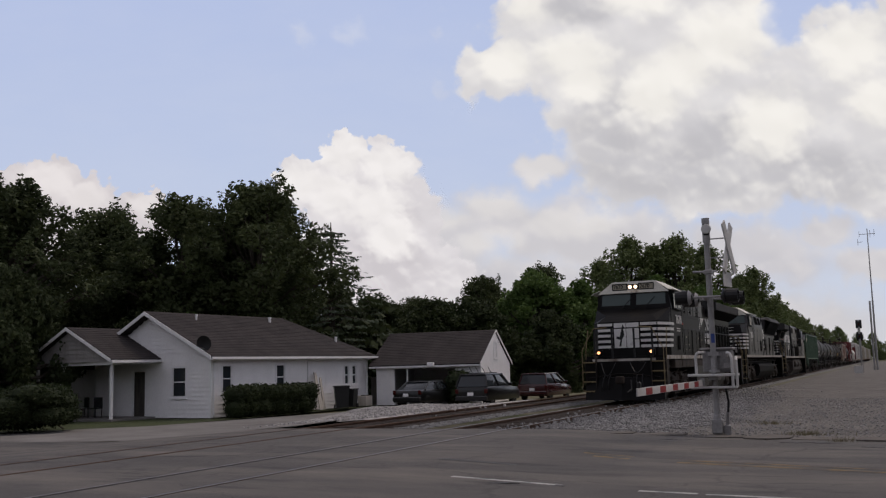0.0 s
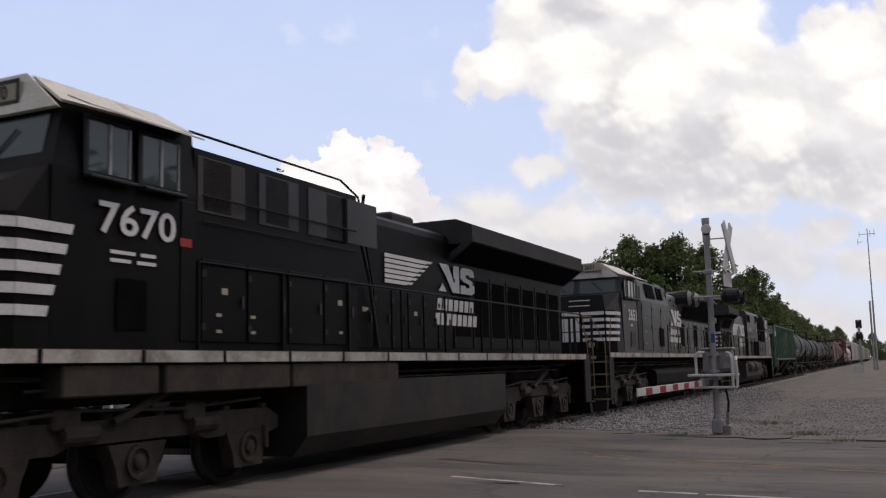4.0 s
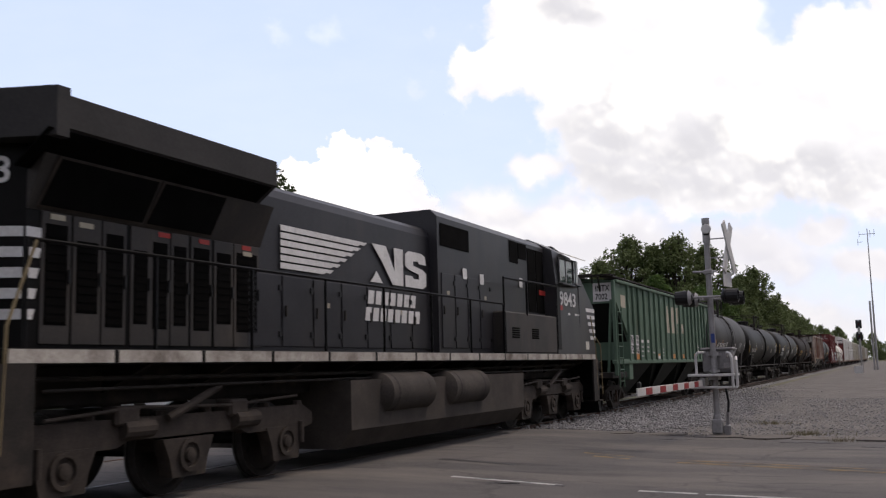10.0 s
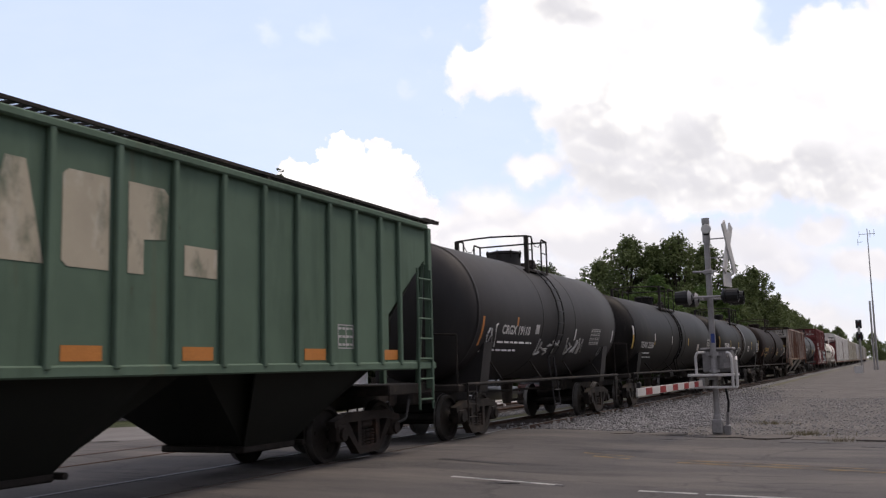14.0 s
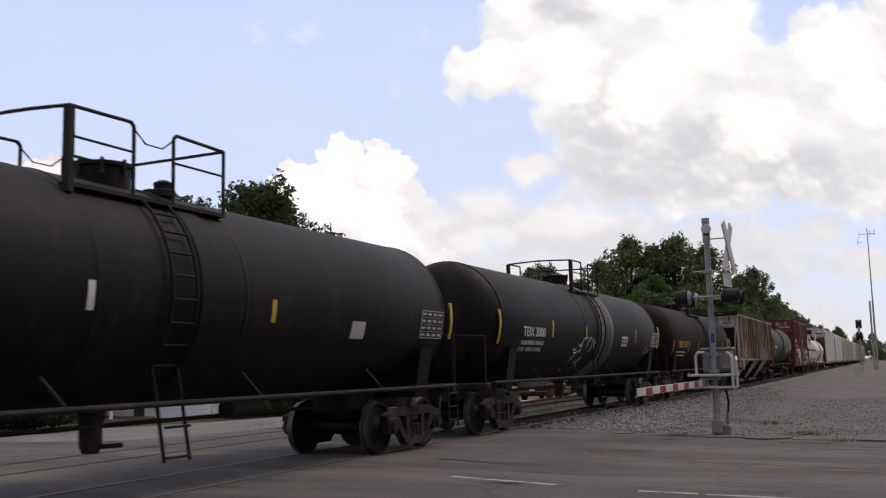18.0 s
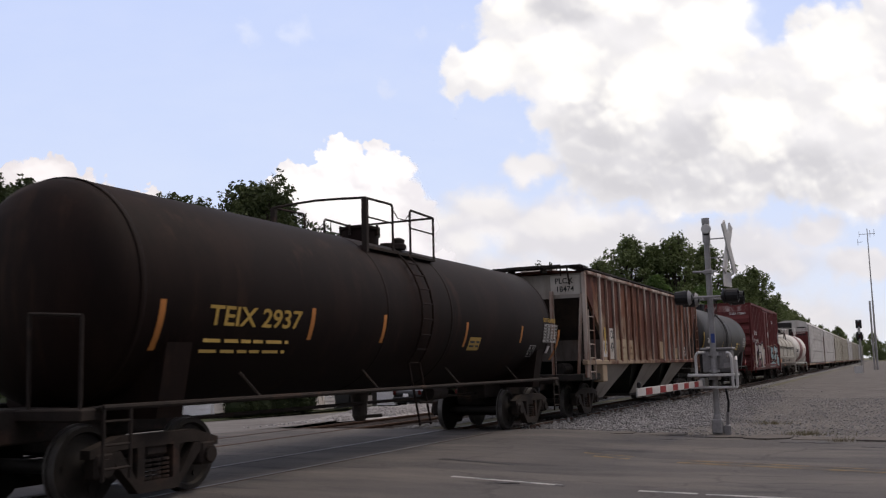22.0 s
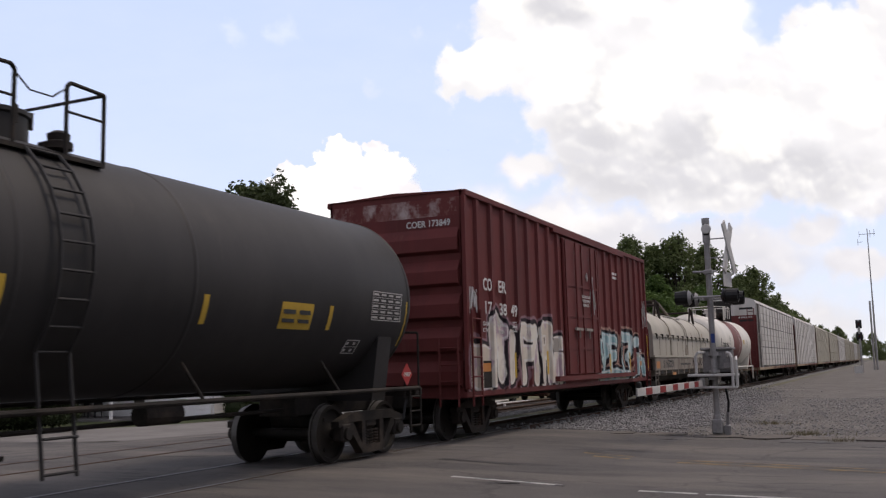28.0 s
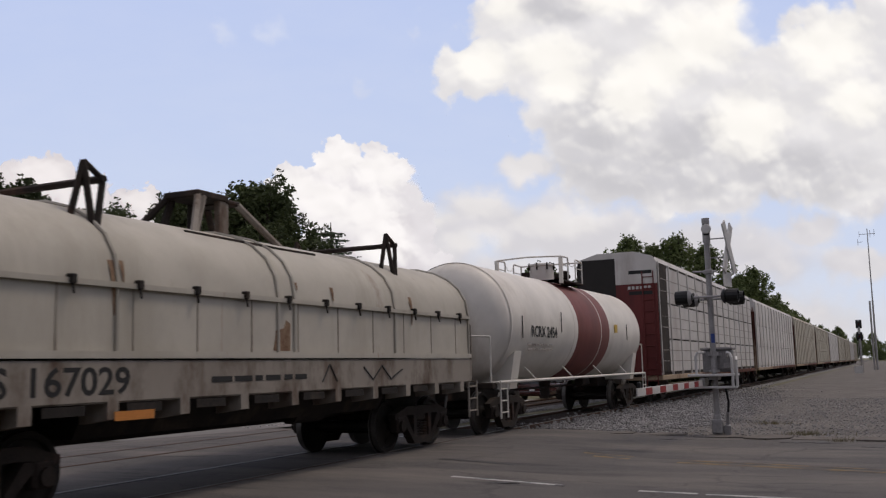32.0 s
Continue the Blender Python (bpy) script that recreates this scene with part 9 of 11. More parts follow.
def tank_car(y0, L, ends, R, zc, paint, platform, label, steel=TRUCK, band=None, rail_mat=None, belt=None):
    """A tank on a stub sill. ends: the tank's first and last y; platform: (y0, y1, floor height, rail height)."""
    t = start("tank_car", label, y0)
    e0, e1 = ends
    hd = 0.62
    head = [(0.0, 0.05), (0.03, R * 0.35), (0.1, R * 0.62), (0.24, R * 0.84), (0.42, R * 0.955), (hd, R)]
    cuts = [(e0 + q, r) for q, r in head] + [(e0 + hd + (e1 - e0 - 2 * hd) * k / 6, R) for k in range(1, 6)] + [(e1 - q, r) for q, r in reversed(head)]
    shell = part("tank", Shape().lathe(cuts, "y", (0, 0, zc), 56), paint, t, smooth=True)
    for y in (e0 + hd, (e0 + e1) / 2 + 1.3, e1 - hd, (e0 + e1) / 2 - 1.3):
        part("weld_seam", Shape().lathe([(y - 0.04, R + 0.001), (y - 0.02, R + 0.01), (y + 0.02, R + 0.01), (y + 0.04, R + 0.001)], "y", (0, 0, zc), 56, False), paint, shell, smooth=True)
    if band:
        part("colour_band", Shape().lathe([(band[0], R + 0.002), (band[0] + 0.02, R + 0.006), (band[1] - 0.02, R + 0.006), (band[1], R + 0.002)], "y", (0, 0, zc), 56, False), TANK_BAND, shell, "brick red band round the tank", smooth=True)
    if belt:
        part("girth_belt", Shape().lathe([(belt[0], R + 0.005), (belt[0] + 0.03, R + 0.03), (belt[1] - 0.03, R + 0.03), (belt[1], R + 0.005)], "y", (0, 0, zc), 56, False), belt[2], shell, "rusty belt round the tank", smooth=True)
    zs = zc - R
    for y, d in ((0.0, 1), (L, -1)):
        f = lambda q: y + d * q
        part("stub_sill", Shape().box(-0.36, 0.36, *sorted((f(0.45), f(3.4))), 0.74, 1.12, 0.02).box(-1.3, 1.3, *sorted((f(0.75), f(1.05))), 0.98, 1.12, 0.02), steel, t)
        part("saddle", Shape().prism([(-1.2, 0.95), (1.2, 0.95), (1.35, zc - R * 0.45), (0.9, zc - R * 0.72), (-0.9, zc - R * 0.72), (-1.35, zc - R * 0.45)], *sorted((f(2.0), f(2.45)))), paint, t)
        for sx in (-1, 1):
            part("end_railing", Shape().pipe([(sx * 1.25, f(0.8), 1.1), (sx * 1.25, f(0.8), 2.1), (sx * 0.5, f(0.78), 2.15), (sx * 0.5, f(0.8), 1.1)], 0.022), rail_mat or steel, t)
        for sx in (-1, 1):
            ladder("sill_step", t, sx * 1.38, f(1.0), sx * 1.38, f(1.4), 0.35, 1.1, 3, rail_mat or steel, 0.015)
    for sx in (-1, 1):
        part("side_rail", Shape().rod((sx * 1.36, 1.0, 1.12), (sx * 1.36, L - 1.0, 1.12), 0.035, 8).rod((sx * 1.36, 1.0, 1.12), (sx * 0.6, 1.0, 1.05), 0.03, 6).rod((sx * 1.36, L - 1.0, 1.12), (sx * 0.6, L - 1.0, 1.05), 0.03, 6), rail_mat or steel, t, "long grab rail along the car")
        for k in range(4):
            y = L * (0.22 + 0.187 * k)
            part("rail_bracket", Shape().rod((sx * 1.36, y, 1.12), (sx * 1.12, y - 0.15, zc - R * 0.72), 0.022, 6), rail_mat or steel, t)
    p0, p1, zf, zr = platform
    mid = (p0 + p1) / 2
    deckp = part("platform", Shape().box(-0.98, -0.55, p0, p1, zf - 0.03, zf + 0.02).box(0.55, 0.98, p0, p1, zf - 0.03, zf + 0.02).box(-0.98, 0.98, p0, p0 + 0.4, zf - 0.03, zf + 0.02).box(-0.98, 0.98, p1 - 0.4, p1, zf - 0.03, zf + 0.02), steel, t, "steel walkway round the manway")
    for sx in (-1, 1):
        rm = rail_mat or steel
        part("railing", Shape().pipe([(sx * 0.95, p0, zr), (sx * 0.95, mid - 0.4, zr + 0.02), (sx * 0.95, mid - 0.35, zr - 0.03), (sx * 0.95, mid - 0.35, zf)], 0.024), rm, t, "bent pipe railing")
        part("railing", Shape().pipe([(sx * 0.95, p1, zf), (sx * 0.95, p1, zr), (sx * 0.95, mid + 0.4, zr + 0.02), (sx * 0.95, mid + 0.35, zr - 0.03), (sx * 0.95, mid + 0.35, zf)], 0.024), rm, t, "bent pipe railing")
        part("mid_rail", Shape().rod((sx * 0.95, p0, (zf + zr) / 2 + 0.1), (sx * 0.95, mid - 0.35, (zf + zr) / 2 + 0.1), 0.016), rm, t)
        part("mid_rail", Shape().rod((sx * 0.95, p1, (zf + zr) / 2 + 0.1), (sx * 0.95, mid + 0.35, (zf + zr) / 2 + 0.1), 0.016), rm, t)
        part("safety_chain", Shape().pipe([(sx * 0.95, mid - 0.35, zr - 0.05), (sx * 0.95, mid - 0.15, zr - 0.2), (sx * 0.95, mid + 0.15, zr - 0.2), (sx * 0.95, mid + 0.35, zr - 0.05)], 0.01), rm, t, "slack safety chain")
        part("railing_post", Shape().box(*sorted((sx * 0.9, sx * 1.0)), p0 - 0.04, p0 + 0.04, zf - 0.1, zr), rm, t)
    part("cross_rail", Shape().pipe([(-0.95, p0, zr), (-0.4, p0 - 0.05, zr + 0.02), (0.0, p0 - 0.06, zr + 0.03), (0.4, p0 - 0.05, zr + 0.02), (0.95, p0, zr)], 0.022), rail_mat or steel, t)
    part("cross_rail", Shape().rod((-0.95, p1, zr), (0.95, p1, zr), 0.022), rail_mat or steel, t)
    house_r = 0.44 if R > 1.45 else 0.36
    man = part("manway", Shape().lathe([(zc + R - 0.12, house_r), (zf + 0.5, house_r), (zf + 0.52, house_r + 0.03), (zf + 0.57, house_r + 0.03), (zf + 0.6, house_r * 0.7)], "z", (0, mid + 0.1, 0), 22), paint, t, "round manway housing with a flat lid", smooth=True)
    for k in range(8):
        q = k * math.pi / 4
        part("lid_bolt", Shape().rod((math.cos(q) * (house_r + 0.02), mid + 0.1 + math.sin(q) * (house_r + 0.02), zf + 0.4), (math.cos(q) * (house_r + 0.02), mid + 0.1 + math.sin(q) * (house_r + 0.02), zf + 0.6), 0.025, 6), steel, man)
    part("relief_valve", Shape().lathe([(zc + R - 0.1, 0.1), (zf + 0.16, 0.1), (zf + 0.18, 0.16), (zf + 0.26, 0.16), (zf + 0.28, 0.12), (zf + 0.36, 0.13), (zf + 0.4, 0.06)], "z", (0.55, mid + 0.62, 0), 14), steel, t, "bolted relief valve", smooth=True)
    part("valve", Shape().lathe([(zc + R - 0.1, 0.14), (zf + 0.2, 0.14), (zf + 0.22, 0.18), (zf + 0.34, 0.16)], "z", (0.2, mid + 0.85, 0), 14), steel, t, smooth=True)
    part("valve", Shape().lathe([(zc + R - 0.1, 0.11), (zf + 0.12, 0.11), (zf + 0.28, 0.13)], "z", (-0.2, mid - 0.7, 0), 14), steel, t, smooth=True)
    rungs = Shape()
    m0 = mid
    pts = []
    for k in range(9):
        ang = math.radians(-38 + 11 * k)
        pts.append((math.cos(ang) * (R + 0.07), zc + math.sin(ang) * (R + 0.07)))
    for dy in (-0.22, 0.22):
        rungs.pipe([(1.36, m0 + dy, 0.45)] + [(x, m0 + dy, z) for x, z in pts], 0.022)
    for x, z in pts + [(1.36, 0.5), (1.36, 0.85)]:
        rungs.rod((x, m0 - 0.22, z), (x, m0 + 0.22, z), 0.016)
    if rail_mat:
        rungs.v = [(-x, y, z) for x, y, z in rungs.v]
    part("tank_ladder", rungs, rail_mat or paint, t, "curved ladder up the tank side")
    under = part("bottom_outlet", Shape().lathe([(0.52, 0.1), (0.62, 0.14), (0.8, 0.14), (zs + 0.1, 0.2)], "z", (0, mid, 0), 14).rod((0.1, mid, 0.6), (0.42, mid + 0.1, 0.62), 0.03, 8), LOCO_TRUCK, t)
    part("brake_rigging", Shape().rod((0.35, mid + 2.2, 0.95), (0.35, mid + 2.9, 0.95), 0.14, 12).rod((0.1, 3.0, 0.85), (0.1, L - 3.0, 0.85), 0.03), steel, t)
    coupler(t, L)
    freight_truck(t, 2.2, steel)
    freight_truck(t, L - 2.2, steel)
    return t


def on_tank(R, zc, z):
    return math.sqrt(max(0.0, R * R - (z - zc) ** 2)) + 0.012


def tank_marks(t, R, zc, text, y0, y1, z, size, material, strips, data=(), plates=(), tables=()):
    """Stencils on a tank side. strips: (y, z0, z1, material); data: (y0, y1, z, rows); plates: (y0, y1, z0, z1, material); tables: (y0, y1, z0, z1, rows)."""
    out = lambda zz: on_tank(R, zc, zz)
    tilt = math.asin((z + size / 2 - zc) / R)
    mk = span_writing("reporting_mark", text, size, 0, y0, y1, -size / 2, material, t, "stencilled mark " + text)
    mk.matrix_basis = pose(math.cos(tilt) * R + 0.006, 0, z + size / 2, 0, -math.degrees(tilt), 0) @ mk.matrix_basis
    for a, b, zz, rows in data:
        for k in range(rows):
            bars("capacity_data", t, out(zz - k * 0.13 - 0.03) - 0.008, a, b, zz - k * 0.13, 1, 0.055, 0.05, material)

    def patch(name, a, b, z0, z1, mat, label=""):
        s = Shape()
        n = 4
        for k in range(n):
            p, q = z0 + (z1 - z0) * k / n, z0 + (z1 - z0) * (k + 1) / n
            s.add([(out(p) - 0.008, a, p), (out(p) - 0.008, b, p), (out(q) - 0.008, b, q), (out(q) - 0.008, a, q)], [(0, 1, 2, 3)])
            s.add([(out(p) - 0.03, a, p), (out(p) - 0.03, b, p), (out(q) - 0.03, b, q), (out(q) - 0.03, a, q)], [(3, 2, 1, 0)])
        return part(name, s, mat, t, label)

    for a, z0, z1, mat in strips:
        patch("reflector", a - 0.05, a + 0.05, z0, z1, mat, "reflective strip")
    for a, b, z0, z1, mat in plates:
        p = patch("placard", a, b, z0, z1, mat, "small stencilled placard")
        if b - a > 0.5:
            for q in (0.62, 0.3):
                bars("placard_line", t, out(z0 + (z1 - z0) * q) - 0.002, a + 0.05, b - 0.05, z0 + (z1 - z0) * (q + 0.14), 1, (z1 - z0) * 0.2, 0.02, BLACK_TEXT)
    for a, b, z0, z1, rows in tables:
        tilt = math.asin(((z0 + z1) / 2 - zc) / R)
        s = Shape()
        h, m = z1 - z0, (z0 + z1) / 2
        for p, q, c, d in ((a, b, h / 2 - 0.012, h / 2), (a, b, -h / 2, -h / 2 + 0.012), (a, a + 0.012, -h / 2, h / 2), (b - 0.012, b, -h / 2, h / 2)):
            s.box(0, 0.004, p, q, c, d)
        for k in range(rows):
            zz = -h / 2 + h * (k + 0.5) / rows
            s.box(0, 0.003, a, b, zz + h / rows * 0.5 - 0.004, zz + h / rows * 0.5 + 0.004)
            for w in range(4 if b - a > 0.6 else 2):
                g = a + (b - a) * (w + 0.15) / (4 if b - a > 0.6 else 2)
                s.box(0, 0.004, g, g + (b - a) * 0.16, zz - h / rows * 0.18, zz + h / rows * 0.18)
        part("data_table", s, PALE_TEXT, t, "stencilled data table", at=pose(math.cos(tilt) * R + 0.006, 0, m, 0, -math.degrees(tilt), 0))


def scrawl(t, R, zc, seed, y0, y1, z0, z1, strokes, material, r=0.016):
    """A quick sprayed tag: overlapping slanted strokes."""
    random.seed(seed)
    s = Shape()
    for k in range(strokes):
        y = y0 + (y1 - y0) * k / strokes
        pts = []
        for q in range(4):
            z = random.uniform(z0, z1)
            pts.append((on_tank(R, zc, z) - 0.008 if R else zc, y + (y1 - y0) / strokes * random.uniform(-0.2, 1.5), z))
        s.pipe(pts, r * random.uniform(0.7, 1.2), 5)
    return tagged(part("sprayed_tag", s, material, t), "sprayed scrawl", kind="stuff")


ta = tank_car(121.1, 13.6, (0.85, 12.75), 1.48, 2.64, TANK_GREY, (5.9, 7.45, 3.85, 4.7), "dusty black tank car with white stencils and scrawled tags")
tank_marks(ta, 1.48, 2.64, "CRGX 19110", 2.86, 4.6, 2.16, 0.2, DECAL, [(1.75, 1.9, 2.5, ORANGE_MARK), (3.75, 2.35, 2.55, ORANGE_MARK), (8.2, 2.1, 2.4, DECAL), (11.9, 2.1, 2.45, DECAL)],
           [(2.75, 4.9, 2.02, 1), (2.6, 4.2, 1.85, 1)], [(5.0, 5.25, 2.2, 2.42, PALE_TEXT)], [(9.6, 10.5, 2.0, 2.45, 4), (10.9, 11.3, 1.7, 1.95, 2)])
scrawl(ta, 1.48, 2.64, 5, 1.9, 2.6, 1.75, 2.4, 4, DECAL)
scrawl(ta, 1.48, 2.64, 8, 5.4, 6.9, 1.7, 2.1, 6, PALE_TEXT, 0.03)
scrawl(ta, 1.48, 2.64, 9, 7.6, 9.2, 1.75, 2.2, 6, PALE_TEXT, 0.03)
tb = tank_car(134.7, 17.9, (0.95, 16.95), 1.39, 2.46, TANK_BLACK, (7.6, 10.3, 3.57, 4.45), "long black tank car with pale stencilled number", belt=(9.3, 9.75, TANK_BLACK))
tank_marks(tb, 1.39, 2.46, "TEAX 2236", 2.4, 4.36, 1.98, 0.21, PALE_TEXT, [(1.28, 2.4, 2.69, DECAL), (1.28, 1.95, 2.39, YELLOW_MARK), (4.5, 2.22, 2.5, DECAL), (4.5, 2.11, 2.21, YELLOW_MARK), (7.55, 2.15, 2.47, DECAL), (10.87, 2.13, 2.44, YELLOW_MARK), (16.72, 2.0, 2.7, YELLOW_MARK)],
           [(2.35, 4.0, 1.84, 1), (2.35, 4.5, 1.7, 1)], [(13.0, 13.42, 1.95, 2.22, WHITE_BOX)], [(15.4, 16.3, 2.0, 2.5, 4)])
tc_ = tank_car(152.6, 18.2, (0.95, 17.25), 1.39, 2.46, TANK_BLACK, (8.1, 10.8, 3.57, 4.43), "long black tank car with a rusty belt and white scrawl", belt=(9.2, 9.85, PALE_BELT))
part("worn_band", Shape().lathe([(9.86, 1.394), (9.87, 1.396), (10.84, 1.396), (10.85, 1.392)], "y", (0, 0, 2.46), 56, False), WORN_TANK, tc_, "greyer rubbed band of paint", smooth=True)
tank_marks(tc_, 1.39, 2.46, "TEIX 3000", 2.86, 4.4, 2.15, 0.22, DECAL, [(1.4, 1.95, 2.7, YELLOW_MARK), (5.0, 2.16, 2.58, YELLOW_MARK), (7.95, 2.14, 2.5, YELLOW_MARK), (10.62, 2.13, 2.5, YELLOW_MARK), (13.7, 2.12, 2.57, YELLOW_MARK), (17.2, 1.97, 2.75, YELLOW_MARK)],
           [], [(11.9, 12.6, 2.0, 2.31, WHITE_PANEL), (15.69, 15.81, 1.79, 1.94, WHITE_PANEL)], [(15.95, 16.95, 2.01, 2.53, 6), (15.18, 15.45, 1.74, 2.02, 2)])
for text, a, b, z in (("LD LMT 186900 LB  84 800 KG", 2.83, 4.39, 1.95), ("LT WT   76100 LB  34 500 KG", 2.78, 4.33, 1.795)):
    tilt = math.asin((z + 0.045 - 2.46) / 1.39)
    row = span_writing("capacity_data", text, 0.1, 0, a, b, -0.045, DECAL, tc_, "stencilled weights " + " ".join(text.split()))
    row.matrix_basis = pose(math.cos(tilt) * 1.39 + 0.006, 0, z + 0.045, 0, -math.degrees(tilt), 0) @ row.matrix_basis
# long loops of a thin sprayed tag
loops = Shape()
for line in (((7.1, 1.3), (7.2, 1.62), (7.4, 1.8), (7.72, 1.85), (7.7, 1.5)), ((7.7, 1.85), (7.74, 2.18), (8.2, 2.2), (8.02, 1.62), (7.75, 1.52)), ((8.02, 1.62), (8.2, 2.05), (8.42, 2.22), (8.62, 2.1), (8.6, 1.88), (8.5, 1.82)), ((7.85, 1.3), (8.0, 1.5), (8.2, 1.42), (8.35, 1.34)), ((8.75, 2.2), (8.8, 2.02), (8.95, 2.1), (8.8, 1.98), (8.98, 1.92))):
    loops.pipe([(on_tank(1.39, 2.46, z) - 0.008, y, z) for y, z in line], 0.013, 5)
tagged(part("sprayed_tag", loops, PALE_TEXT, tc_), "thin white sprayed loops", kind="stuff")
scrawl(tc_, 1.39, 2.46, 21, 7.36, 7.68, 1.93, 2.06, 3, DECAL, 0.011)
bars("capacity_data", tc_, on_tank(1.39, 2.46, 1.9) - 0.008, 6.95, 7.28, 1.96, 3, 0.03, 0.05, PALE_TEXT)
td = tank_car(170.8, 17.4, (0.95, 16.45), 1.39, 2.46, TANK_BROWN, (7.42, 10.15, 3.57, 4.42), "long sooty brown tank car with yellow stencils", steel=BROWN_TRUCK)
tank_marks(td, 1.39, 2.46, "TEIX 2937", 2.75, 4.8, 2.06, 0.25, YELLOW_TEXT, [(1.9, 1.74, 2.33, ORANGE_MARK), (5.1, 1.91, 2.37, ORANGE_MARK), (7.3, 1.9, 2.36, ORANGE_MARK), (10.75, 1.86, 2.35, ORANGE_MARK), (13.9, 1.99, 2.37, ORANGE_MARK), (16.62, 1.6, 2.35, ORANGE_MARK)],
           [(2.75, 4.6, 1.9, 2)], [(10.98, 11.55, 1.8, 2.06, YELLOW_TEXT), (15.96, 16.09, 1.76, 1.93, WHITE_PANEL)], [(15.4, 16.4, 2.02, 2.46, 6), (14.62, 15.02, 1.66, 1.95, 2)])
scrawl(td, 1.39, 2.46, 33, 15.2, 15.7, 1.55, 1.84, 6, PALE_TEXT, 0.012)
span_writing("specification", "DOT 111A100W3", 0.1, on_tank(1.39, 2.46, 2.56), 15.38, 16.28, 2.51, YELLOW_TEXT, td)
te = tank_car(207.0, 16.95, (0.95, 16.0), 1.47, 2.66, TANK_GREY, (6.95, 8.75, 3.85, 4.68), "smooth dark grey tank car with yellow strips and placard")
tank_marks(te, 1.47, 2.66, "TAEX 2802", 2.3, 3.9, 2.3, 0.24, DECAL, [(1.45, 2.1, 2.8, YELLOW_MARK), (7.0, 2.02, 2.44, YELLOW_MARK), (10.0, 2.06, 2.42, YELLOW_MARK), (12.9, 2.06, 2.42, YELLOW_MARK), (15.35, 1.85, 2.6, YELLOW_MARK)],
           [(2.3, 3.9, 2.14, 2)], [(11.61, 12.41, 2.05, 2.42, YELLOW_MARK)], [(14.1, 15.1, 2.25, 2.72, 5), (4.05, 4.35, 2.1, 2.38, 1), (13.6, 14.0, 1.7, 1.95, 2)])
hz = part("hazard_placard", Shape().box(-0.004, 0.004, -0.14, 0.14, -0.14, 0.14), HAZARD_RED, te, "red diamond hazard placard", at=pose(1.36, 15.48, 1.36, 45, 0, 0))
span_writing("placard_number", "1987", 0.07, 0.006, -0.12, 0.12, -0.035, DECAL, hz)
for ob in hz.children:
    ob.matrix_basis = pose(0.006, 0, 0, -45, 0, 0) @ ob.matrix_basis
part("placard_holder", Shape().rod((1.3, 15.48, 0.95), (1.34, 15.48, 1.36), 0.02), TRUCK, te)
tf = tank_car(254.8, 15.5, (1.1, 14.4), 1.42, 2.44, TANK_WHITE, (6.9, 8.9, 3.8, 4.45), "white tank car with a broad brick-red band", BROWN_TRUCK, (6.75, 9.95), TANK_WHITE)
span_writing("reporting_mark", "RCRX 2454", 0.26, on_tank(1.42, 2.44, 2.3), 3.0, 4.9, 2.14, BLACK_TEXT, tf, "black stencilled mark RCRX 2454")
for y_, z_ in ((2.35, 2.1), (5.25, 2.3), (12.0, 2.2)):
    part("thin_mark", Shape().box(on_tank(1.42, 2.44, 2.5) - 0.006, on_tank(1.42, 2.44, 2.5) + 0.002, y_, y_ + 0.05, z_, z_ + 0.5), BLACK_TEXT, tf)
bars("capacity_data", tf, on_tank(1.42, 2.44, 1.95), 2.9, 4.7, 1.98, 2, 0.05, 0.06, PALE_GREY)
part("placard", Shape().box(on_tank(1.42, 2.44, 2.5) - 0.004, on_tank(1.42, 2.44, 2.5) + 0.004, 10.5, 10.85, 2.4, 2.65), YELLOW_MARK, tf)

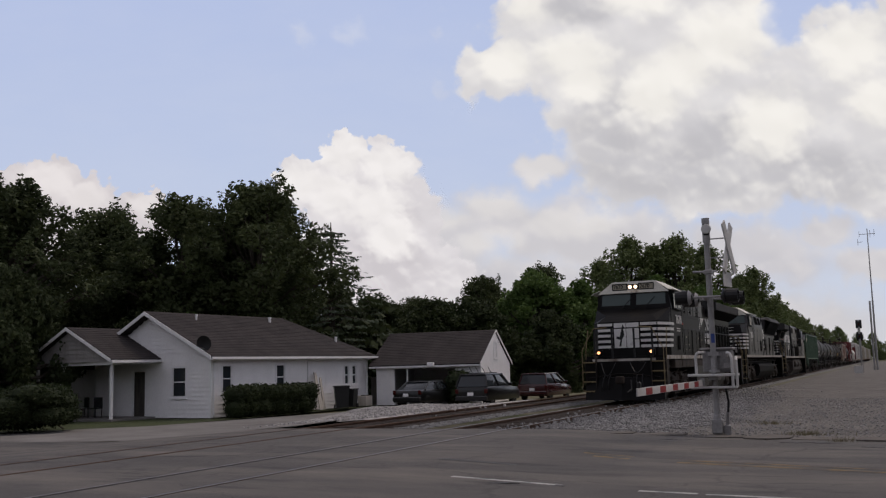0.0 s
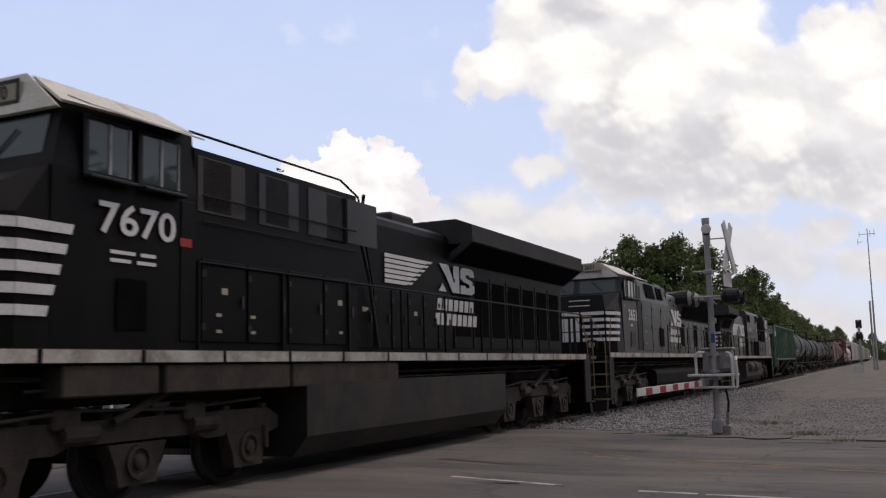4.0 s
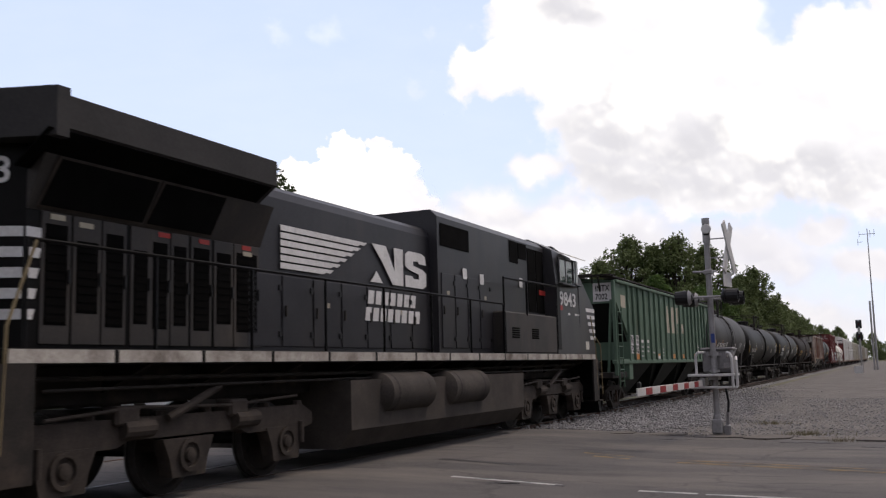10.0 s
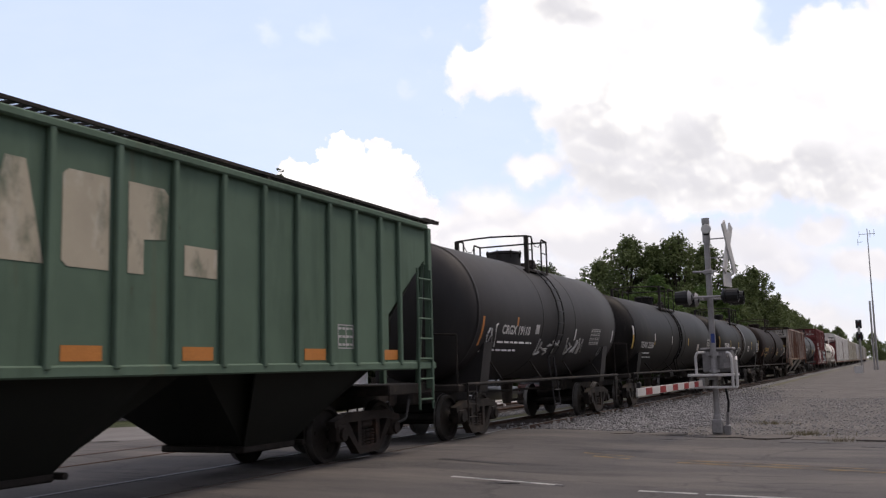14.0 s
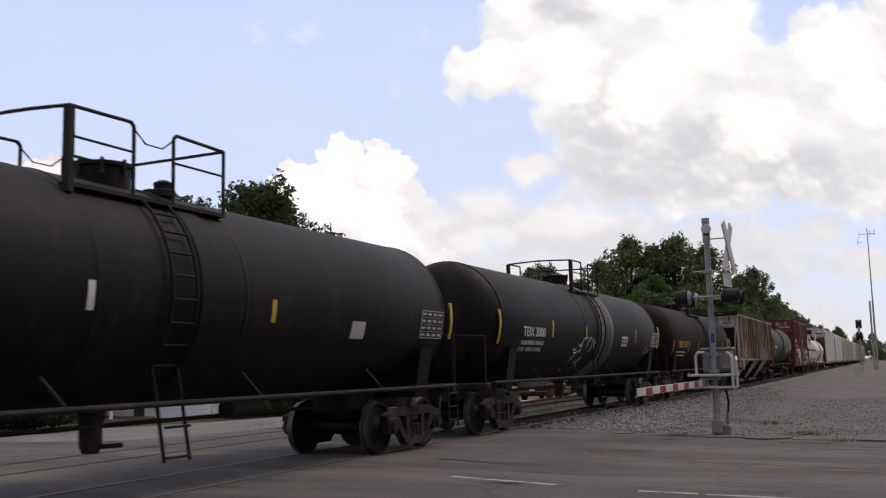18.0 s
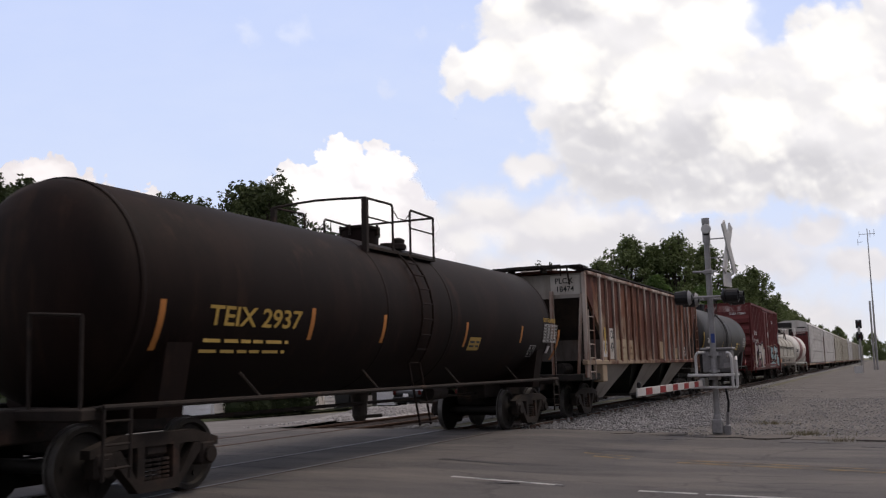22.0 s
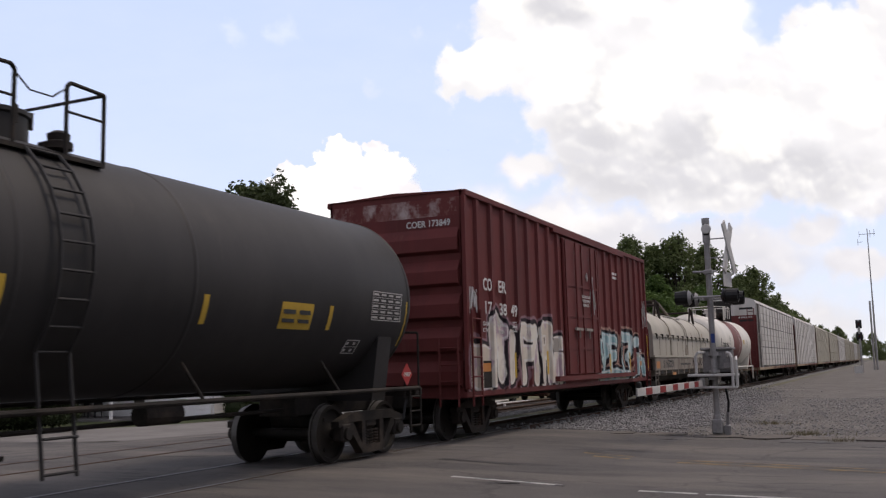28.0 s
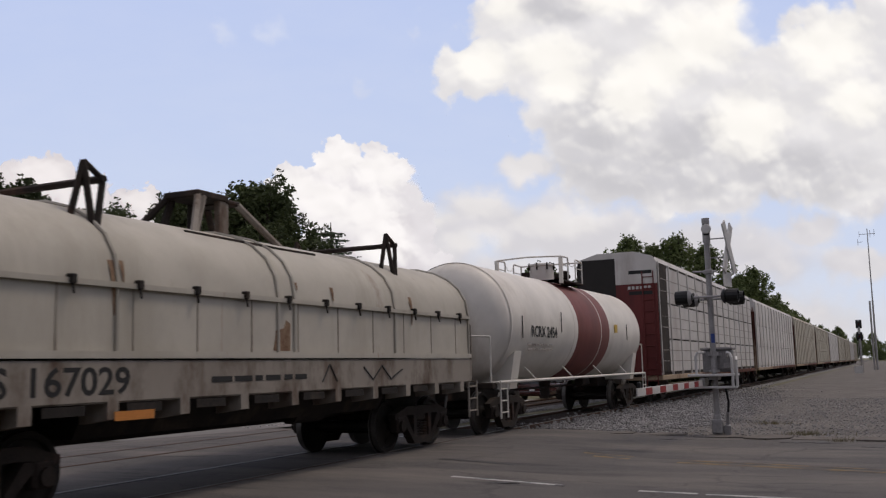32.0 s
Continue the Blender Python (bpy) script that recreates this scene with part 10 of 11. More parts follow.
def boxcar(y0, L):
    t = start("boxcar", "brick-red boxcar covered in sprayed graffiti", y0)
    a, b, X, z0, H = 0.75, L - 0.7, 1.52, 0.98, 4.98
    part("side_wall", Shape().box(X - 0.05, X, a, b, z0, H), BOX_SIDE, t, "ribbed red side with sprayed lettering")
    part("side_wall", Shape().box(-X, -X + 0.05, a, b, z0, H), BOX_RED, t)
    ys = [a + 0.04] + [1.4 + k * 0.75 for k in range(8)] + [10.3 + k * 0.745 for k in range(8)] + [b - 0.05]
    for y in ys:
        part("side_post", Shape().prism([(X, y - 0.1), (X + 0.065, y - 0.06), (X + 0.065, y + 0.06), (X, y + 0.1)], z0 + 0.05, H - 0.12, "z"), BOX_SIDE, t)
    for y_, z_ in ((3.42, 1.2), (5.62, 1.25), (11.35, 1.2), (13.72, 1.25)):
        part("yellow_strip", Shape().box(X + 0.002, X + 0.007, y_, y_ + 0.11, z_, z_ + 0.55), YELLOW_MARK, t, "yellow reflective strip over the paint")
    part("grey_patch", Shape().box(X + 0.002, X + 0.006, 6.05, 6.55, 1.78, 2.12), PALE_GREY, t, "grey painted-out patch")
    part("brown_panel", Shape().box(X + 0.002, X + 0.006, 1.45, 2.05, 1.03, 1.58), TRUCK, t, "dark stencil panel")
    part("brown_panel", Shape().box(X + 0.002, X + 0.006, 14.3, 14.75, 1.1, 1.95), BOX_RED, t)
    chart(t, X + 0.008, 14.95, 15.3, 1.62, 1.92, 2, DECAL)
    part("orange_patch", Shape().box(X + 0.004, X + 0.009, 14.95, 15.3, 1.38, 1.52), ORANGE_MARK, t)
    for k_, (txt_, y_a, y_b, z_) in enumerate((("LD LMT", 1.66, 2.05, 2.3), ("LT WT", 1.66, 2.0, 2.17), ("214400", 2.44, 2.86, 2.3), ("71600", 2.5, 2.86, 2.15))):
        span_writing("capacity_data", txt_, 0.08, X + 0.009, y_a, y_b, z_, DECAL, t, "white stencil " + txt_.lower())
    door = part("plug_door", Shape().box(X, X + 0.07, 7.05, 10.1, z0 + 0.22, H - 0.25, 0.02), BOX_RED, t, "sliding plug door")
    for y in (7.12, 8.55, 9.95):
        part("door_post", Shape().box(X + 0.07, X + 0.1, y, y + 0.1, z0 + 0.25, H - 0.3), BOX_RED, door)
    for z in (1.85, 2.7, 3.5):
        part("door_rail", Shape().box(X + 0.07, X + 0.09, 7.1, 10.0, z, z + 0.07), BOX_RED, door)
    part("lock_rod", Shape().rod((X + 0.12, 7.9, z0 + 0.25), (X + 0.12, 7.9, H - 0.3), 0.025).rod((X + 0.12, 9.3, z0 + 0.25), (X + 0.12, 9.3, H - 0.3), 0.025), BOX_RED, door)
    for k in range(2):
        part("door_latch", Shape().box(X + 0.1, X + 0.15, 7.7 + 0.9 * k, 8.3 + 0.9 * k, 2.35, 2.42).rod((X + 0.14, 8.0 + 0.9 * k, 2.38), (X + 0.14, 8.0 + 0.9 * k, 2.15), 0.02), PALE_GREY, door)
    part("door_track", Shape().box(X, X + 0.12, 6.2, 14.0, z0 + 0.08, z0 + 0.2).box(X, X + 0.1, 6.2, 13.2, H - 0.2, H - 0.1), BOX_RED, t)
    part("side_sill", Shape().box(-X, X, a, b, z0 - 0.12, z0 + 0.02, 0.02), BOX_RED, t)
    part("centre_sill", Shape().box(-0.35, 0.35, 0.4, L - 0.4, 0.7, 0.95), TRUCK, t)
    part("roof", Shape().prism([(-X - 0.03, H - 0.02), (X + 0.03, H - 0.02), (0, H + 0.05)], a - 0.03, b + 0.03), BOX_RED, t, "low-pitched roof")
    part("roof_edge", Shape().box(X - 0.02, X + 0.08, a, b, H - 0.12, H, 0.01).box(-X - 0.08, -X + 0.02, a, b, H - 0.12, H, 0.01), BOX_RED, t)
    for y, d in ((a, -1), (b, 1)):
        part("end_wall", Shape().box(-X, X, *sorted((y, y - d * 0.05)), z0, H), BOX_RED, t)
        for k in range(5):
            z = z0 + 0.35 + k * 0.66
            part("end_rib", Shape().prism([(y, z - 0.26), (y + d * 0.12, z - 0.2), (y + d * 0.12, z + 0.05), (y, z + 0.26)], -X + 0.08, X - 0.08, "x"), BOX_RED, t)
        ladder("end_ladder", t, X - 0.5, y + d * 0.16, X - 0.1, y + d * 0.16, 0.7, 2.2 if d > 0 else 2.0, 4, BOX_RED)
        ladder("side_ladder", t, X + 0.1, y - d * 0.1, X + 0.1, y - d * 0.55, 0.7, 2.6, 5, BOX_RED)
        part("yellow_strip", Shape().box(X + 0.07, X + 0.075, *sorted((y - d * 0.12, y - d * 0.22)), 1.2, 2.4), YELLOW_MARK, t)
    part("end_smear", Shape().box(-1.45, 1.48, a - 0.004, a - 0.001, 4.48, 4.84), RUBBED, t, "rubbed pale paint on the end top")
    end_writing("end_mark", "COER 173849", 0.13, 0.28, a - 0.012, 4.28, DECAL, t, "white mark COER 173849", 0.9)
    for txt, y0_, y1_, z in (("CO", 1.58, 2.04, 3.02), ("ER", 2.42, 2.86, 3.02), ("17", 1.66, 2.02, 2.54), ("38", 2.46, 2.86, 2.54), ("49", 3.12, 3.5, 2.54)):
        span_writing("car_number", txt, 0.25, X + 0.068, y0_, y1_, z, DECAL, t, "white stencilled mark " + txt)
    for k, (txt, y0_, y1_) in enumerate((("CLOSE AND LOCK", 8.42, 9.18), ("DOORS BEFORE", 8.46, 9.14), ("MOVING CAR", 8.52, 9.06))):
        span_writing("door_notice", txt, 0.075, X + 0.105, y0_, y1_, 3.24 - 0.115 * k, DECAL, door, "white notice " + txt.lower())
    scrawl(t, 0, X + 0.02, 4, 0.85, 1.35, 2.45, 3.1, 4, DECAL, 0.018)
    scrawl(t, 0, X + 0.09, 6, 9.25, 9.7, 2.7, 4.1, 4, PALE_TEXT, 0.012)
    scrawl(t, 0, X + 0.09, 7, 8.9, 9.1, 3.7, 4.0, 2, PALE_TEXT, 0.012)
    scrawl(t, 0, X + 0.075, 12, 15.4, 15.9, 2.6, 3.6, 4, PALE_TEXT, 0.012)
    chart(t, X + 0.068, 3.2, 3.45, 2.2, 2.42, 1, DECAL)
    part("yellow_patch", Shape().box(X + 0.0065, X + 0.01, 1.55, 2.0, 1.36, 1.53), ORANGE_MARK, t, "orange stencil patch")
    bars("capacity_data", t, X + 0.068, 11.8, 12.3, 4.2, 2, 0.07, 0.05, DECAL)
    coupler(t, L)
    freight_truck(t, 2.3, BROWN_TRUCK)
    freight_truck(t, L - 2.3, BROWN_TRUCK)


boxcar(223.95, 16.85)


def coil_car(y0, L):
    t = start("coil_car", "pale grey coil car with a long rounded cover", y0)
    a, b = 0.55, L - 0.85
    arch = [(-1.45, 1.66), (-1.45, 2.45)] + [(-1.45 * math.cos(math.radians(k)), 2.45 + 1.02 * math.sin(math.radians(k)) ** 0.9) for k in range(15, 180, 15)] + [(1.45, 2.45), (1.45, 1.66)]
    cover = part("cover", Shape().prism(arch, a, b), COIL_GREY, t, "rounded pale steel cover with rust streaks", smooth=True)
    for y in (a, a + 3.1, (a + b) / 2 - 0.2, (a + b) / 2 + 0.2, b - 3.1, b):
        ring = Shape()
        outer = [(x * 1.012, z + (0.012 if z > 2.5 else 0)) for x, z in arch]
        for p, q in zip(outer, outer[1:]):
            ring.rod((p[0], y, p[1]), (q[0], y, q[1]), 0.022, 5)
        part("cover_rib", ring, COIL_GREY, cover)
    part("cover_flange", Shape().box(1.44, 1.5, a, b, 2.4, 2.46).box(-1.5, -1.44, a, b, 2.4, 2.46).box(1.44, 1.52, a, b, 1.64, 1.72).box(-1.52, -1.44, a, b, 1.64, 1.72), COIL_GREY, cover)
    for k in range(13):
        y = a + 0.5 + (b - a - 1.0) * k / 12
        part("clamp", Shape().box(1.45, 1.54, y - 0.04, y + 0.04, 2.4, 2.5, 0.01).rod((1.5, y, 2.42), (1.53, y, 2.3), 0.014), TRUCK, cover)
    # lifting frames: a crossbar on splayed legs towards each end, a welded arch amidships
    for y in (3.75, 10.85):
        fr = part("lifting_frame", Shape().rod((-1.05, y + 0.1, 3.68), (1.05, y + 0.1, 3.68), 0.045, 6), BROWN_TRUCK, cover, "rusty lifting frame on the cover")
        for sx in (-1, 1):
            part("leg", Shape().rod((sx * 1.0, y + 0.12, 3.68), (sx * 1.12, y - 0.1, 2.9), 0.04, 6).rod((sx * 0.95, y - 0.12, 3.86), (sx * 1.12, y - 0.1, 2.9), 0.04, 6).rod((sx * 0.95, y - 0.12, 3.86), (sx * 0.92, y - 0.3, 3.1), 0.04, 6).rod((sx * 0.95, y - 0.12, 3.86), (sx * 1.0, y + 0.12, 3.68), 0.035, 6), BROWN_TRUCK, fr)
            part("foot", Shape().rod((sx * 1.08, y - 0.1, 2.88), (sx * 1.18, y - 0.1, 2.86), 0.1, 10), TRUCK, fr)
    arch_f = part("lifting_arch", Shape().box(-0.32, 0.32, 6.35, 7.05, 3.95, 4.05, 0.02).box(-0.32, 0.32, 7.0, 7.35, 3.93, 4.0, 0.02), BROWN_TRUCK, cover, "welded steel lifting arch amidships")
    for sx in (-1, 1):
        part("leg", Shape().box(*sorted((sx * 0.2, sx * 0.3)), 6.85, 7.08, 3.3, 4.0, 0.015).rod((sx * 0.28, 7.3, 3.95), (sx * 0.62, 8.0, 3.3), 0.055, 6).rod((sx * 0.28, 6.5, 3.97), (sx * 0.3, 6.3, 3.38), 0.06, 6).rod((sx * 0.28, 6.4, 3.97), (sx * 0.62, 5.9, 3.3), 0.05, 6), COIL_SILL if sx > 0 else BROWN_TRUCK, arch_f)
    part("seam_bead", Shape().pipe([(0.85, 5.45, 3.29), (0.9, 6.6, 3.27), (0.92, 7.4, 3.26), (0.9, 8.45, 3.27)], 0.022, 5), BROWN_TRUCK, cover, "rusty weld bead")
    for y, w, z_top, z_low in ((7.15, 0.1, 3.2, 2.6), (8.1, 0.12, 3.22, 2.5), (3.62, 0.09, 2.86, 2.1), (3.75, 0.05, 2.86, 2.45), (10.7, 0.07, 2.85, 2.2)):
        run = Shape()
        for k in range(6):
            za, zb = z_top + (z_low - z_top) * k / 6, z_top + (z_low - z_top) * (k + 1) / 6
            xa, xb = (1.45 * math.sqrt(max(0.0, 1 - (max(0.0, z - 2.45) / 1.02) ** 2)) + 0.006 for z in (za, zb))
            wa, wb = w * (1 - k / 7), w * (1 - (k + 1) / 7)
            run.add([(xa, y - wa, za), (xa, y + wa, za), (xb, y + wb, zb), (xb, y - wb, zb)], [(0, 1, 2, 3)])
        part("rust_run", run, RUST_STAIN, cover, "brown rust run below a fitting")
    part("rust_hole", Shape().prism([(6.55, 1.74), (6.95, 1.74), (6.95, 2.12), (6.85, 2.16), (6.8, 2.05), (6.62, 2.02)], 1.452, 1.456, "x"), RUST_STAIN, cover, "rusted-through patch low on the cover")
    for k in range(11):
        y = a + 1.2 + k * 1.08
        part("panel_seam", Shape().box(1.449, 1.456, y - 0.012, y + 0.012, 1.72, 2.4), COIL_SILL, cover)
    part("side_sill", Shape().box(1.38, 1.5, 0.7, L - 0.8, 1.17, 1.62, 0.02).box(-1.5, -1.38, 0.7, L - 0.8, 1.17, 1.62, 0.02), COIL_SILL, t, "dirty pale side sill")
    part("trough", Shape().prism([(-1.38, 1.6), (1.38, 1.6), (0.9, 0.78), (-0.9, 0.78)], 3.6, L - 3.6), TRUCK, t)
    part("deck", Shape().box(-1.38, 1.38, 0.6, L - 0.6, 1.2, 1.6), TRUCK, t)
    for k in range(11):
        y = 1.3 + (L - 2.6) * k / 10
        part("sill_gusset", Shape().prism([(1.5, 1.2), (1.5, 1.0), (1.1, 0.95), (1.1, 1.2)], y - 0.08, y + 0.08), COIL_SILL, t)
        part("pocket", Shape().box(1.5, 1.503, y + 0.2, y + 0.75, 1.06, 1.16), TRUCK, t)
    part("centre_sill", Shape().box(-0.35, 0.35, 0.4, L - 0.4, 0.7, 1.15), TRUCK, t)
    span_writing("car_number", "167029", 0.28, 1.502, 2.5, 3.82, 1.27, BLACK_TEXT, t, "black number 167029")
    side_writing("reporting_mark", "S", 0.28, 1.502, 2.05, 1.27, BLACK_TEXT, t)
    bars("capacity_data", t, 1.502, 5.2, 7.4, 1.42, 1, 0.07, 0.05, BLACK_TEXT)
    for k, (p, q, r_, s_) in enumerate(((7.7, 1.3, 7.9, 1.55), (7.9, 1.55, 8.1, 1.3), (8.9, 1.5, 9.2, 1.3), (9.2, 1.3, 9.5, 1.52), (9.5, 1.52, 9.8, 1.3), (9.8, 1.3, 10.2, 1.45))):
        part("scrawl", Shape().rod((1.503, p, q), (1.503, r_, s_), 0.014, 5), BLACK_TEXT, t)
    part("orange_patch", Shape().box(1.503, 1.507, 0.85, 1.4, 1.25, 1.5), ORANGE_MARK, t)
    part("orange_patch", Shape().box(1.503, 1.507, 3.6, 4.2, 0.98, 1.08), ORANGE_MARK, t)
    for y, d in ((0.6, 1), (L - 0.6, -1)):
        ladder("end_step", t, 1.5, y, 1.5, y + d * 0.4, 0.5, 1.2, 3, COIL_SILL)
        part("end_rail", Shape().pipe([(1.4, y, 1.6), (1.4, y, 2.3), (0.8, y - d * 0.05, 2.3), (0.8, y, 1.6)], 0.02), COIL_SILL, t)
    part("brake_gear", Shape().rod((0.7, L / 2 + 1.0, 0.85), (0.7, L / 2 + 1.8, 0.85), 0.18, 12).rod((0.0, 2.5, 0.68), (0.0, L - 2.5, 0.68), 0.03), TRUCK, t)
    coupler(t, L)
    freight_truck(t, 2.2, BROWN_TRUCK)
    freight_truck(t, L - 2.2, BROWN_TRUCK)


coil_car(240.8, 14.0)


def autorack(y0, paint, ends, label, L=28.3, detailed=True):
    t = start("autorack_car", label, y0)
    a, b, X, z0, H = 0.9, L - 0.9, 1.5, 1.0, 5.15
    part("shell", Shape().box(-X, X, a, b, z0, H), BROWN_TRUCK if detailed else paint, t)
    n = 14
    for k in range(n):
        y, y1 = a + 0.12 + (b - a - 0.24) * k / n, a + 0.12 + (b - a - 0.24) * (k + 1) / n
        for j, (p, q) in enumerate(((z0 + 0.12, 2.3), (2.36, 3.65), (3.71, H - 0.1))):
            part("side_panel", Shape().box(X, X + 0.03, y + 0.04, y1 - 0.04, p, q, 0.008), paint, t)
        part("side_post", Shape().box(X, X + 0.07, y - 0.04, y + 0.04, z0, H), paint, t)
        if detailed:
            for z in (1.5, 1.9, 2.75, 3.15, 4.1, 4.55):
                part("panel_crease", Shape().box(X + 0.03, X + 0.04, y + 0.08, y1 - 0.08, z, z + 0.03), PALE_GREY, t)
    part("roof", Shape().prism([(-X, H), (X, H), (X - 0.12, H + 0.22), (0.7, H + 0.42), (-0.7, H + 0.42), (-X + 0.12, H + 0.22)], a, b), paint, t, "arched pale roof")
    part("sill", Shape().box(-X - 0.03, X + 0.06, a, b, 0.82, z0, 0.02), RUST, t)
    for y, d in ((a, -1), (b, 1)):
        if detailed and d < 0:
            # dark sheet as shade of the open end; white and brown slotted corner panel
            part("open_end_shade", Shape().box(-X + 0.05, X - 0.05, y - 0.004, y + 0.02, z0 + 0.3, H + 0.2), SHADE_IN, t, "dark sheet standing for the shade inside the open end")
            cp = part("corner_panel", Shape().box(0.0, X + 0.03, y - 0.07, y - 0.01, z0, 4.35), BOX_RED, t, "brick-red folded end door")
            part("corner_top", Shape().prism([(0.0, 4.354), (X + 0.03, 4.354), (X + 0.03, H), (X - 0.1, H + 0.2), (0.7, H + 0.38), (0.0, H + 0.38)], y - 0.075, y - 0.01), RACK_WHITE, cp, "white top of the end door")
            for z_ in (3.95, 4.72):
                part("slot", Shape().box(0.5, 1.35, y - 0.08, y - 0.072, z_, z_ + 0.13), SIGNAL_BLACK, cp)
            for k in range(6):
                part("number_bar", Shape().box(0.45 + k * 0.15, 0.55 + k * 0.15, y - 0.074, y - 0.071, 4.16, 4.27), PALE_TEXT, cp)
            # dark plate over the side in place of the shaded gap
            part("corner_gap_plate", Shape().box(X + 0.035, X + 0.04, a + 0.02, a + 1.6, z0 + 0.1, H - 0.1), BROWN_TRUCK, t, "dark rusty plate standing for the shaded gap behind the corner panel")
        for p, q in () if detailed and d < 0 else ((-X, -0.02), (0.02, X)):
            part("end_door", Shape().box(p, q, *sorted((y, y + d * 0.06)), z0, H - 0.6), ends, t, "folding end door")
        if not (detailed and d < 0):
            part("end_gable", Shape().prism([(-X, H - 0.6), (X, H - 0.6), (X, H), (X - 0.12, H + 0.22), (0.7, H + 0.42), (-0.7, H + 0.42), (-X + 0.12, H + 0.22), (-X, H)], *sorted((y, y + d * 0.05))), paint, t)
        ladder("end_ladder", t, X - 0.1, y + d * 0.1, X - 0.5, y + d * 0.1, 0.6, 4.8, 10, ends)
    coupler(t, L)
    freight_truck(t, 3.0, BROWN_TRUCK, 0.42)
    freight_truck(t, L - 3.0, BROWN_TRUCK, 0.42)
    return t


autorack(270.4, RACK_WHITE, BOX_RED, "white ribbed autorack car with rusty frame and red end")
for k in range(8):
    autorack(298.75 + 28.35 * k, RACK_BEIGE if k % 3 else RACK_WHITE, RUST, "beige panelled autorack car far back in the train", detailed=False)
# ---- the blue of the sky behind the clouds, and clouds drifting before it ----
def sky_backdrop(dist=4800):
    unit = dist / 16.75
    m, n, l, p = shader("blue_summer_sky")
    out = n["Material Output"]
    n.remove(p)
    tc = n.new("ShaderNodeTexCoord")
    sep = n.new("ShaderNodeSeparateXYZ")
    l.new(tc.outputs["Object"], sep.inputs[0])
    rise = n.new("ShaderNodeMapRange")
    rise.inputs[1].default_value, rise.inputs[2].default_value = -1.8 * unit, 5.0 * unit
    l.new(sep.outputs[1], rise.inputs[0])
    r = n.new("ShaderNodeValToRGB")
    r.color_ramp.elements[0].color, r.color_ramp.elements[1].color = (0.84, 0.91, 1.0, 1), (0.60, 0.72, 1.04, 1)
    e = r.color_ramp.elements.new(0.45)
    e.color = (0.68, 0.795, 1.04, 1)
    l.new(rise.outputs[0], r.inputs[0])
    em = n.new("ShaderNodeEmission")
    em.inputs["Strength"].default_value = 1.08
    veil = blend(n, l, 0.10, r.outputs[0], ramp(n, l, grain(n, l, 0.9 / unit, 5.0, 0.55, (0.5, 1.4, 1)), (0.70, 0.78, 1.1), (1.0, 1.0, 1.1), 0.35, 0.7))
    l.new(veil, em.inputs[0])
    l.new(em.outputs[0], out.inputs[0])
    me = bpy.data.meshes.new("sky_backdrop")
    me.from_pydata([(x * unit, y * unit, 0) for x, y in ((-10, -2.2), (10, -2.2), (10, 6.5), (-10, 6.5))], [], [(0, 1, 2, 3)])
    me.materials.append(m)
    ob = new("backdrop", me)
    ob.matrix_basis = VIEW @ Matrix.Translation((0, 0, -dist))
    tagged(ob, "pale blue hazy summer sky far behind everything", "sky", kind="structure")


sky_backdrop()
CLOUDS = []


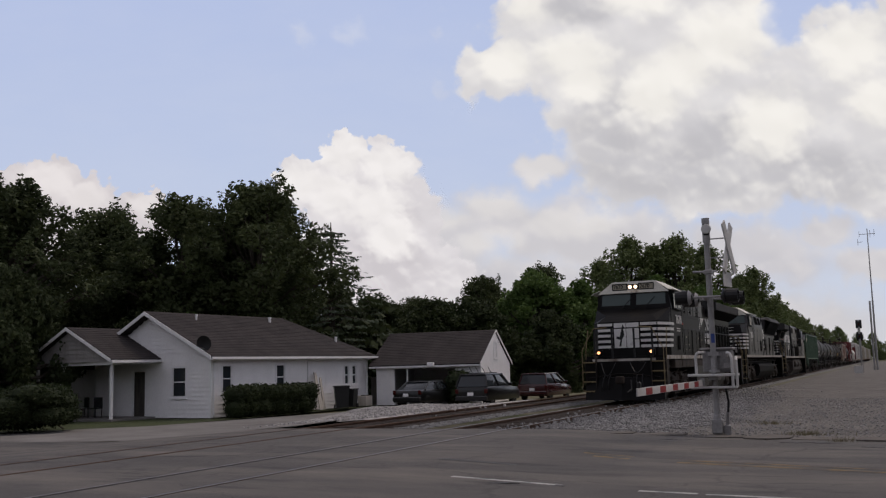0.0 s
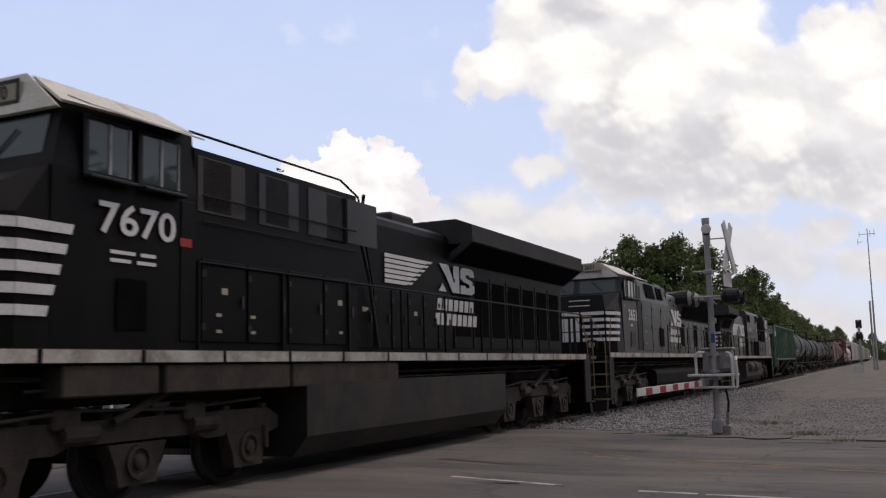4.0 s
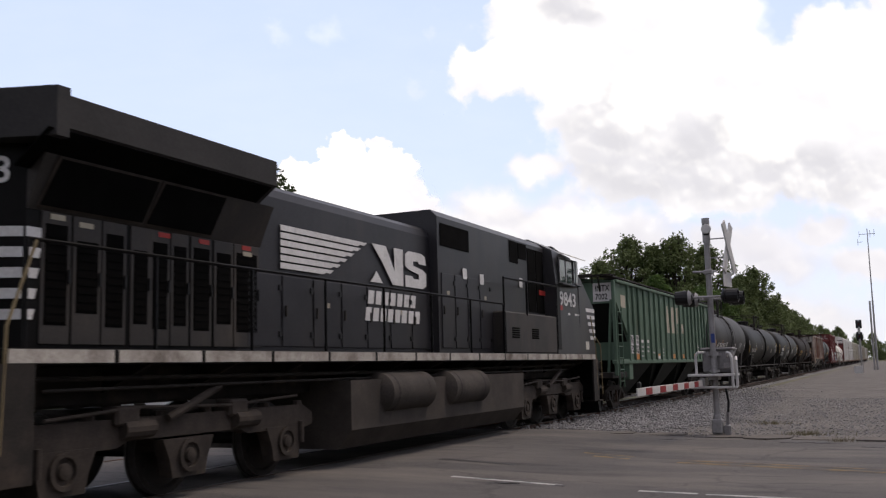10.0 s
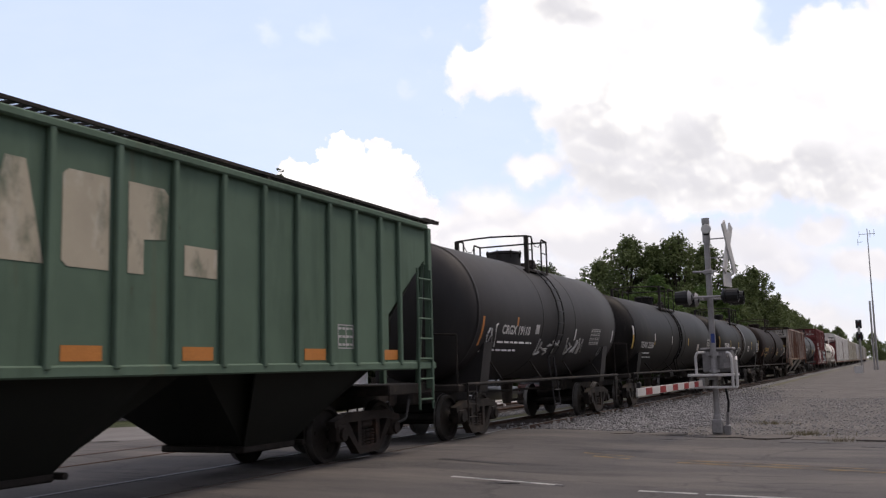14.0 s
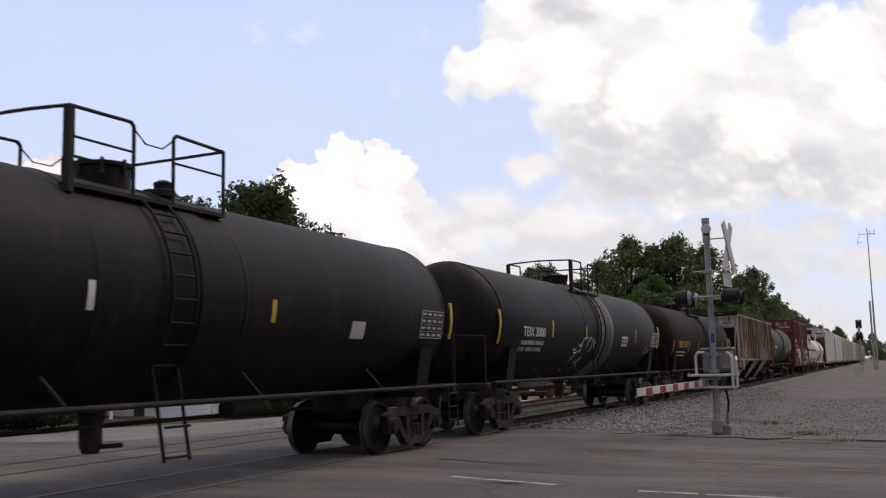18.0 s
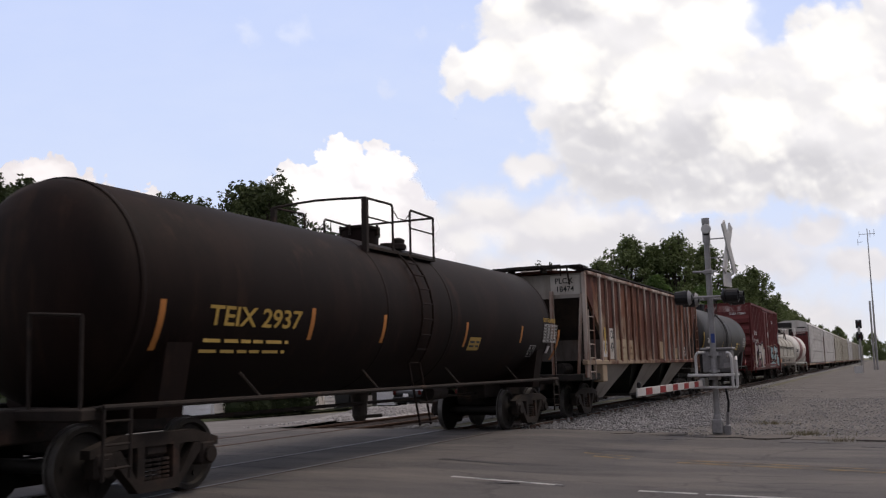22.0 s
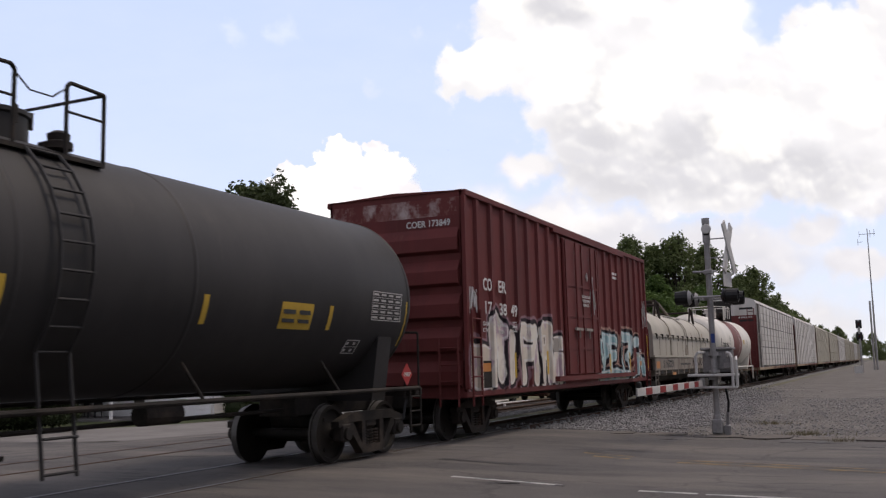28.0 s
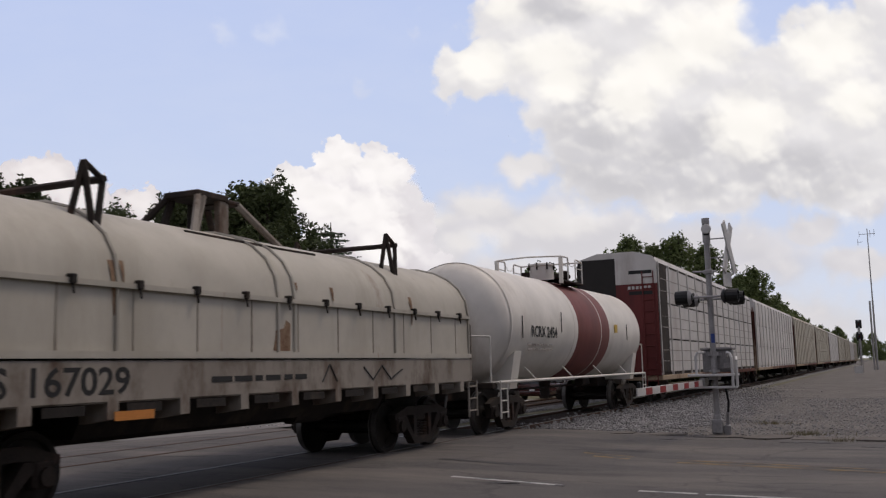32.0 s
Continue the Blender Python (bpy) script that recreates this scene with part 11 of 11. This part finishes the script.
def cloud(name, label, dist, blobs, shade, lit, drift, noise_scale, seed, edge=(0.30, 0.62), grey=(0.60, 0.595, 0.615), mid=(0.765, 0.755, 0.76), white=(0.95, 0.93, 0.875), thick=1.0, power=1.36):
    """A far cloud sheet. blobs: (x, y, half width, half height) in hundreds of units across the view, shade: the same for the grey base, lit: for the sunlit heads."""
    f = 1675.0
    unit = dist / f * 100.0
    xs0, xs1 = min(b[0] - b[2] for b in blobs) - 0.5, max(b[0] + b[2] for b in blobs) + 0.5
    ys0, ys1 = min(b[1] - b[3] for b in blobs) - 0.5, max(b[1] + b[3] for b in blobs) + 0.5
    m, n, l, p = shader(name)
    out = n["Material Output"]
    n.remove(p)
    tc = n.new("ShaderNodeTexCoord")
    mp = n.new("ShaderNodeMapping")
    mp.inputs["Scale"].default_value = (1 / unit, 1 / unit, 1 / unit)
    l.new(tc.outputs["Object"], mp.inputs[0])
    warp = n.new("ShaderNodeTexNoise")
    warp.inputs["Scale"].default_value, warp.inputs["Detail"].default_value, warp.inputs["Roughness"].default_value = noise_scale, 5.0, 0.52
    sh = n.new("ShaderNodeMapping")
    sh.inputs["Location"].default_value = (seed, seed * 0.7, seed * 0.3)
    l.new(mp.outputs[0], sh.inputs[0])
    l.new(sh.outputs[0], warp.inputs["Vector"])
    mv = n.new("ShaderNodeVectorMath")
    mv.operation = "MULTIPLY_ADD"
    mv.inputs[1].default_value, mv.inputs[2].default_value = (0.9, 0.9, 0), (-0.45, -0.45, 0)
    l.new(warp.outputs["Color"], mv.inputs[0])
    at = n.new("ShaderNodeVectorMath")
    at.operation = "ADD"
    l.new(mp.outputs[0], at.inputs[0])
    l.new(mv.outputs[0], at.inputs[1])

    def field(items, where=None):
        acc = None
        for x, y, rx, ry in items:
            rx, ry = rx * 1.18, ry * 1.18
            q = n.new("ShaderNodeMapping")
            q.vector_type = "TEXTURE"
            q.inputs["Location"].default_value, q.inputs["Scale"].default_value = (x, y, 0), (rx, ry, 1)
            l.new((where or at).outputs[0], q.inputs[0])
            g = n.new("ShaderNodeTexGradient")
            g.gradient_type = "SPHERICAL"
            l.new(q.outputs[0], g.inputs[0])
            if acc is None:
                acc = g.outputs["Fac"]
            else:
                s = n.new("ShaderNodeMath")
                s.operation = "SMOOTH_MAX"
                s.inputs[2].default_value = 0.18
                l.new(acc, s.inputs[0])
                l.new(g.outputs["Fac"], s.inputs[1])
                acc = s.outputs[0]
        return acc

    mild = n.new("ShaderNodeVectorMath")
    mild.operation = "MULTIPLY_ADD"
    mild.inputs[1].default_value = (0.3, 0.3, 0)
    l.new(warp.outputs["Color"], mild.inputs[0])
    l.new(mp.outputs[0], mild.inputs[2])
    calm = n.new("ShaderNodeVectorMath")
    calm.operation = "ADD"
    calm.inputs[1].default_value = (-0.15, -0.15, 0)
    l.new(mild.outputs[0], calm.inputs[0])
    bill = n.new("ShaderNodeTexVoronoi")
    bill.feature = "SMOOTH_F1"
    bill.inputs["Scale"].default_value, bill.inputs["Detail"].default_value, bill.inputs["Smoothness"].default_value = noise_scale * 1.5, 1.5, 0.55
    l.new(mild.outputs[0], bill.inputs["Vector"])
    def madd(x, k, y):
        q = n.new("ShaderNodeMath")
        q.operation = "MULTIPLY_ADD"
        l.new(x, q.inputs[0])
        q.inputs[1].default_value = k
        if isinstance(y, (int, float)):
            q.inputs[2].default_value = y
        else:
            l.new(y, q.inputs[2])
        return q.outputs[0]

    lumps = madd(bill.outputs["Distance"], -0.15, 0.09)
    dens = madd(field(blobs), 1.0, madd(warp.outputs["Fac"], 0.34, madd(lumps, 1.0, -0.17)))
    alpha = n.new("ShaderNodeMapRange")
    alpha.interpolation_type = "SMOOTHSTEP"
    alpha.inputs[1].default_value, alpha.inputs[2].default_value, alpha.inputs[4].default_value = edge[0], edge[1], thick
    l.new(dens, alpha.inputs[0])
    # puffs lit from above: compare each point with one a little higher
    up = n.new("ShaderNodeVectorMath")
    up.operation = "ADD"
    up.inputs[1].default_value = (0.08 / noise_scale, 0.26 / noise_scale, 0)
    l.new(mild.outputs[0], up.inputs[0])
    heads = []
    for place in (up, mild):
        v = n.new("ShaderNodeTexVoronoi")
        v.feature = "SMOOTH_F1"
        v.inputs["Scale"].default_value, v.inputs["Detail"].default_value, v.inputs["Roughness"].default_value, v.inputs["Smoothness"].default_value = noise_scale * 0.85, 1.2, 0.35, 0.8
        l.new(place.outputs[0], v.inputs["Vector"])
        heads.append(v)
    puff = n.new("ShaderNodeMath")
    puff.operation = "SUBTRACT"
    l.new(heads[0].outputs["Distance"], puff.inputs[0])
    l.new(heads[1].outputs["Distance"], puff.inputs[1])
    near_up = n.new("ShaderNodeVectorMath")
    near_up.operation = "ADD"
    near_up.inputs[1].default_value = (0.04 / noise_scale, 0.12 / noise_scale, 0)
    l.new(mild.outputs[0], near_up.inputs[0])
    knob = n.new("ShaderNodeTexVoronoi")
    knob.feature = "SMOOTH_F1"
    for k in ("Scale", "Detail", "Smoothness"):
        knob.inputs[k].default_value = bill.inputs[k].default_value
    l.new(near_up.outputs[0], knob.inputs["Vector"])
    curd = n.new("ShaderNodeMath")
    curd.operation = "SUBTRACT"
    l.new(knob.outputs["Distance"], curd.inputs[0])
    l.new(bill.outputs["Distance"], curd.inputs[1])
    soft = n.new("ShaderNodeTexNoise")
    soft.inputs["Scale"].default_value, soft.inputs["Detail"].default_value, soft.inputs["Roughness"].default_value = noise_scale * 0.4, 1.5, 0.4
    l.new(mild.outputs[0], soft.inputs["Vector"])
    base = n.new("ShaderNodeMapRange")
    base.interpolation_type = "SMOOTHSTEP"
    base.inputs[1].default_value, base.inputs[2].default_value = 0.0, 0.85
    l.new(madd(field(shade, calm), 1.3, madd(soft.outputs["Fac"], 0.22, -0.11)), base.inputs[0])
    sunny = n.new("ShaderNodeMapRange")
    sunny.interpolation_type = "SMOOTHSTEP"
    sunny.inputs[1].default_value, sunny.inputs[2].default_value = -0.02, 0.82
    l.new(madd(field(lit, calm), 1.2, madd(puff.outputs[0], 0.5, madd(curd.outputs[0], 0.6, madd(soft.outputs["Fac"], 0.3, -0.15)))), sunny.inputs[0])
    col = blend(n, l, sunny.outputs[0], blend(n, l, base.outputs[0], mid, grey), white)
    relief = n.new("ShaderNodeMapRange")
    relief.inputs[1].default_value, relief.inputs[2].default_value, relief.inputs[3].default_value, relief.inputs[4].default_value = -0.14, 0.16, 0.96, 1.03
    l.new(puff.outputs[0], relief.inputs[0])
    tint = n.new("ShaderNodeCombineColor")
    for k in range(3):
        l.new(relief.outputs[0], tint.inputs[k])
    col = blend(n, l, 1.0, col, tint.outputs[0], "MULTIPLY")
    em = n.new("ShaderNodeEmission")
    em.inputs["Strength"].default_value = power
    l.new(col, em.inputs[0])
    tr = n.new("ShaderNodeBsdfTransparent")
    mix = n.new("ShaderNodeMixShader")
    l.new(alpha.outputs[0], mix.inputs[0])
    l.new(tr.outputs[0], mix.inputs[1])
    l.new(em.outputs[0], mix.inputs[2])
    l.new(mix.outputs[0], out.inputs[0])
    me = bpy.data.meshes.new(name)
    me.from_pydata([(x * unit, y * unit, 0) for x, y in ((xs0, ys0), (xs1, ys0), (xs1, ys1), (xs0, ys1))], [], [(0, 1, 2, 3)])
    me.materials.append(m)
    rest = VIEW @ Matrix.Translation((0, 0, -dist))
    ob = new(name, me)
    ob.matrix_basis = rest
    tagged(ob, label, "cloud", "drifting clouds", "structure")
    side, up = VIEW.to_3x3() @ Vector((1, 0, 0)), VIEW.to_3x3() @ Vector((0, 1, 0))
    CLOUDS.append((ob, rest, (side * drift[0] + up * drift[1]) * unit))


cloud("cloud_low_bank", "low hazy cumulus along the horizon", 4400,
      [(0.1, 0.1, 1.3, 0.9), (1.0, 0.55, 1.1, 0.75), (2.2, 0.25, 1.9, 0.95), (-0.6, -0.3, 1.3, 0.9), (3.4, 0.1, 1.5, 0.9), (5.4, -0.1, 2.2, 0.8), (6.9, 0.35, 0.7, 0.4), (7.7, 0.9, 0.7, 0.5), (7.6, -0.3, 1.2, 0.5), (1.5, -0.9, 3.2, 1.3), (5.0, -1.5, 4.6, 1.3), (1.75, 1.45, 0.7, 0.4)],
      [(0.6, -0.5, 1.2, 0.35), (2.4, -0.6, 1.5, 0.4), (5.6, -0.4, 1.8, 0.4)],
      [(1.0, 0.8, 0.8, 0.35), (0.0, 0.55, 0.6, 0.3), (2.3, 0.45, 1.1, 0.35), (1.75, 1.45, 0.6, 0.35), (0.9, 0.1, 0.7, 0.3)], (-0.25, 0.02), 1.3, 7.7, (0.20, 0.62), (0.62, 0.60, 0.615), (0.68, 0.655, 0.655), (0.82, 0.785, 0.745), 0.85)
cloud("cloud_bank", "great sunlit cumulus bank with a grey base", 3800,
      [(2.0, 4.1, 1.25, 0.9), (1.0, 3.15, 0.85, 0.6), (1.9, 3.3, 0.9, 0.8), (2.7, 3.1, 1.2, 1.2), (3.3, 4.3, 1.9, 1.2), (4.4, 3.6, 1.6, 1.5), (4.1, 2.0, 2.1, 1.5), (5.9, 2.2, 2.2, 1.6), (7.4, 3.2, 1.35, 1.3), (4.9, 4.4, 0.9, 0.7), (7.6, 1.9, 1.6, 1.4), (4.6, 1.35, 2.6, 0.8), (8.2, 3.6, 1.0, 1.3)],
      [(4.2, 1.35, 2.6, 0.75), (3.1, 2.2, 1.1, 0.9), (6.6, 1.3, 1.8, 0.7), (2.5, 4.3, 0.9, 0.4), (5.0, 2.0, 1.3, 0.6)],
      [(4.9, 3.75, 1.0, 0.75), (3.7, 2.75, 0.75, 0.7), (4.3, 3.2, 0.7, 0.6), (5.8, 2.2, 0.85, 0.75), (7.2, 3.6, 0.9, 0.75), (1.1, 3.25, 0.75, 0.45), (2.3, 3.4, 0.95, 0.5), (2.5, 2.95, 0.6, 0.45), (7.7, 2.6, 0.7, 0.5), (3.5, 4.5, 0.8, 0.5), (1.5, 4.3, 0.5, 0.4), (5.7, 4.3, 0.7, 0.6)], (-0.40, 0.0), 1.5, 3.1, (0.12, 0.32))
cloud("cloud_tower", "bright cauliflower cumulus tower", 4300,
      [(-1.75, 1.6, 0.6, 0.5), (-1.0, 1.42, 0.6, 0.5), (-2.5, 1.2, 0.6, 0.55), (-1.4, 0.8, 1.3, 0.95), (-0.8, 0.4, 0.9, 1.0), (-1.3, 0.0, 1.4, 1.1), (-0.7, -0.7, 1.5, 1.0)],
      [(-1.1, -0.3, 1.1, 0.7), (-0.7, 0.4, 0.4, 0.5)],
      [(-1.75, 1.72, 0.7, 0.5), (-1.0, 1.5, 0.65, 0.5), (-2.5, 1.2, 0.6, 0.45), (-1.9, 0.95, 0.7, 0.5), (-1.2, 0.8, 0.7, 0.5), (-0.9, 0.2, 0.6, 0.5)], (-0.12, -0.12), 2.4, 1.9, (0.16, 0.26), (0.68, 0.65, 0.67), (0.76, 0.735, 0.75), (0.93, 0.905, 0.885))
cloud("cloud_left", "bright cumulus tops above the trees", 4300,
      [(-7.0, 1.1, 0.75, 0.6), (-6.3, 0.85, 0.6, 0.5), (-7.5, 0.8, 0.9, 0.75), (-6.6, 0.4, 1.3, 0.7), (-5.25, 0.75, 0.45, 0.4), (-5.4, 0.35, 0.8, 0.5)],
      [(-6.8, 0.4, 0.9, 0.4)], [(-7.0, 1.2, 0.7, 0.45), (-6.3, 0.9, 0.5, 0.35), (-5.25, 0.8, 0.35, 0.3)], (-0.1, 0.06), 2.4, 5.2, (0.16, 0.26), (0.62, 0.59, 0.61), (0.70, 0.66, 0.67), (0.84, 0.80, 0.79))
cloud("cloud_wisp", "faint thin wisps of cloud", 3600,
      [(-2.55, 3.85, 0.42, 0.34), (-1.65, 3.75, 0.42, 0.45), (-0.05, 2.9, 0.25, 0.3)], [(-2, 3.8, 0.1, 0.1)], [(-2, 3.8, 1.0, 1.0)], (-1.4, 0.02), 2.2, 9.4, (0.25, 1.0), thick=0.22)
# ---- motion ----
TRAVEL = [0.0, 15.24, 30.24, 45.17, 60.19, 75.17, 89.95, 104.74, 119.76, 134.77, 149.53, 164.11, 178.61, 193.11, 207.71, 222.27, 236.68]


def gone(t):
    """Metres that the consist has rolled after t seconds."""
    i = min(int(t / 2), 15)
    a, b = TRAVEL[i], TRAVEL[i + 1]
    p = TRAVEL[i - 1] if i else 2 * a - b
    q = TRAVEL[i + 2] if i < 15 else 2 * b - a
    f, m0, m1 = t / 2 - i, (b - p) / 2, (q - a) / 2
    return (2 * f**3 - 3 * f**2 + 1) * a + (f**3 - 2 * f**2 + f) * m0 + (-2 * f**3 + 3 * f**2) * b + (f**3 - f**2) * m1


def motions():
    for ob, y0 in STOCK:
        walk(ob, [(k / 2, pose(0, y0 - gone(k / 2), 0)) for k in range(65)])
    for ob, y, r in WHEELS:
        walk(ob, [(k / 15, pose(0, y, r, math.degrees(gone(k / 15) / r) % 360)) for k in range(481)])
    for ob, rest, drift in CLOUDS:
        walk(ob, [(0.0, rest), (32.0, Matrix.Translation(drift) @ rest)])


motions()
